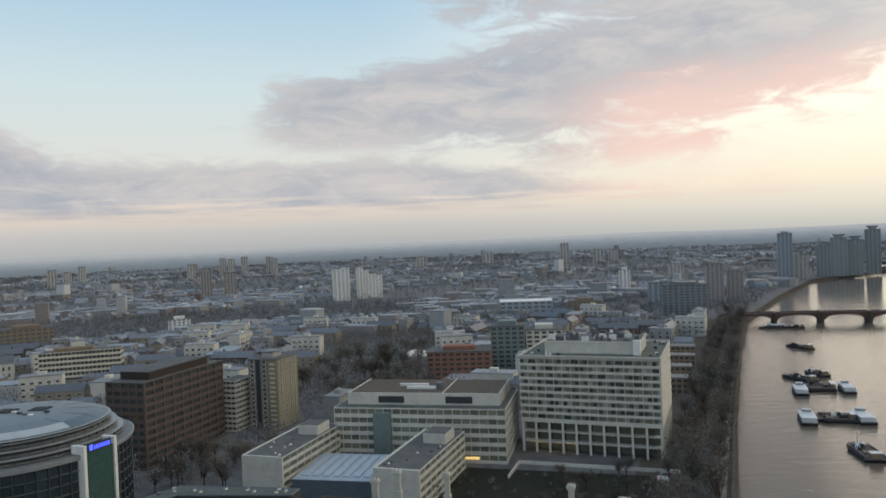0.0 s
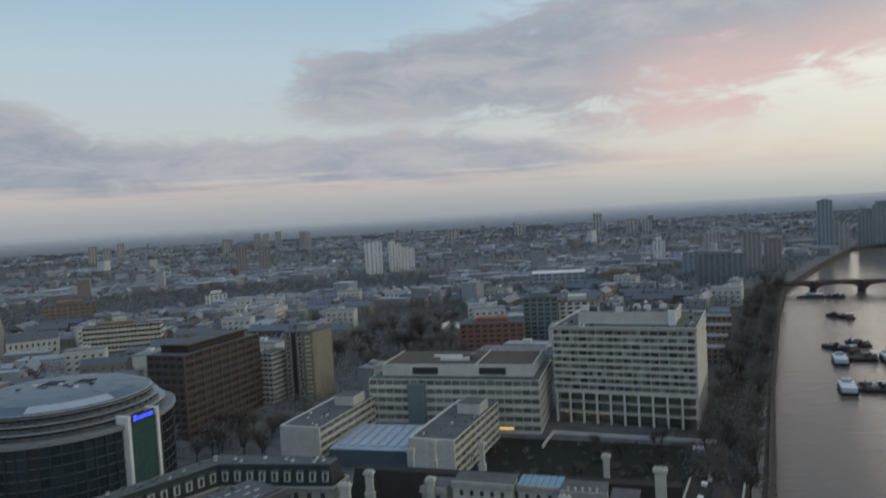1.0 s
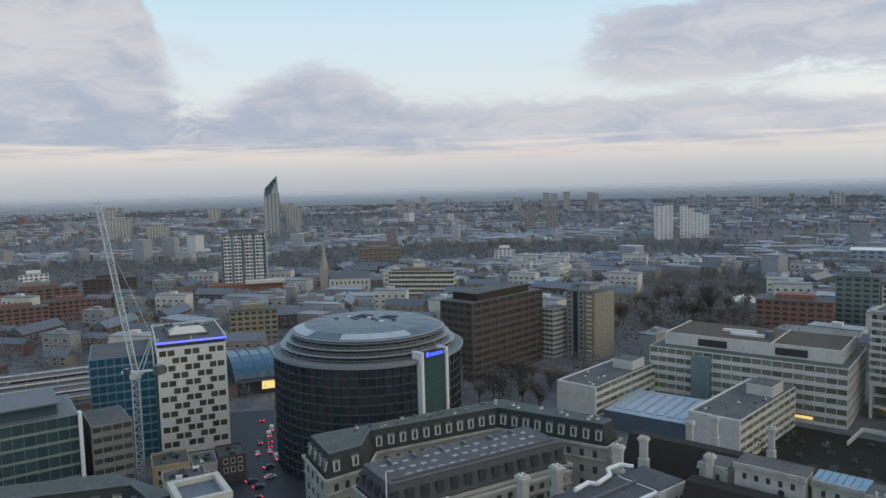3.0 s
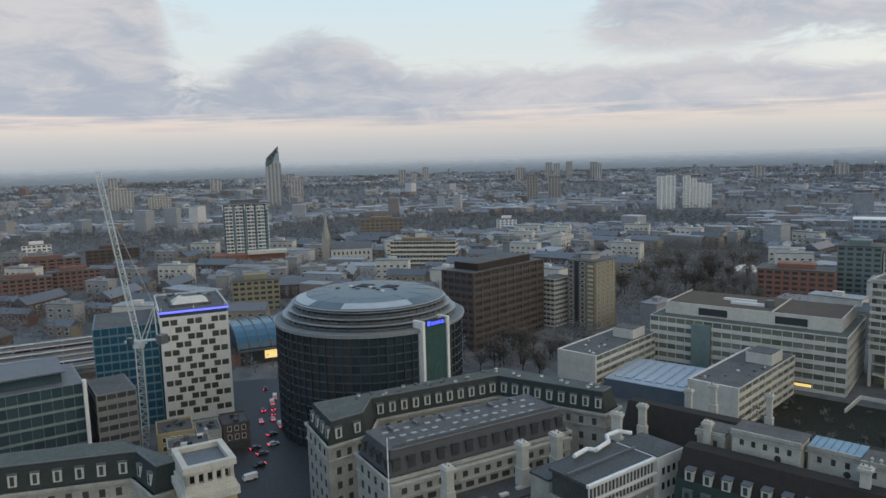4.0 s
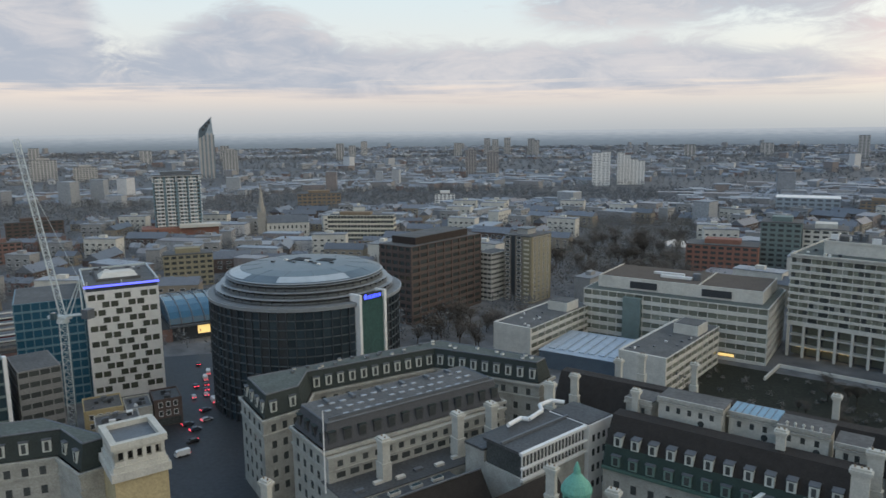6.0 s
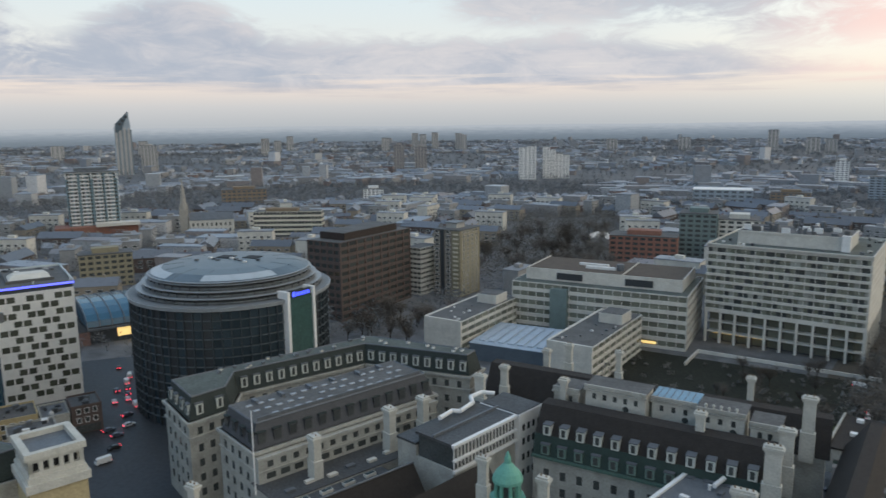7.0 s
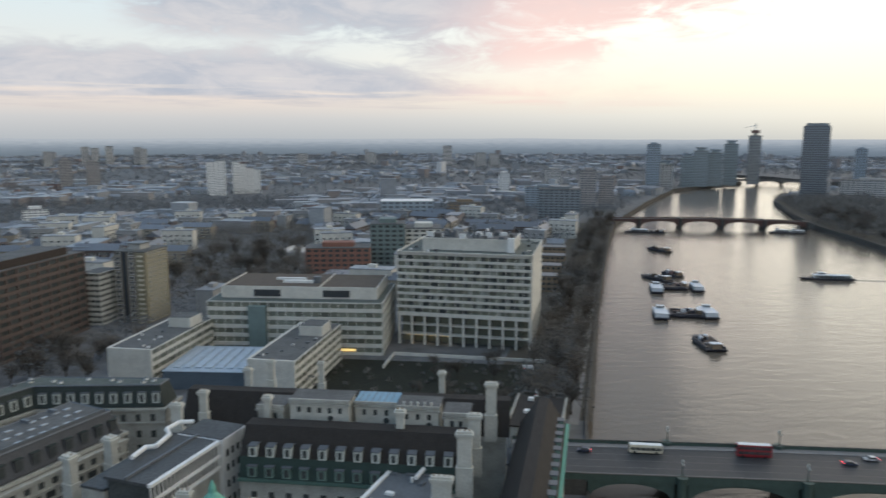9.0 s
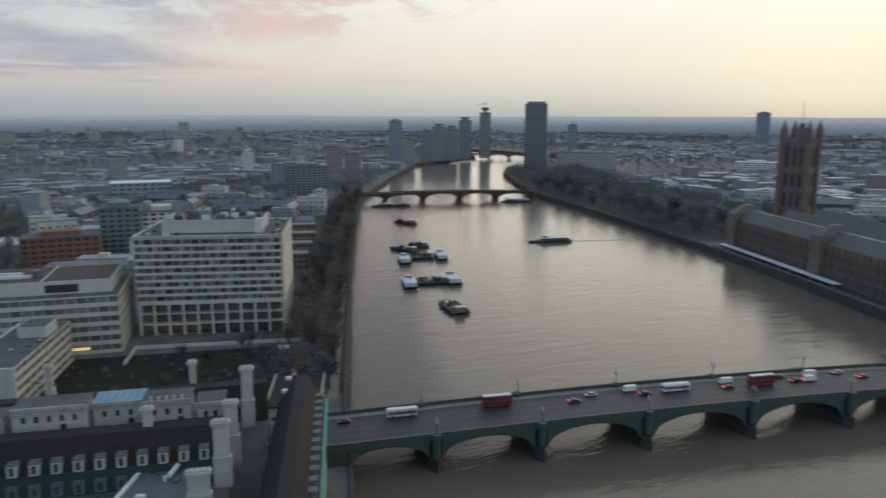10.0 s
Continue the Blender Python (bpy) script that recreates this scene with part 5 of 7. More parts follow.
        box(bm, -1.2, 1.2, y - .3 if y > 0 else y + .4, y + .6 if y > 0 else y + 1.3, -.8, 6.8)
    tm = meshed(bm, "pier_turret", BRIDGEGREEN)
    for s in piers:
        placed("pier", pm, b, pose(s, 0, 0))
        placed("pier_turret", tm, b, pose(s, 0, deck(s) - 6.3))
    boxpart("abutment", [(-22, 1.5, -hw - 1, hw + 1, -7, 4.9), (L - 1.5, L + 30, -hw - 1, hw + 1, -7, 4.9)], PIERSTONE, b)
    lamp0 = None
    for s in (30, 66, 105, 146, 187, 226):
        for y in (-hw - .2, hw + .2):
            if lamp0 is None:
                lamp = thing("street_lamp", "ornate three globe bridge lamp on the parapet", "street lamp", group="bridge lamps")
                bm = bmesh.new()
                rod(bm, (0, 0, 0), (0, 0, 4.6), .18, .08, 8)
                for x in (-.8, .8):
                    rod(bm, (0, 0, 3.4), (x, 0, 3.7), .06, .06, 6)
                part("column", bm, BRIDGEGREEN, lamp)
                for x, z in ((-.8, 3.7), (.8, 3.7), (0, 4.6)):
                    bm = bmesh.new()
                    loft(bm, [circle(x, 0, .2, n=8, z=z), circle(x, 0, .32, n=8, z=z + .5), circle(x, 0, .1, n=8, z=z + .85)])
                    part("lantern", bm, mat("lantern glass", (.5, .5, .45), .3) if x < 0 else bpy.data.materials["lantern glass"], lamp)
            else:
                lamp = copy_thing(lamp0, Matrix())
            lamp.matrix_basis = pose(BX, BY, 0, 0, 0, BT) @ pose(s, y, deck(s) + 1.35, 0, 0, 90)
            lamp0 = lamp0 or lamp
    return deck


DECK = road_bridge()


def bus(x, y, z, turn, body, label, decks=2):
    b = thing("bus", label, "bus", x, y, z, turn, "vehicles on the bridge")
    h = 4.3 if decks == 2 else 3.0
    bm = bmesh.new()
    box(bm, -5.4, 5.4, -1.25, 1.25, .35, h)
    bmesh.ops.bevel(bm, geom=bm.edges[:], offset=.18, segments=2, affect="EDGES")
    part("body", bm, body, b)
    boxpart("roof", (-5.1, 5.1, -1.05, 1.05, h - .05, h + .08), WHITE, b, "white roof")
    for z0 in ((1.3, 2.9) if decks == 2 else (1.3,)):
        for s in (-1, 1):
            for k in range(6):
                boxpart("window", (-4.9 + k * 1.65, -3.45 + k * 1.65, s * 1.27 - .03, s * 1.27 + .03, z0, z0 + .95), GLASS, b)
        for s in (-1, 1):
            boxpart("windscreen", (s * 5.41 - .03, s * 5.41 + .03, -1.0, 1.0, z0, z0 + .95), GLASS, b)
    for px in (-3.6, 3.4):
        for s in (-1, 1):
            bm = bmesh.new()
            rod(bm, (px, s * 1.0, .5), (px, s * 1.28, .5), .5, .5, 14)
            part("wheel", bm, BLACK, b)
    return b


def car_proto(i):
    b = thing("car", ("dark parked looking car on the road", "silver car on the road", "white van on the road", "black cab on the road")[i], "car", group="cars and vans on the roads")
    paint = mat(("dark car paint", "silver car paint", "white van paint", "black cab paint")[i], ((.05, .06, .09), (.45, .46, .47), (.72, .72, .70), (.02, .02, .022))[i], .3, .05, 1, spec=.5)
    van = i == 2
    prof = [(-2.5, .35), (2.5, .35), (2.55, 1.0), (2.2, 1.9), (1.6, 2.25), (-2.5, 2.25)] if van else [(-2.15, .3), (2.15, .3), (2.2, .75), (1.2, .92), (.55, 1.45), (-1.1, 1.48), (-1.8, .98), (-2.2, .9)]
    bm = bmesh.new()
    hw = .95 if van else .88
    loft(bm, [[(x, y * (1 if z < 1.1 else .86), z) for x, z in prof] for y in (-hw, hw)])
    part("body", bm, paint, b)
    bm = bmesh.new()
    if van:
        loft(bm, [[(1.55, y, 2.2), (1.65, y, 2.22), (2.28, y, 1.85), (2.42, y, 1.2), (2.3, y, 1.2)] for y in (-.7, .7)])
    else:
        loft(bm, [[(x, y, z) for x, z in ((1.22, .95), (.62, 1.42), (-1.05, 1.45), (-1.72, 1.0))] for y in (-hw - .01, hw + .01)])
    part("glazing", bm, GLASS, b)
    for px in (-1.35, 1.35):
        for s in (-1, 1):
            bm = bmesh.new()
            rod(bm, (px, s * (hw - .18), .33), (px, s * (hw + .02), .33), .33, .33, 12)
            part("wheel", bm, BLACK, b)
    xr = -2.52 if van else -2.2
    for y in (-.65, .65):
        boxpart("tail_light", (xr - .06, xr + .04, y - .22, y + .22, .68, .98), TAILLIGHT, b, "lit red tail light")
    return b


def traffic():
    bp = pose(BX, BY, 0, 0, 0, BT)
    for s, y, kind in ((22, 6.4, 0), (56, 6.0, 1), (125, 4, 2), (160, 2.2, 1)):
        p = bp @ Vector((s, y, DECK(s)))
        bus(p.x, p.y, p.z, BT, (CREAM, REDPAINT, WHITE)[kind], ("single deck cream bus with white roof", "red double deck bus on the bridge", "white coach on the bridge")[kind], 2 if kind == 1 else 1)
    protos = [car_proto(i) for i in range(4)]
    spots = []
    rng = random.Random(11)
    for s, y in ((84, 2.5), (92, 6.5), (108, 7.5), (112, 3.0), (148, 7), (146, 2), (172, 8), (176, 3), (182, 3), (186, 8), (199, 8.2), (206, 2.2), (2, 6), (-8, -3), (230, 5), (240, -2)):
        p = bp @ Vector((s, y, DECK(s)))
        spots.append((p.x, p.y, p.z, BT + (180 if y > 4 else 0)))
    for t, u, turn in ((-196, 236, 140), (-200, 241, 140), (-192, 240, 150), (-204, 246, 140), (-188, 231, 140), (-209, 252, 135), (-178, 214, 60), (-176, 205, 60), (-182, 208, 62), (-170, 196, 240), (-166, 186, 240), (-213, 259, 130), (-199, 232, 135), (-185, 222, 70), (-207, 243, 140), (-226, 268, 130)):
        spots.append((t, u, .09, turn))
    for k in range(9):
        spots.append((76 + k * 1.6 + rng.uniform(-.5, .5), 246 + k * 5.5, .06, 66))
    for k in range(8):
        spots.append((60 - k * 14, 222 + k * 4.6, .07, 164))
    spots.append((93, 318, .1, -16))
    for i, (x, y, z, turn) in enumerate(spots):
        k = 2 if i in (2, 4, len(spots) - 1) else (i * 7 + i // 3) % 4
        m = pose(x, y, z, 0, 0, turn)
        if i < 4:
            protos[i].matrix_basis = m
        else:
            copy_thing(protos[k], m)


traffic()

# ---- river craft and the far bridge ----


def far_bridge(name, label, x0, y0, x1, y1, spans, zdeck, rise, width, steel, pier_mat):
    L = math.hypot(x1 - x0, y1 - y0)
    turn = math.degrees(math.atan2(y1 - y0, x1 - x0))
    b = thing(name, label, "bridge", x0, y0, 0, turn, kind="structure")
    deck = lambda s: zdeck + rise * math.sin(math.pi * s / L)
    st = [L * i / 30 for i in range(31)]
    for nm, a, c, lo, hi, m in (("deck", -width / 2, width / 2, -1.0, .1, ASPHALT), ("parapet", -width / 2 - .4, -width / 2, -1.4, 1.3, steel), ("parapet", width / 2, width / 2 + .4, -1.4, 1.3, steel)):
        bm = bmesh.new()
        loft(bm, [[(s, a, deck(s) + lo), (s, c, deck(s) + lo), (s, c, deck(s) + hi), (s, a, deck(s) + hi)] for s in st])
        part(nm, bm, m, b)
    for i in range(spans):
        a, c = L * i / spans + 2.4, L * (i + 1) / spans - 2.4
        for y in (-width / 2 + .3, 0, width / 2 - .3):
            bm = bmesh.new()
            rings = []
            for k in range(15):
                u = k / 14 * 2 - 1
                s = a + (c - a) * k / 14
                zb = -2.2 + (deck(s) - 2.0 + 2.2) * math.sqrt(max(0, 1 - abs(u) ** 2.4))
                rings.append([(s, y - .4, zb), (s, y + .4, zb), (s, y + .4, max(zb + .4, deck(s) - 1)), (s, y - .4, max(zb + .4, deck(s) - 1))])
            loft(bm, rings)
            part("arch_rib", bm, steel, b)
    hw = width / 2
    for i in range(spans + 1):
        s = L * i / spans
        bm = bmesh.new()
        loft(bm, [[(s + q * x, y, z) for x, y in ((-2.4, -hw), (0, -hw - 3), (2.4, -hw), (2.4, hw), (0, hw + 3), (-2.4, hw))] for q, z in ((1.1, WATER_Z - 2), (1, -3), (.95, deck(s) - 1), (.95, deck(s) + 1.6))])
        part("pier", bm, pier_mat, b)
    return b


far_bridge("arch_bridge", "low dark red steel bridge of five arches", 347, 884, 590, 811, 5, 4.6, 2.2, 18, DARKREDSTEEL, PIERSTONE)
far_bridge("upper_bridge", "far grey steel bridge across the river", 1000, 1660, 1205, 1480, 5, 6.0, 1.5, 22, IRONROOF, PIERSTONE)


def hull(bm, l, w, h, z0=-.8, bow=.3):
    o = []
    for z, k in ((z0, .82), (h * .4, .97), (h, 1.0)):
        o.append([(-l / 2 * k, -w / 2 * k * .9, z), (l * (.5 - bow) * k, -w / 2 * k, z), (l * .44 * k, -w * .25 * k, z), (l / 2 * k, 0, z), (l * .44 * k, w * .25 * k, z), (l * (.5 - bow) * k, w / 2 * k, z), (-l / 2 * k, w / 2 * k * .9, z)])
    loft(bm, o)


HULLDARK = mat("dark hull paint", (.045, .045, .055), .5, .3, .5)
CABIN = mat("white boat cabin", (.66, .68, .70), .5, .1, .6)


def boat(x, y, turn, l, w, kind, label, name="river_boat"):
    b = thing(name, label, "boat", x, y, WATER_Z, turn, "boats moored on the river")
    bm = bmesh.new()
    hull(bm, l, w, 1.6)
    part("hull", bm, HULLDARK, b)
    if kind == "barge":
        boxpart("hold", (-l * .4, l * .28, -w * .36, w * .36, 1.5, 1.9), mat("rusty hold cover", (.10, .075, .06), .8) if "rusty hold cover" not in bpy.data.materials else bpy.data.materials["rusty hold cover"], b)
        boxpart("coaming", [(-l * .42, l * .3, -w * .42, -w * .36, 1.5, 2.4), (-l * .42, l * .3, w * .36, w * .42, 1.5, 2.4)], HULLDARK, b)
        boxpart("wheelhouse", (-l * .47, -l * .36, -w * .2, w * .2, 1.5, 4.4), TAN, b)
        boxpart("wheelhouse_roof", (-l * .48, -l * .35, -w * .23, w * .23, 4.4, 4.65), CABIN, b)
        rng = random.Random(int(x * 7 + y))
        for k in range(9):
            u, v, sz = rng.uniform(-l * .32, l * .22), rng.uniform(-w * .32, w * .22), rng.uniform(.9, 2.6)
            boxpart("deck_crate", (u, u + sz * 1.5, v, v + sz, 1.9, 1.9 + rng.uniform(.8, 2.4)), rng.choice((BROWND, LEAD, CABIN, HULLDARK, REDBRICK)), b)
        bm = bmesh.new()
        rod(bm, (l * .2, w * .1, 1.6), (l * .2, w * .1, 7.5), .16, .1, 6)
        rod(bm, (l * .2, w * .1, 3), (-l * .05, w * .1, 7), .1, .08, 5)
        part("derrick", bm, HULLDARK, b)
    else:
        boxpart("deck", (-l * .44, l * .3, -w * .44, w * .44, 1.6, 1.75), ROOF, b)
        boxpart("saloon", (-l * .40, l * .22, -w * .38, w * .38, 1.7, 3.9), GLASS, b, "long glazed saloon")
        boxpart("saloon_roof", (-l * .42, l * .25, -w * .42, w * .42, 3.9, 4.2), CABIN, b, "white saloon roof")
        for k in range(9):
            u = -l * .40 + k * l * .62 / 8
            boxpart("post", (u - .15, u + .15, -w * .4, w * .4, 1.7, 3.9), CABIN, b)
        boxpart("wheelhouse", (l * .05, l * .16, -w * .24, w * .24, 4.2, 6.2), CABIN, b)
        boxpart("wheelhouse_window", (l * .045, l * .165, -w * .25, w * .25, 5.0, 5.8), GLASS, b)
        boxpart("stern_rail", (-l * .44, -l * .43, -w * .4, w * .4, 1.7, 2.9), CABIN, b)
    return b


boat(208, 361, 80, 32, 13, "barge", "dark barge moored alone on the river")
boat(212, 427, 70, 28, 10, "trip", "white trip boat moored beside a pontoon")
boat(243, 424, 76, 29, 10, "trip", "white trip boat moored beside a pontoon")
boat(227, 426, 160, 24, 19, "barge", "broad dark pontoon between two trip boats", "pontoon")
boat(244, 500, 70, 27, 10, "trip", "grey and white trip boat moored to barges")
boat(276, 500, 74, 27, 9, "trip", "grey and white trip boat moored to barges")
boat(260, 508, 160, 24, 22, "barge", "broad dark barge moored between boats")
boat(264, 543, 110, 30, 13, "barge", "dark barge with a small wheelhouse")
boat(284, 556, 100, 24, 10, "barge", "dark lighter with stacked deck gear")
boat(333, 682, 110, 30, 11, "barge", "dark round ended barge on the river")
boat(372, 822, 160, 30, 9, "trip", "workboat moored before the far bridge")
boat(392, 812, 165, 22, 8, "barge", "dark lighter moored before the far bridge")
boat(541, 790, 160, 24, 8, "trip", "small boat by the far bridge pier")
boat(556, 782, 160, 22, 8, "trip", "small boat by the far bridge pier")
boat(400, 518, 162, 42, 8, "trip", "long white river cruiser under way")
bm = bmesh.new()
for y0, y1 in ((-1.6, -1.0), (1.0, 1.6)):
    loft(bm, [[(s, y0 * (1 + s * .02), .03), (s, y1 * (1 + s * .02), .03), (s, y1 * (1 + s * .02), .12), (s, y0 * (1 + s * .02), .12)] for s in (0, 20, 40, 60)])
tagged(part("wake", bm, mat("foam", (.45, .44, .40), .7), None), "two thin lines of pale foam behind the cruiser", "wake", kind="structure").matrix_basis = pose(421, 511, WATER_Z, 0, 0, -18)

# ---- the palace on the far bank ----


def palace():
    base = pose(399, 190, 0, 0, 0, 67.5)
    b = thing("palace", "long honey brown gothic palace with grey roofs", "palace")
    b.matrix_basis = base
    boxpart("river_range", (0, 235, -34, -12, 0, 25), GOTHIC, b, "long gothic river front")
    bm = bmesh.new()
    loft(bm, [[(x, -34, 25), (x, -25, 33), (x, -21, 33), (x, -12, 25)] for x in (0, 235)])
    part("roof", bm, IRONROOF, b)
    for k in range(2):
        boxpart("inner_range", (10, 225, -62 - k * 26, -48 - k * 26, 0, 25), GOTHIC, b)
        bm = bmesh.new()
        loft(bm, [[(x, -62 - k * 26, 25), (x, -55 - k * 26, 33), (x, -48 - k * 26, 25)] for x in (10, 225)])
        part("roof", bm, IRONROOF, b)
    for x in (0, 60, 115, 175, 224):
        boxpart("cross_range", (x, x + 12, -88, -34, 0, 26), GOTHIC, b)
    bm = bmesh.new()
    box(bm, -.5, .5, 0, 1.4, 0, 22)
    loft(bm, [[(-.6, 0, 22), (.6, 0, 22), (.6, 1.4, 22), (-.6, 1.4, 22)], [(-.05, .6, 26), (.05, .6, 26), (.05, .8, 26), (-.05, .8, 26)]])
    bt = meshed(bm, "buttress", GOTHIC)
    pm = pane_mesh(2.4, 4.2, GLASS, GOTHIC)
    for k in range(40):
        placed("buttress", bt, b, face_pose(235, -12, 0, -12, 3 + k * 5.85, 0, 1.2))
        for z in (3, 9.5, 15.5):
            placed("window", pm, b, face_pose(235, -12, 0, -12, 6 + k * 5.85, z, .05))
    for x in (2, 116, 228):
        t = boxpart("corner_tower", (x - 5, x + 7, -36, -8, 0, 30), GOTHIC, b)
        bm = bmesh.new()
        loft(bm, [[(x - 5, -36, 30), (x + 7, -36, 30), (x + 7, -8, 30), (x - 5, -8, 30)], [(x - 1, -26, 37), (x + 3, -26, 37), (x + 3, -18, 37), (x - 1, -18, 37)]])
        part("tower_roof", bm, IRONROOF, t)
    t = thing("terrace", "stone river terrace with a long white awning", "terrace")
    t.matrix_basis = base
    boxpart("terrace_floor", (-4, 240, -12, 1, -6, .6), PIERSTONE, t)
    boxpart("river_wall", (-4, 240, 0, 1.2, -6, 1.7), GOTHIC, t)
    boxpart("awning", (88, 236, -9, -3, 3.0, 3.5), WHITE, t, "long pale awning")
    boxpart("awning_post", [(88 + k * 12, 88.3 + k * 12, -3.4, -3.1, .6, 3.0) for k in range(13)], WHITE, t)
    v = thing("great_tower", "massive square gothic tower with corner turrets", "tower", 632, 438, 0, 12)
    s = 11.5
    boxpart("shaft", (-s, s, -s, s, 0, 84), GOTHIC, v)
    for z in (20, 40, 58, 84):
        boxpart("string_course", (-s - .5, s + .5, -s - .5, s + .5, z, z + 1.4), GOTHIC, v)
    for z, hh in ((24, 13), (43, 12), (62, 18)):
        for k in range(3):
            for x0, y0, x1, y1 in ((-s, -s, s, -s), (-s, s, -s, -s), (s, -s, s, s)):
                placed("window", pane_mesh(3.2, hh, GLASS, GOTHIC), v, face_pose(x0, y0, x1, y1, 5 + k * 6.5, z))
    bm = bmesh.new()
    loft(bm, [circle(0, 0, 3.3, n=8, z=0), circle(0, 0, 3.3, n=8, z=90), circle(0, 0, 3.7, n=8, z=90.5), circle(0, 0, 3.2, n=8, z=97), circle(0, 0, 1.8, n=8, z=100), circle(0, 0, .15, n=8, z=105)])
    tm = meshed(bm, "turret", GOTHIC)
    for x in (-s, s):
        for y in (-s, s):
            placed("turret", tm, v, pose(x, y, 0))
    boxpart("parapet", [(-s + k * 3.2 - .1, -s + k * 3.2 + 1.7, y - .4, y + .4, 85.4, 88.4) for k in range(1, 7) for y in (-s, s)], GOTHIC, v)
    bm = bmesh.new()
    loft(bm, [circle(0, 0, 8, n=4, z=85), circle(0, 0, 3, n=4, z=98), circle(0, 0, 2.4, n=4, z=102)])
    rod(bm, (0, 0, 100), (0, 0, 122), .35, .15, 6)
    part("crown", bm, IRONROOF, v, "iron crown and flagstaff")


palace()

# ---- landmarks of the middle and far distance ----
KEEP = [(70, 395, 60), (-60, 350, 62), (0, 400, 60), (-156, 254, 52), (-235, 225, 48), (-165, 405, 46), (-112, 452, 26), (-220, 130, 60), (-90, 190, 75), (0, 180, 75), (30, 130, 60), (632, 438, 45)]


def slab_tower(name, label, x, y, turn, w, d, h, floors, bays, wall, category="tower block", share=.5, rib=None, plant=True, cap=ROOF):
    """A far tower: a core, sill bands or ribs, and a pane to each bay of the two faces in view."""
    b = thing(name, label, category, x, y, 0, turn)
    KEEP.append((x, y, max(w, d) * .8))
    boxpart("wall", (-w / 2, w / 2, -d / 2, d / 2, 0, h), wall, b)
    fh = h / floors
    for x0, y0, x1, y1, n in ((-w / 2, -d / 2, w / 2, -d / 2, bays), (-w / 2, d / 2, -w / 2, -d / 2, max(2, bays * 2 // 3)), (w / 2, -d / 2, w / 2, d / 2, max(2, bays * 2 // 3))):
        if (x > 0 and x1 == x0 and x0 > 0) or (x <= 0 and x1 == x0 and x0 < 0):
            continue
        ln = math.hypot(x1 - x0, y1 - y0)
        # Beyond 900 m the panes switch to the paler glass to imitate haze.
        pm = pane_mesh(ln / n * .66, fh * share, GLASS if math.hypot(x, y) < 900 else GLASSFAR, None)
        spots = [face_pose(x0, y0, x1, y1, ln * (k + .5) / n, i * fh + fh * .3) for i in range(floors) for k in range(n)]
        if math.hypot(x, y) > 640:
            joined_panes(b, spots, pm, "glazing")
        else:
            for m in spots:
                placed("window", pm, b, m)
        if rib:
            bm = bmesh.new()
            box(bm, -.5, .5, -.7, .1, 0, h + .4)
            rm = meshed(bm, "rib", rib)
            for k in range(n + 1):
                placed("rib", rm, b, face_pose(x0, y0, x1, y1, min(max(ln * k / n, .5), ln - .5), 0))
    boxpart("roof", (-w / 2 - .3, w / 2 + .3, -d / 2 - .3, d / 2 + .3, h, h + .6), cap, b)
    if plant:
        boxpart("plant_room", (-w * .25, w * .25, -d * .25, d * .25, h + .6, h + 4), wall, b)
    return b


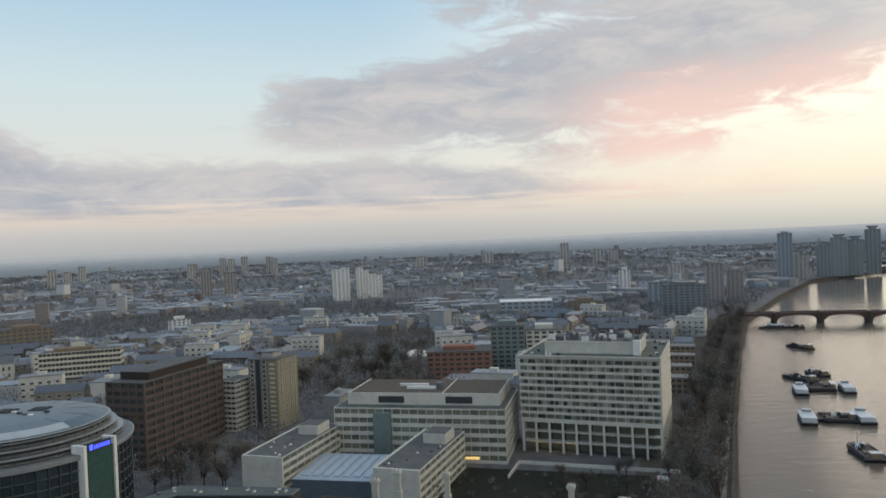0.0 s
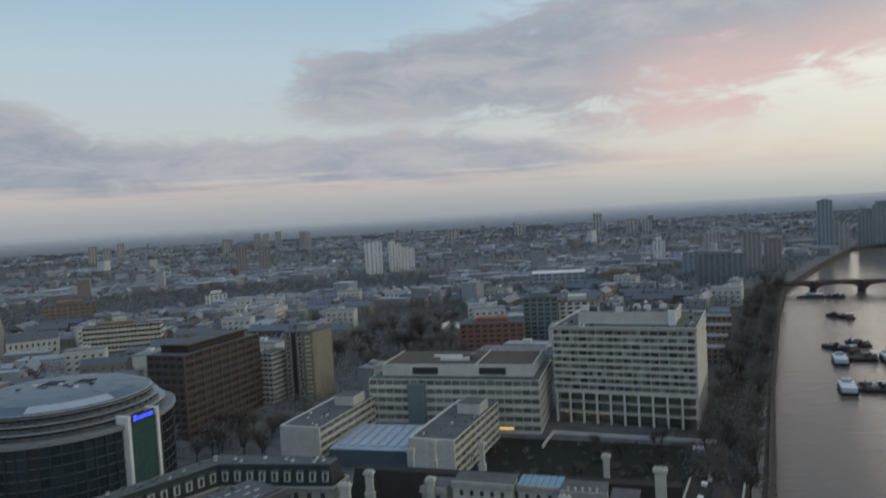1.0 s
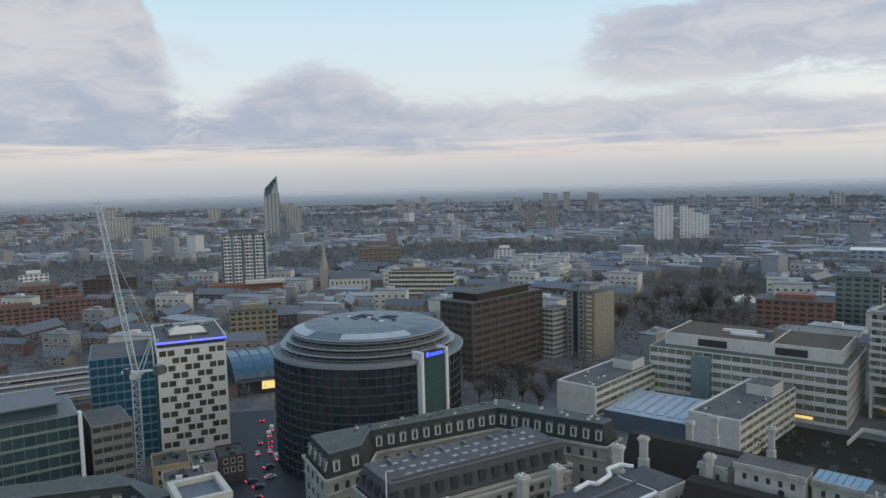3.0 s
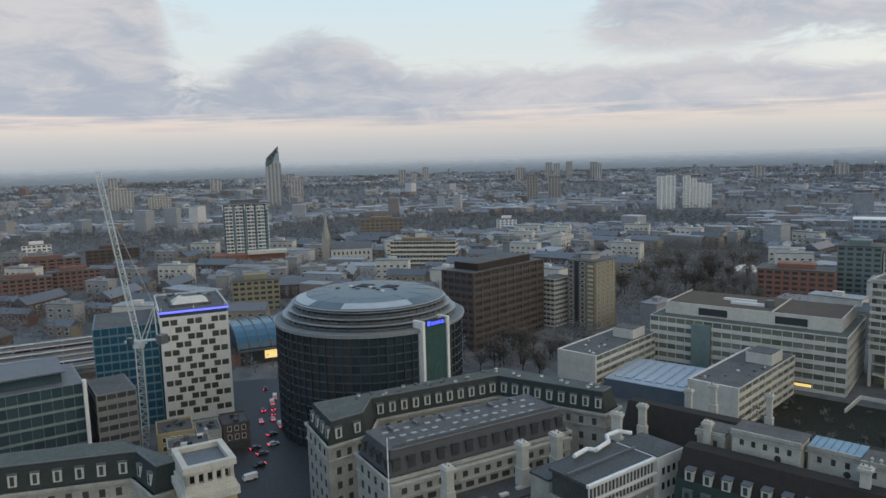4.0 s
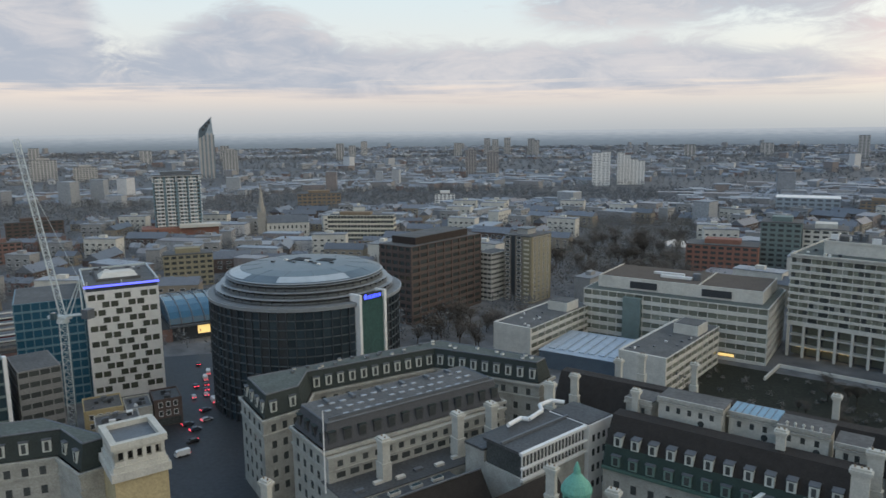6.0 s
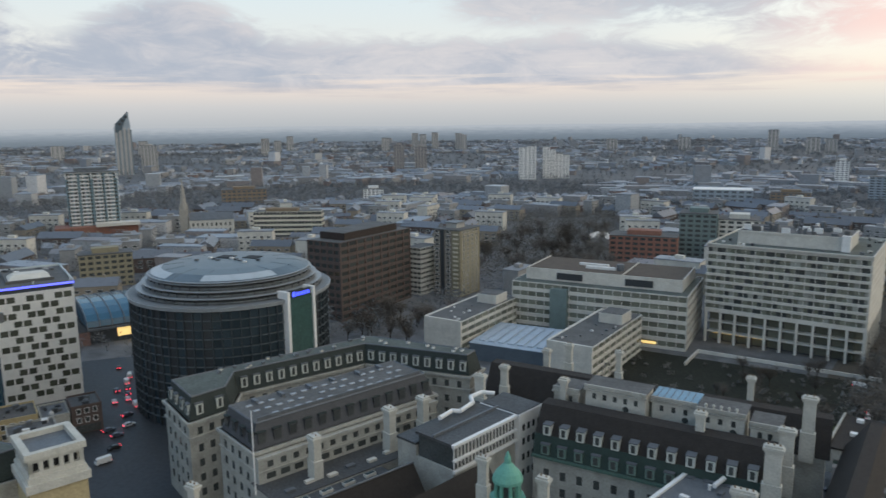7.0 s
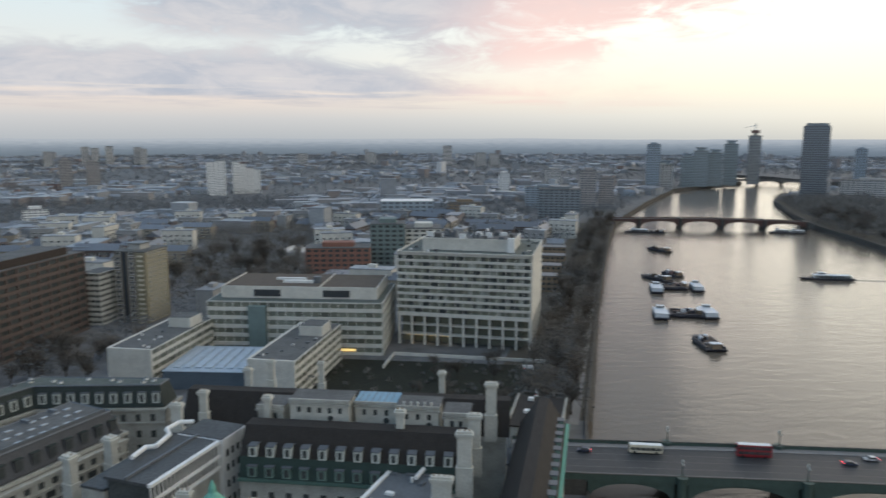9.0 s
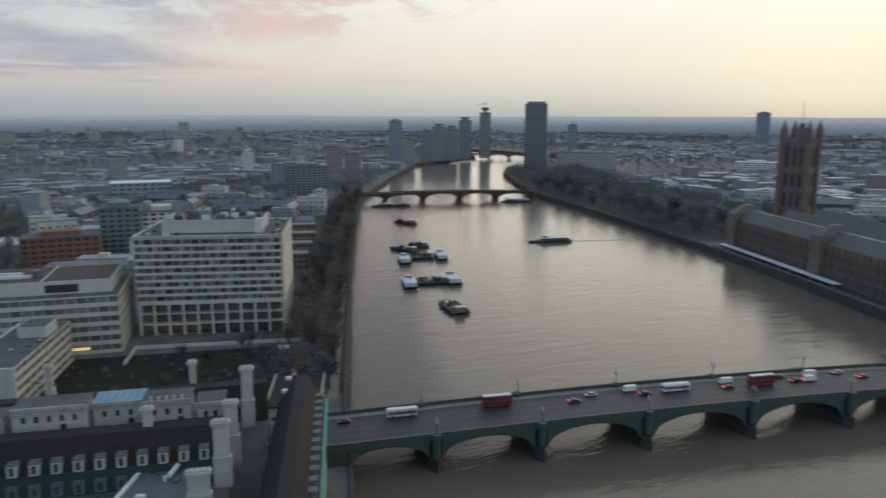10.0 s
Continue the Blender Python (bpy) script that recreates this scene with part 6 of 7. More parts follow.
def landmarks():
    WHT = mat("white rendered tower", (.78, .77, .74), .7, .06, .1, stain=.15)
    for x, y, w, h in ((-212, 1413, 17, 63), (-196, 1416, 15, 65), (-173, 1458, 13, 62), (-161, 1460, 11, 57), (-149, 1466, 14, 49), (-135.5, 1468, 13, 46)):
        slab_tower("white_tower", "plain white ribbed tower block", x, y, 7, w, 18, h, 20, 2, WHT, share=.3, rib=WHT, plant=False)
    # Buff, blue grey and dark glass tones are lifted to paint in haze.
    BR = mat("hazed buff flats", (.34, .31, .29), .85, .2, .1)
    PALE = mat("pale flats", (.48, .46, .43), .85, .12, .1)
    BLUEG = mat("hazed blue grey flats", (.30, .35, .39), .7, .15, .1)
    DK = mat("haze-paled dark glass tower", (.24, .275, .30), .3, .2, .05, metal=.5)
    slab_tower("buff_tower", "buff grey tower block among low houses", -517, 1560, 18, 24, 20, 64, 20, 4, BR)
    slab_tower("buff_tower", "buff grey tower block among low houses", -479, 1604, 17, 27, 20, 58, 18, 4, BR)
    slab_tower("pale_tower", "pale tower block beside the turbine tower", -1170, 1559, 37, 38, 24, 64, 20, 5, PALE)
    slab_tower("small_white_flats", "small white block of flats", -355, 954, 20, 28, 14, 21, 7, 5, WHT)
    slab_tower("pale_offices", "pale blocky office building", -1476, 1263, 49, 57, 30, 50, 12, 8, PALE)
    slab_tower("pale_offices", "pale blocky office building", -1367, 1281, 47, 51, 30, 34, 8, 8, PALE)
    slab_tower("white_low_block", "low white block with window bands", -830, 579, 55, 32, 16, 16, 4, 6, WHT)
    slab_tower("museum", "tan stone building with a long roof", -544, 930, 30, 62, 30, 20, 4, 9, TAN)
    slab_tower("red_brick_flats", "long red brick block with white windows", -585, 390, 56, 48, 14, 17, 5, 9, REDBRICK)
    slab_tower("red_brick_flats", "long red brick block with white windows", -573, 432, 54, 44, 14, 18, 5, 9, REDBRICK)
    slab_tower("red_brick_flats", "long red brick block with white windows", -681, 480, 55, 70, 14, 17, 5, 9, REDBRICK)
    slab_tower("brick_block", "dark brick block behind the station", -670, 556, 50, 54, 16, 19, 5, 8, BROWN)
    slab_tower("yellow_brick_house", "square yellow brick building with a flat roof", -357, 420, 41, 34, 18, 23, 6, 7, YELLOW)
    slab_tower("orange_block", "orange red brick block with a grey top floor", 9, 575, -6, 50, 24, 23, 6, 9, ORANGE, "hospital")
    slab_tower("grey_green_block", "grey green clad hospital block", 51, 603, -8, 28, 26, 38, 10, 5, GREYGREEN, "hospital")
    slab_tower("grey_block", "grey hospital block with dark windows", 82, 610, -8, 30, 30, 33, 9, 5, CONCRETE, "hospital")
    slab_tower("white_tower_far", "slim white tower in the distance", 335, 1340, -14, 20, 16, 42, 13, 3, WHT)
    slab_tower("pale_tower_far", "pale tower block in the distance", 508, 1575, -18, 30, 20, 38, 11, 4, PALE)
    slab_tower("white_shed", "long low building with a bright white roof", 118, 1061, -6, 76, 40, 17, 3, 8, BLUEG, "building", cap=WHT, plant=False)
    slab_tower("dark_glass_block", "dark glass office block near the river", 304, 915, -19, 54, 24, 42, 12, 8, DK, "office")
    slab_tower("tan_block", "tan stone block of offices", 190, 985, -11, 46, 20, 20, 5, 7, TAN, "office")
    slab_tower("river_tower", "grey brown tower block by the river", 394, 1050, -21, 24, 20, 60, 17, 4, BR)
    slab_tower("river_flats", "buff block of flats by the river", 436, 1082, -22, 24, 18, 46, 13, 4, BR)
    slab_tower("pale_flats_far", "pale block of flats far off", 537, 1674, -18, 32, 20, 34, 10, 4, PALE)
    slab_tower("river_offices", "wide grey office building by the river", 346, 1100, -18, 70, 22, 32, 9, 9, BLUEG, "office")
    slab_tower("upriver_tower", "tall grey tower up the river", 695, 1467, -25, 28, 22, 95, 26, 4, BLUEG)
    slab_tower("upriver_block", "wide grey block up the river", 714, 1478, -26, 56, 20, 50, 14, 7, PALE)
    for x, y, w, h, f in ((807, 1531, 27, 66, 18), (834, 1520, 32, 80, 22), (873, 1528, 30, 75, 20), (925, 1552, 30, 95, 26), (760, 1540, 34, 50, 14)):
        # The green grey glass colour is also paled for haze.
        b = slab_tower("stepped_flats", "green glass stepped riverside flats", x, y, -29, w, 24, h, f, 4, mat("hazed green grey glass", (.24, .29, .30), .3, .2, .1, spec=.6) if "hazed green grey glass" not in bpy.data.materials else bpy.data.materials["hazed green grey glass"], "flats")
        bm = bmesh.new()
        loft(bm, [[(-w * .3, -6, h + 4), (w * .3, -6, h + 4), (w * .3, 6, h + 4), (-w * .3, 6, h + 4)], [(-w * .42, -8, h + 8), (w * .42, -8, h + 8), (w * .42, 8, h + 8), (-w * .42, 8, h + 8)]])
        part("butterfly_roof", bm, BLUEG, b)
    b = slab_tower("unfinished_tower", "round concrete tower still being built, with a crane", 1000, 1578, -32, 28, 28, 114, 32, 4, mat("raw concrete", (.30, .30, .29), .9, .15, .1), plant=False)
    boxpart("core_head", (-5, 5, -5, 5, 114, 126), CONCRETE, b)
    boxpart("formwork", (-9, 9, -9, 9, 120, 127), REDBRICK, b)
    bm = bmesh.new()
    rod(bm, (0, 0, 126), (0, 0, 142), .8, .8, 4)
    rod(bm, (3, 0, 138), (-24, 0, 133), .5, .4, 4)
    part("roof_crane", bm, STEEL, b)
    b = slab_tower("curved_office_tower", "tall dark glass office tower on the far bank", 872, 1186, -36, 43, 26, 130, 32, 9, DK, "office tower", rib=mat("steel rib", (.13, .14, .15), .4, .1, .3))
    boxpart("crown", (-18, 18, -10, 10, 130.6, 135), DK, b)
    slab_tower("long_stone_office", "long pale stone office beside the tower", 975, 1150, -42, 120, 24, 34, 9, 14, PALE, "office")
    slab_tower("grey_tower_far", "grey tower beyond the river", 1197, 1472, -39, 24, 20, 84, 24, 4, BLUEG)
    slab_tower("white_hall", "long white roofed hall beyond the palace", 1264, 972, -52, 74, 30, 17, 4, 9, WHT, "building", cap=WHT)
    for x, y, w, h in ((-1340, 2458, 30, 62), (-1300, 2480, 26, 54), (-1360, 2700, 26, 66), (-862, 2809, 26, 74), (-826, 2800, 26, 70), (-785, 2833, 26, 76), (-692, 2856, 28, 72), (-668, 2840, 24, 66), (-960, 2730, 30, 58), (460, 2740, 34, 78), (560, 2610, 40, 54), (620, 2640, 34, 48), (-1750, 2300, 34, 58), (-1900, 2050, 40, 48), (-2260, 1900, 34, 60), (-90, 2900, 40, 46), (180, 2950, 44, 50)):
        slab_tower("far_tower", "pale tower block far off on the plain", x, y, math.degrees(-math.atan2(x, y)), w, 18, h, 16, 3, PALE, plant=False)
    slab_tower("far_grey_block", "grey block on the skyline", 2263, 1724, -53, 46, 30, 120, 30, 5, BLUEG)
    for x, y in ((150, 495), (166, 535), (184, 580), (200, 625), (130, 530), (148, 575)):
        slab_tower("ward_pavilion", "old pale hospital pavilion with grey roof", x, y, -18, 28, 13, 11, 3, 7, TAN, "hospital", plant=False, cap=LEAD)
    # tower with a glazed grid and red brick foot
    b = slab_tower("residential_tower", "white and blue glass apartment tower with red brick foot", -524, 606, 42, 46, 26, 66, 18, 8, mat("blue grey glazing", (.16, .24, .28), .35, .2, .2, spec=.5), "flats", .6, None, cap=DARKBAND)
    for k, u in enumerate((-20.5, -10.2, 1.4, 11.8)):
        for i in range(2, 18):
            boxpart("balcony", (u, u + 7.4, -14.6, -13.1, i * 3.67, i * 3.67 + 1.25), WHITE, b, "white balcony front")
        for v in (u, u + 3.5, u + 7.0):
            boxpart("pier", (v, v + .5, -13.9, -12.9, 7, 64), WHITE, b)
    for i in range(2, 18):
        for v in (-11, -4, 3):
            boxpart("side_balcony", (23, 24.2, v, v + 5, i * 3.67, i * 3.67 + 1.25), WHITE, b, "white balcony front")
    boxpart("crown_slab", (-25, 25, -15.5, 14, 66.7, 67.5), LEAD, b, "thin overhanging roof slab")
    boxpart("crown_room", (-15, 15, -7, 8, 67.5, 70.5), LEAD, b)
    boxpart("crown_frame", [(-23 + k * 7.4, -22 + k * 7.4, -13.6, -13, 60, 66.8) for k in range(7)] + [(-23.5, 23.5, -14, -13.2, 65.6, 67)], WHITE, b)
    boxpart("brick_foot", (-36, 38, -26, 4, 0, 14), ORANGE, b, "orange brick podium")
    boxpart("foot_roof", (0, 40, -30, -14, 14, 17), CONCRETE, b)
    # pale striped office
    b = banded("striped_office", "long cream office block with dark window stripes", -366, 640, 15.7, 68, 18, 25, 5, 3.4, mat("cream bands", (.66, .62, .50), .8, .1, .2), .42, 2, "f", .4)
    KEEP.append((-333, 655, 48))
    boxpart("plant_room", (12, 44, 4, 14, 25, 28), TAN, b)
    # church
    b = thing("church", "grey stone church with a tall slender spire", "church", -439, 632, 0, 30)
    KEEP.append((-420, 640, 40))
    CH = mat("grey church stone", (.36, .34, .30), .85, .2, .3)
    boxpart("tower", (-4, 4, -4, 4, 0, 27), CH, b)
    bm = bmesh.new()
    loft(bm, [circle(0, 0, 3.6, n=8, z=27), circle(0, 0, 2.6, n=8, z=36), circle(0, 0, .15, n=8, z=59)])
    part("spire", bm, CH, b, "slender stone spire")
    for x in (-3.5, 3.5):
        for y in (-3.5, 3.5):
            bm = bmesh.new()
            rod(bm, (x, y, 27), (x, y, 34), .7, .05, 6)
            part("pinnacle", bm, CH, b)
    boxpart("nave", (5, 48, -6, 12, 0, 16), CONCRETE, b)
    bm = bmesh.new()
    loft(bm, [[(x, -6.5, 16), (x, 3, 23), (x, 12.5, 16)] for x in (5, 48)])
    part("nave_roof", bm, LEAD, b)
    window_rows(b, 5, -6, 48, -6, (4, 10), 1.6, 3.2, 3, GLASS, None)
    # tower with three turbines in its slanted head
    b = thing("turbine_tower", "tall slanted tower with round turbine openings at its head", "tower block", -1153, 1446, 0, 39)
    KEEP.append((-1153, 1451, 40))
    SK = mat("silver blue cladding", (.34, .40, .45), .35, .15, .1)
    def prof(z):
        w = 18.5 - 2.5 * max(0, z - 60) / 90
        return [(-w, -13, z), (w, -13, z), (w, 13, z), (-w, 13, z)]
    bm = bmesh.new()
    top = [(-14, -11, 118), (15, -11, 147), (15, 11, 147), (-14, 11, 118)]
    loft(bm, [prof(0), prof(40), prof(80), prof(108), [(x, y, z) for x, y, z in top]])
    part("shaft", bm, SK, b)
    for k in range(3):
        bm = bmesh.new()
        rod(bm, (-5 + k * 7, -13.8, 117 + k * 8), (-5 + k * 7, -9, 117 + k * 8), 3.4, 3.4, 16)
        part("turbine_opening", bm, DARKBAND, b, "dark round turbine opening")
    for k in range(4):
        boxpart("pale_rib", (-15.5 + k * 9, -11.5 + k * 9, -13.4, -12.9, 0, 108), PALE, b)
        boxpart("dark_stripe", (-11.2 + k * 9, -7.5 + k * 9, -13.2, -12.8, 4, 104), DK, b)
    boxpart("head_panel", (-13, 14, -11.6, -11.0, 108, 118), DK, b)
    bm = bmesh.new()
    loft(bm, [[(x, y, z) for x, z in ((-15.6, 96), (-14.2, 117.5), (14.6, 146.4), (8, 126), (-1, 104))] for y in (-13.5, -12.5)])
    part("slanted_glazing", bm, mat("dark blue glazing", (.11, .145, .17), .25, .2, .1, bump=0), b, "dark glazed slanted head")
    # hospital outbuildings and station
    b = thing("steel_sheds", "small blue and white sheds behind the round hotel", "shed", -118, 312, 0, -30)
    boxpart("wall", (0, 22, 0, 12, 0, 5), BLUEGLASS, b)
    boxpart("roof", (-.5, 22.5, -.5, 12.5, 5, 5.6), LEAD, b)
    KEEP.append((-108, 314, 20))
    b = thing("white_tent", "long white fabric roofed hall by the trees", "building", -42, 655, 0, -20)
    boxpart("wall", (0, 36, 0, 24, 0, 7), PALE, b)
    for k in range(5):
        bm = bmesh.new()
        loft(bm, [[(x + k * 7.2, y, z) for x, z in ((0, 7), (3.6, 10), (7.2, 7))] for y in (0, 24)])
        part("roof_vault", bm, WHT, b, "white vault")
    KEEP.append((-25, 660, 30))


def station():
    b = thing("station_platforms", "railway station platforms with long grey canopies", "station", -330, 207, 0, 53.6)
    KEEP.extend([(-395, 190, 55), (-355, 250, 60), (-320, 300, 50)])
    DARKROOF = mat("sooty canopy roof", (.085, .088, .09), .6, .3, .1, stain=.5)
    boxpart("viaduct", (-130, 110, 0, 84, 0, 7), REDBRICK, b)
    boxpart("trackbed", (-130, 110, 0, 84, 7, 7.2), mat("dark ballast", (.06, .055, .05), .9, .4, .3), b)
    for k in range(6):
        y = 6 + k * 13
        boxpart("platform", (-125, 105, y, y + 4, 7.2, 8.2), PAVING, b)
        boxpart("canopy", (-120 + k * 9, 80, y - .5, y + 4.5, 11.6, 12), DARKROOF, b, "long grey canopy")
        boxpart("canopy_edge", (-120 + k * 9, 80, y - .9, y - .5, 11.4, 12.1), WHITE if k % 2 else CONCRETE, b, "white canopy edge")
        boxpart("canopy_post", [(-110 + j * 15, -109.6 + j * 15, y + 1.8, y + 2.2, 8.2, 11.6) for j in range(12)], STEEL, b)
    for yy, m0, lab in ((12.2, WHITE, "white and red train at a platform"), (25.4, REDPAINT, "red and white train at a platform"), (64, REDPAINT, "red train at the far platform")):
        t = thing("train", lab, "train", -330, 207, 7.2, 53.6, "trains in the station")
        for k in range(7):
            c = boxpart("carriage", (-80 + k * 20.6, -60.6 + k * 20.6, yy, yy + 2.8, .6, 3.9), m0 if k % 3 else (REDPAINT if m0 is WHITE else WHITE), t)
            boxpart("window_band", (-79.4 + k * 20.6, -61.2 + k * 20.6, yy - .04, yy + 2.84, 2.1, 3.0), GLASS, c)
            boxpart("carriage_roof", (-79.8 + k * 20.6, -60.8 + k * 20.6, yy + .3, yy + 2.5, 3.9, 4.1), LEAD, c)
    b = thing("train_shed", "curved blue glazed train shed beside the street", "station", -262, 300, 0, 50)
    KEEP.append((-245, 330, 40))
    boxpart("wall", (-6, 42, 0, 60, 0, 9), DARKBAND, b)
    bm = bmesh.new()
    loft(bm, [[(x, 30 + 30 * math.cos(math.pi * i / 10), 9 + 9 * math.sin(math.pi * i / 10)) for i in range(11)] for x in (-6, 42)])
    part("glazed_vault", bm, BLUEGLASS, b, "blue glazed vault")
    for k in range(9):
        bm = bmesh.new()
        pts = [(-6 + k * 6, 30 + 30.3 * math.cos(math.pi * i / 10), 9 + 9.3 * math.sin(math.pi * i / 10)) for i in range(11)]
        for p0, p1 in zip(pts, pts[1:]):
            rod(bm, p0, p1, .3, .3, 4)
        part("vault_rib", bm, LEAD, b)
    boxpart("lit_front", (8, 26, -.4, 0, 2.5, 7), WARMLIGHT, b, "warm lit shop front")
    boxpart("lit_canopy", (-6, 42, -1.5, .2, 7.2, 8.2), LEAD, b)


landmarks()
station()

# ---- trees ----


def tree_proto(seed, h, spread, n):
    rng = random.Random(seed)
    t = thing("bare_tree", "bare winter tree with dense brown twigs", "tree", group="bare trees")
    bm = bmesh.new()
    rod(bm, (0, 0, -.3), (0, 0, h * .38), h * .028, h * .018, 7)
    tips = []
    for k in range(8):
        a, r = rng.uniform(0, 6.28), rng.uniform(.35, .8) * spread
        z0 = h * rng.uniform(.26, .4)
        mid = Vector((math.cos(a) * r * .5, math.sin(a) * r * .5, h * rng.uniform(.5, .65)))
        tip = Vector((math.cos(a) * r, math.sin(a) * r, h * rng.uniform(.66, .96)))
        rod(bm, (0, 0, z0), mid, h * .014, h * .009, 5)
        rod(bm, mid, tip, h * .009, h * .003, 4)
        tips += [mid, tip, mid.lerp(tip, .5)]
    part("trunk", bm, BARK, t)
    bm = bmesh.new()
    for k in range(n):
        base = rng.choice(tips)
        p = base + Vector((rng.gauss(0, spread * .24), rng.gauss(0, spread * .24), rng.gauss(h * .02, h * .09)))
        d = Vector((p.x * .12 + rng.gauss(0, 1), p.y * .12 + rng.gauss(0, 1), rng.uniform(.1, 1.3))).normalized() * rng.uniform(.9, 2.2)
        s = d.orthogonal().normalized() * rng.uniform(.05, .14)
        q = [p - s, p + s, p + d + s * .3, p + d - s * .3]
        bm.faces.new([bm.verts.new(v) for v in q])
    part("crown", bm, TWIG, t)
    return t


TREES = [tree_proto(1, 15, 6.5, 900), tree_proto(2, 12, 5.5, 700), tree_proto(3, 18, 7.5, 1000)]
TREE_SPOTS = []


def plant(x, y, rng, low=.75, high=1.15):
    if in_river(x, y, 3) or any((x - a) ** 2 + (y - c) ** 2 < (r * .72) ** 2 for a, c, r in KEEP):
        return
    TREE_SPOTS.append((x, y, rng.uniform(0, 360), rng.uniform(low, high)))


def plant_all():
    rng = random.Random(21)
    for k in range(34):  # avenue on the hospital bank
        y = 262 + k * 18
        x = bank_x(LEFT_BANK, y)
        plant(x - 6 + rng.uniform(-1.5, 1.5), y, rng)
        plant(x - 17 + rng.uniform(-2, 2), y + 5, rng)
        if k % 2:
            plant(x - 27 + rng.uniform(-3, 3), y + 3, rng, .6, .9)
    for k in range(70):  # park behind the flats
        plant(rng.uniform(-115, -15), rng.uniform(470, 720), rng)
    for k in range(24):
        plant(rng.uniform(-150, -96), rng.uniform(330, 395), rng, .6, .9)
    for k in range(16):
        plant(rng.uniform(30, 85), rng.uniform(268, 330), rng, .35, .6)
    for k in range(60):  # gardens by the palace
        y = rng.uniform(420, 880)
        x = bank_x(RIGHT_BANK, y) + rng.uniform(6, 75)
        if math.hypot(x - 632, y - 438) > 45:
            plant(x, y, rng, .9, 1.3)
    for i, (x, y, a, s) in enumerate(TREE_SPOTS):
        m = pose(x, y, 0, 0, 0, a)
        p = TREES[i % 3]
        if i < 3:
            p.matrix_basis = m
            p.scale = (s, s, s)
        else:
            c = copy_thing(p, m)
            c.matrix_basis = m @ Matrix.Diagonal((s, s, s, 1))


plant_all()

# ---- houses, street by street, and the far town ----


def house_proto(i):
    rng = random.Random(50 + i)
    w, d, h = ((26, 9, 9), (34, 12, 13), (22, 11, 16), (40, 14, 11), (18, 10, 8), (30, 13, 19))[i]
    wall = (REDBRICK, YELLOWDULL, GREYBRICK, BROWN, YELLOWDULL, CONCRETE)[i]
    b = thing("town_house", ("red brick terrace with slate roof and chimneys", "stock brick block with slate roof", "grey brick flats with a flat roof", "brown brick warehouse with grey roof", "stock brick terrace with slate roof", "pale concrete flats with flat roof")[i], "house", group="houses of the town")
    boxpart("wall", (-w / 2, w / 2, -d / 2, d / 2, 0, h), wall, b)
    if i in (2, 5):
        boxpart("roof", (-w / 2 - .3, w / 2 + .3, -d / 2 - .3, d / 2 + .3, h, h + .7), LIGHTROOF, b)
        boxpart("stair_head", (-3, 3, -2, 2, h + .7, h + 3), wall, b)
    else:
        bm = bmesh.new()
        loft(bm, [[(x, -d / 2 - .4, h), (x, 0, h + d * .38), (x, d / 2 + .4, h)] for x in (-w / 2 - .2, w / 2 + .2)])
        part("roof", bm, SLATEROOF, b)
        for k in range(2):
            u = -w / 2 + w * (k + .5) / 2
            boxpart("chimney", (u - .7, u + .7, -.5, .5, h, h + d * .38 + 1.6), wall, b)
    n = max(3, int(w / 6))
    zs = [h * .3, h * .66] if h < 12 else [h * .2, h * .45, h * .7]
    joined_panes(b, [face_pose(-w / 2, -d / 2, w / 2, -d / 2, w * (k + .5) / n, z) for k in range(n) for z in zs], pane_mesh(w / n * .45, 1.7, GLASS, WHITE), "glazing")
    return b, w, d


# Brick and roof tones lifted, slate blued, to paint haze over the town.
YELLOWDULL = mat("sooty stock brick", (.30, .26, .205), .85, .25, .3)
GREYBRICK = mat("grey brick", (.31, .31, .305), .85, .2, .3)
LIGHTROOF = mat("pale flat roof", (.34, .355, .37), .7, .3, .1, stain=.4, per_object=.7)
SLATEROOF = mat("hazed damp slate roof", (.175, .19, .215), .42, .25, .3, spec=.5, per_object=.6)


def free(x, y, r):
    if in_river(x, y, 14 + r):
        return False
    if -10 < x < 150 and 225 < y < 470 or x * x + y * y < 290 ** 2:
        return False
    if -128 < x < -12 and 468 < y < 860:
        return False
    if x > 0 and bank_x(RIGHT_BANK, y) < x < bank_x(RIGHT_BANK, y) + 195 and y < 1060:
        return False
    if x > 0 and bank_x(LEFT_BANK, y) - 46 < x < bank_x(LEFT_BANK, y) and y < 900:
        return False
    return all((x - a) ** 2 + (y - c) ** 2 > (k + r) ** 2 for a, c, k in KEEP)


def near_town():
    rng = random.Random(77)
    protos = [house_proto(i) for i in range(6)]
    used, made = [], 0
    tries = 0
    while made < 270 and tries < 9000:
        tries += 1
        az, D = radians(rng.uniform(-60, 62)), math.sqrt(rng.uniform(300 ** 2, 950 ** 2))
        x, y = D * math.sin(az), D * math.cos(az)
        i = rng.randrange(6)
        b, w, d = protos[i]
        if not free(x, y, 12) or any((x - a) ** 2 + (y - c) ** 2 < (q + w * .46) ** 2 for a, c, q in used):
            continue
        used.append((x, y, w * .46))
        turn = -15 + 25 * noise.noise((x / 260, y / 260, 1.0)) * 2 + (90 if rng.random() < .3 else 0) + (math.degrees(-az) * .6)
        m = pose(x, y, 0, 0, 0, turn)
        if made < 6:
            protos[made][0].matrix_basis = m
        else:
            copy_thing(b, m)
        made += 1
    return used


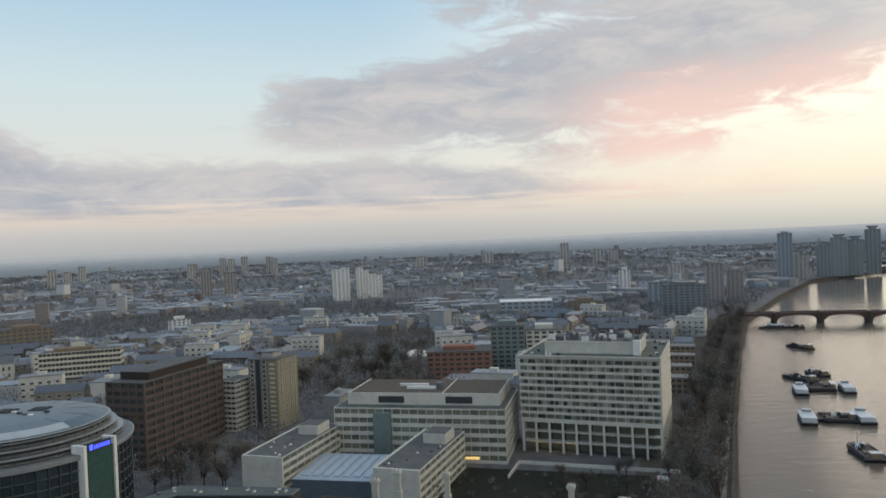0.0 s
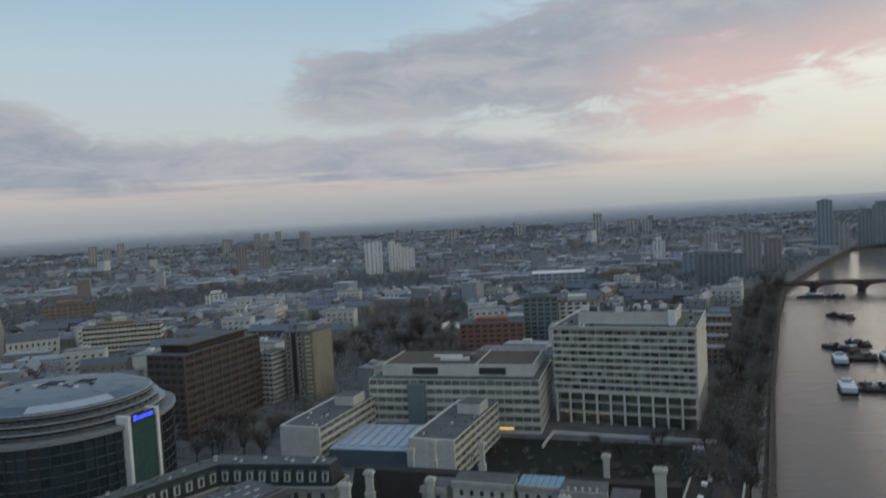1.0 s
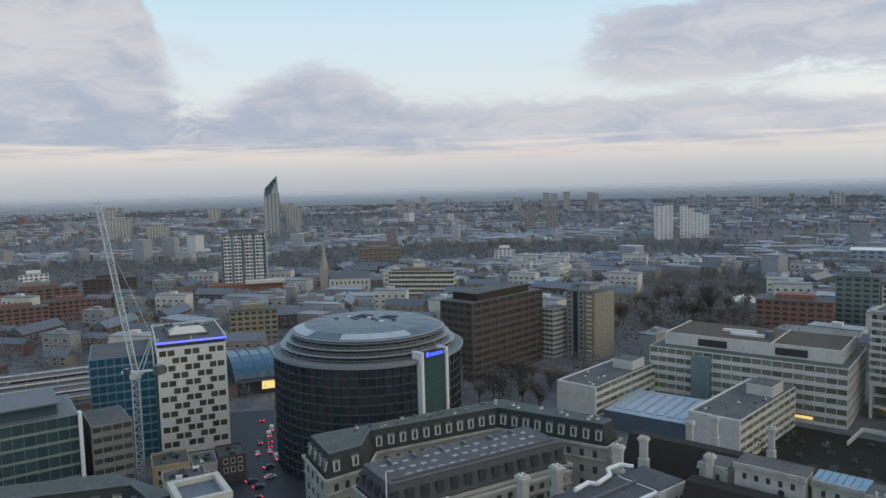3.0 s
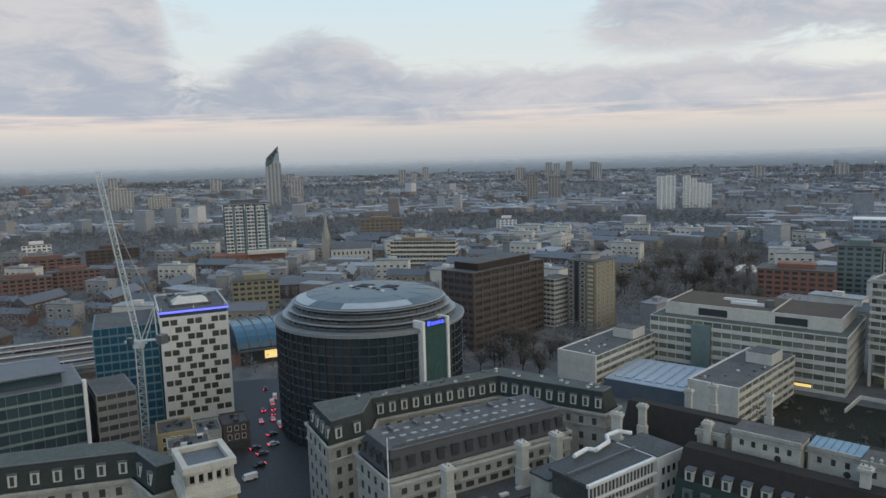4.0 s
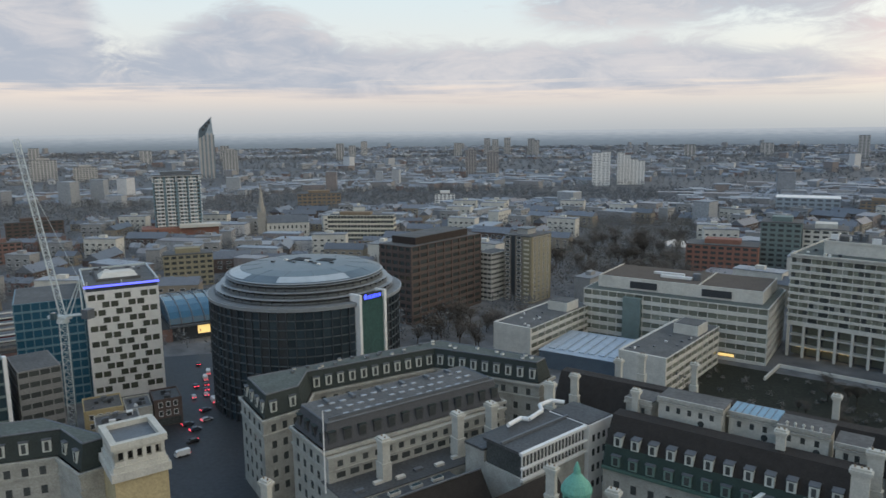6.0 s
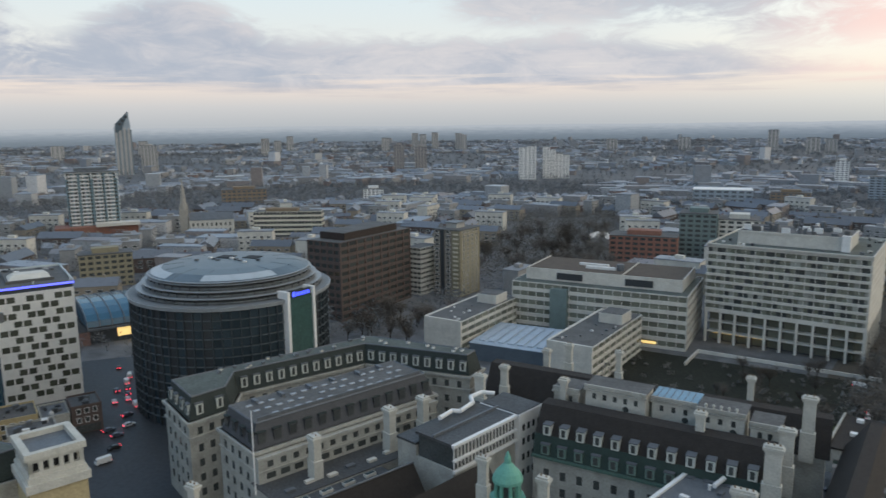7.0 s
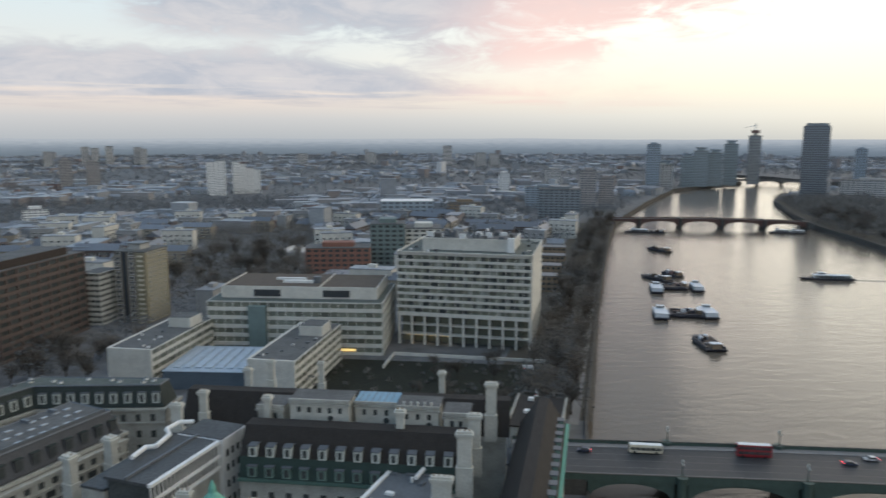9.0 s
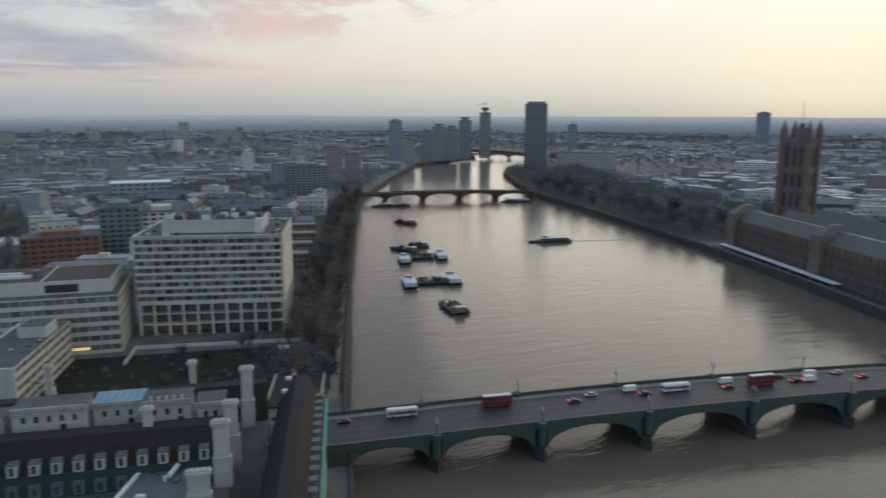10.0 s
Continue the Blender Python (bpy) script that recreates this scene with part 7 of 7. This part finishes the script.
def far_town(used):
    """Rows of far houses: walls and roofs, each one piece of the two meshes."""
    rng = np.random.default_rng(5)
    wv, wf, rv, rf = [], [], [], []
    n = 0
    for _ in range(13500):
        az = radians(rng.uniform(-62, 64))
        D = math.sqrt(rng.uniform(310 ** 2, 4480 ** 2)) if rng.random() > .3 else math.sqrt(rng.uniform(310 ** 2, 1500 ** 2))
        x, y = D * math.sin(az), D * math.cos(az)
        if not free(x, y, 8) or (D < 960 and any((x - a) ** 2 + (y - c) ** 2 < (q + 7) ** 2 for a, c, q in used)):
            continue
        green = noise.noise((x / 420, y / 420, 7.0))
        if green > .07:
            continue
        big = rng.random()
        if big < .80:
            w, d, h = rng.uniform(9, 60 if D > 2600 else 34 if D > 900 else 22), rng.uniform(7, 10), rng.uniform(5, 10)
        elif big < .985:
            w, d, h = rng.uniform(20, 55), rng.uniform(12, 24), rng.uniform(8, 15)
        else:
            w, d, h = rng.uniform(14, 30), rng.uniform(12, 20), rng.uniform(18, 40)
        a = radians(-15 + 60 * noise.noise((x / 500, y / 500, 1.0)) + (90 if rng.random() < .35 else 0)) - az * .4
        c, s = math.cos(a), math.sin(a)
        base = [(sx * w / 2, sy * d / 2) for sx, sy in ((-1, -1), (1, -1), (1, 1), (-1, 1))]
        k = len(wv)
        for z in (0, h):
            wv += [(x + px * c - py * s, y + px * s + py * c, z) for px, py in base]
        wf += [(k, k + 1, k + 5, k + 4), (k + 1, k + 2, k + 6, k + 5), (k + 2, k + 3, k + 7, k + 6), (k + 3, k, k + 4, k + 7)]
        k = len(rv)
        if big < .80:
            o = [(-w / 2, -d / 2, h), (w / 2, -d / 2, h), (w / 2, d / 2, h), (-w / 2, d / 2, h), (-w / 2, 0, h + d * .4), (w / 2, 0, h + d * .4)]
            rf += [(k, k + 1, k + 5, k + 4), (k + 2, k + 3, k + 4, k + 5), (k + 1, k + 2, k + 5), (k + 3, k, k + 4)]
        else:
            o = [(px * 1.02, py * 1.02, h + z) for z in (0, .9) for px, py in base]
            rf += [(k, k + 1, k + 5, k + 4), (k + 1, k + 2, k + 6, k + 5), (k + 2, k + 3, k + 7, k + 6), (k + 3, k, k + 4, k + 7), (k + 4, k + 5, k + 6, k + 7)]
        rv += [(x + px * c - py * s, y + px * s + py * c, z) for px, py, z in o]
        n += 1
    # Wall and roof colours are paled and blued to paint in distance haze.
    WALLS = island_mat("mixed hazed house walls", [(0, (.36, .32, .305)), (.18, (.41, .40, .395)), (.40, (.45, .47, .485)), (.6, (.37, .39, .415)), (.80, (.55, .565, .58)), (.93, (.80, .80, .80)), (.975, (.34, .25, .22))])
    ROOFS = island_mat("mixed hazed house roofs", [(0, (.27, .30, .34)), (.3, (.35, .385, .43)), (.55, (.32, .315, .325)), (.74, (.39, .415, .445)), (.945, (.56, .58, .60)), (.988, (.78, .80, .82))], .5, .5)
    for nm, v, f, m, lab in (("distant_houses", wv, wf, WALLS, "countless brick and rendered houses of the far town, paled for haze"), ("distant_roofs", rv, rf, ROOFS, "countless damp slate and pale flat roofs of the far town, blued for haze")):
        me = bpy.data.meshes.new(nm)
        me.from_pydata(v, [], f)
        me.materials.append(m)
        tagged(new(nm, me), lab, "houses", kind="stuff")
    # far trees: loose clumps of twigs
    tv, gv = [], []
    for _ in range(42000):
        az = radians(rng.uniform(-62, 64))
        D = math.sqrt(rng.uniform(300 ** 2, 4480 ** 2)) if rng.random() > .3 else math.sqrt(rng.uniform(300 ** 2, 1300 ** 2))
        x, y = D * math.sin(az), D * math.cos(az)
        if not free(x, y, 2):
            continue
        green = noise.noise((x / 420, y / 420, 7.0))
        if green < -.05 and rng.random() < .35:
            continue
        h = rng.uniform(8, 17)
        m = 70 if D < 900 else 30 if D < 1500 else 12 if D < 2800 else 7
        size = .5 if D < 900 else .8 if D < 1500 else 1.5 if D < 2800 else 2.6
        ctr = rng.normal(0, 1, (m, 3)) * (h * .2, h * .2, h * .17) + (x, y, h * .62)
        ctr = np.vstack([ctr, [[x, y, h * .25]]])
        dirs = rng.normal(0, 1, (m + 1, 2, 3)) * size * (1, 1, 1.2)
        dirs[-1] = ((.35, 0, 0), (.2, .2, h * .45))
        tri = np.stack([ctr - dirs[:, 0] * .6, ctr + dirs[:, 0] * .6, ctr + dirs[:, 1]], 1)
        tri[..., 2] = np.maximum(tri[..., 2], 0)
        tv.append(tri.reshape(-1, 3))
    for _ in range(1900):  # the thick gardens along the far bank
        y = rng.uniform(415, 1150)
        x = bank_x(RIGHT_BANK, y) + rng.uniform(3, 185)
        if math.hypot(x - 632, y - 438) < 32:
            continue
        h = rng.uniform(11, 19)
        ctr = rng.normal(0, 1, (60, 3)) * (h * .22, h * .22, h * .18) + (x, y, h * .58)
        dirs = rng.normal(0, 1, (60, 2, 3)) * .7
        tri = np.stack([ctr - dirs[:, 0] * .6, ctr + dirs[:, 0] * .6, ctr + dirs[:, 1]], 1)
        gv.append(np.maximum(tri, (-1e6, -1e6, 0)).reshape(-1, 3))
    for k in range(400):  # the avenue and shrubs on the hospital bank
        if k < 330:
            y = rng.uniform(262, 880)
            x, h = bank_x(LEFT_BANK, y) - rng.uniform(4, 34), rng.uniform(7, 12)
        else:
            x, y, h = rng.uniform(-10, 95), rng.uniform(285, 335), rng.uniform(1.5, 3)
        ctr = rng.normal(0, 1, (60, 3)) * (h * .26, h * .26, h * .17) + (x, y, h * .55)
        dirs = rng.normal(0, 1, (60, 2, 3)) * (.55 if h > 5 else .3)
        tri = np.stack([ctr - dirs[:, 0] * .6, ctr + dirs[:, 0] * .6, ctr + dirs[:, 1]], 1)
        gv.append(np.maximum(tri, (-1e6, -1e6, 0)).reshape(-1, 3))
    for k in range(950):  # the wooded park behind the flats
        x, y, h = rng.uniform(-124, -14), rng.uniform(472, 856), rng.uniform(9, 17)
        if any((x - a) ** 2 + (y - c) ** 2 < (q * .8) ** 2 for a, c, q in KEEP):
            continue
        ctr = rng.normal(0, 1, (60, 3)) * (h * .24, h * .24, h * .18) + (x, y, h * .58)
        dirs = rng.normal(0, 1, (60, 2, 3)) * .5
        tri = np.stack([ctr - dirs[:, 0] * .5, ctr + dirs[:, 0] * .5, ctr + dirs[:, 1]], 1)
        gv.append(np.maximum(tri, (-1e6, -1e6, 0)).reshape(-1, 3))
    me = bpy.data.meshes.new("garden_trees")
    v = np.concatenate(gv)
    me.from_pydata(v.tolist(), [], np.arange(len(v)).reshape(-1, 3).tolist())
    # Twig tones are raised partly to paint in haze.
    me.materials.append(island_mat("garden twigs", [(0, (.21, .20, .185)), (.4, (.26, .245, .225)), (.8, (.185, .182, .17))], .85, .2))
    tagged(new("garden_trees", me), "dense bare trees and shrubs of riverside gardens and park", "trees", kind="stuff")
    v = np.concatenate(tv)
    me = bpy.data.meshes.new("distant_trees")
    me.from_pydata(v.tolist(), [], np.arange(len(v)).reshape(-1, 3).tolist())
    # Pale blue grey twig colours carry the haze over the far trees.
    me.materials.append(island_mat("hazed far bare trees", [(0, (.215, .228, .24)), (.35, (.26, .268, .275)), (.6, (.19, .204, .215)), (.85, (.29, .297, .305))], .8, .2))
    tagged(new("distant_trees", me), "bare winter trees among the far houses, greyed for haze", "trees", kind="stuff")


far_town(near_town())
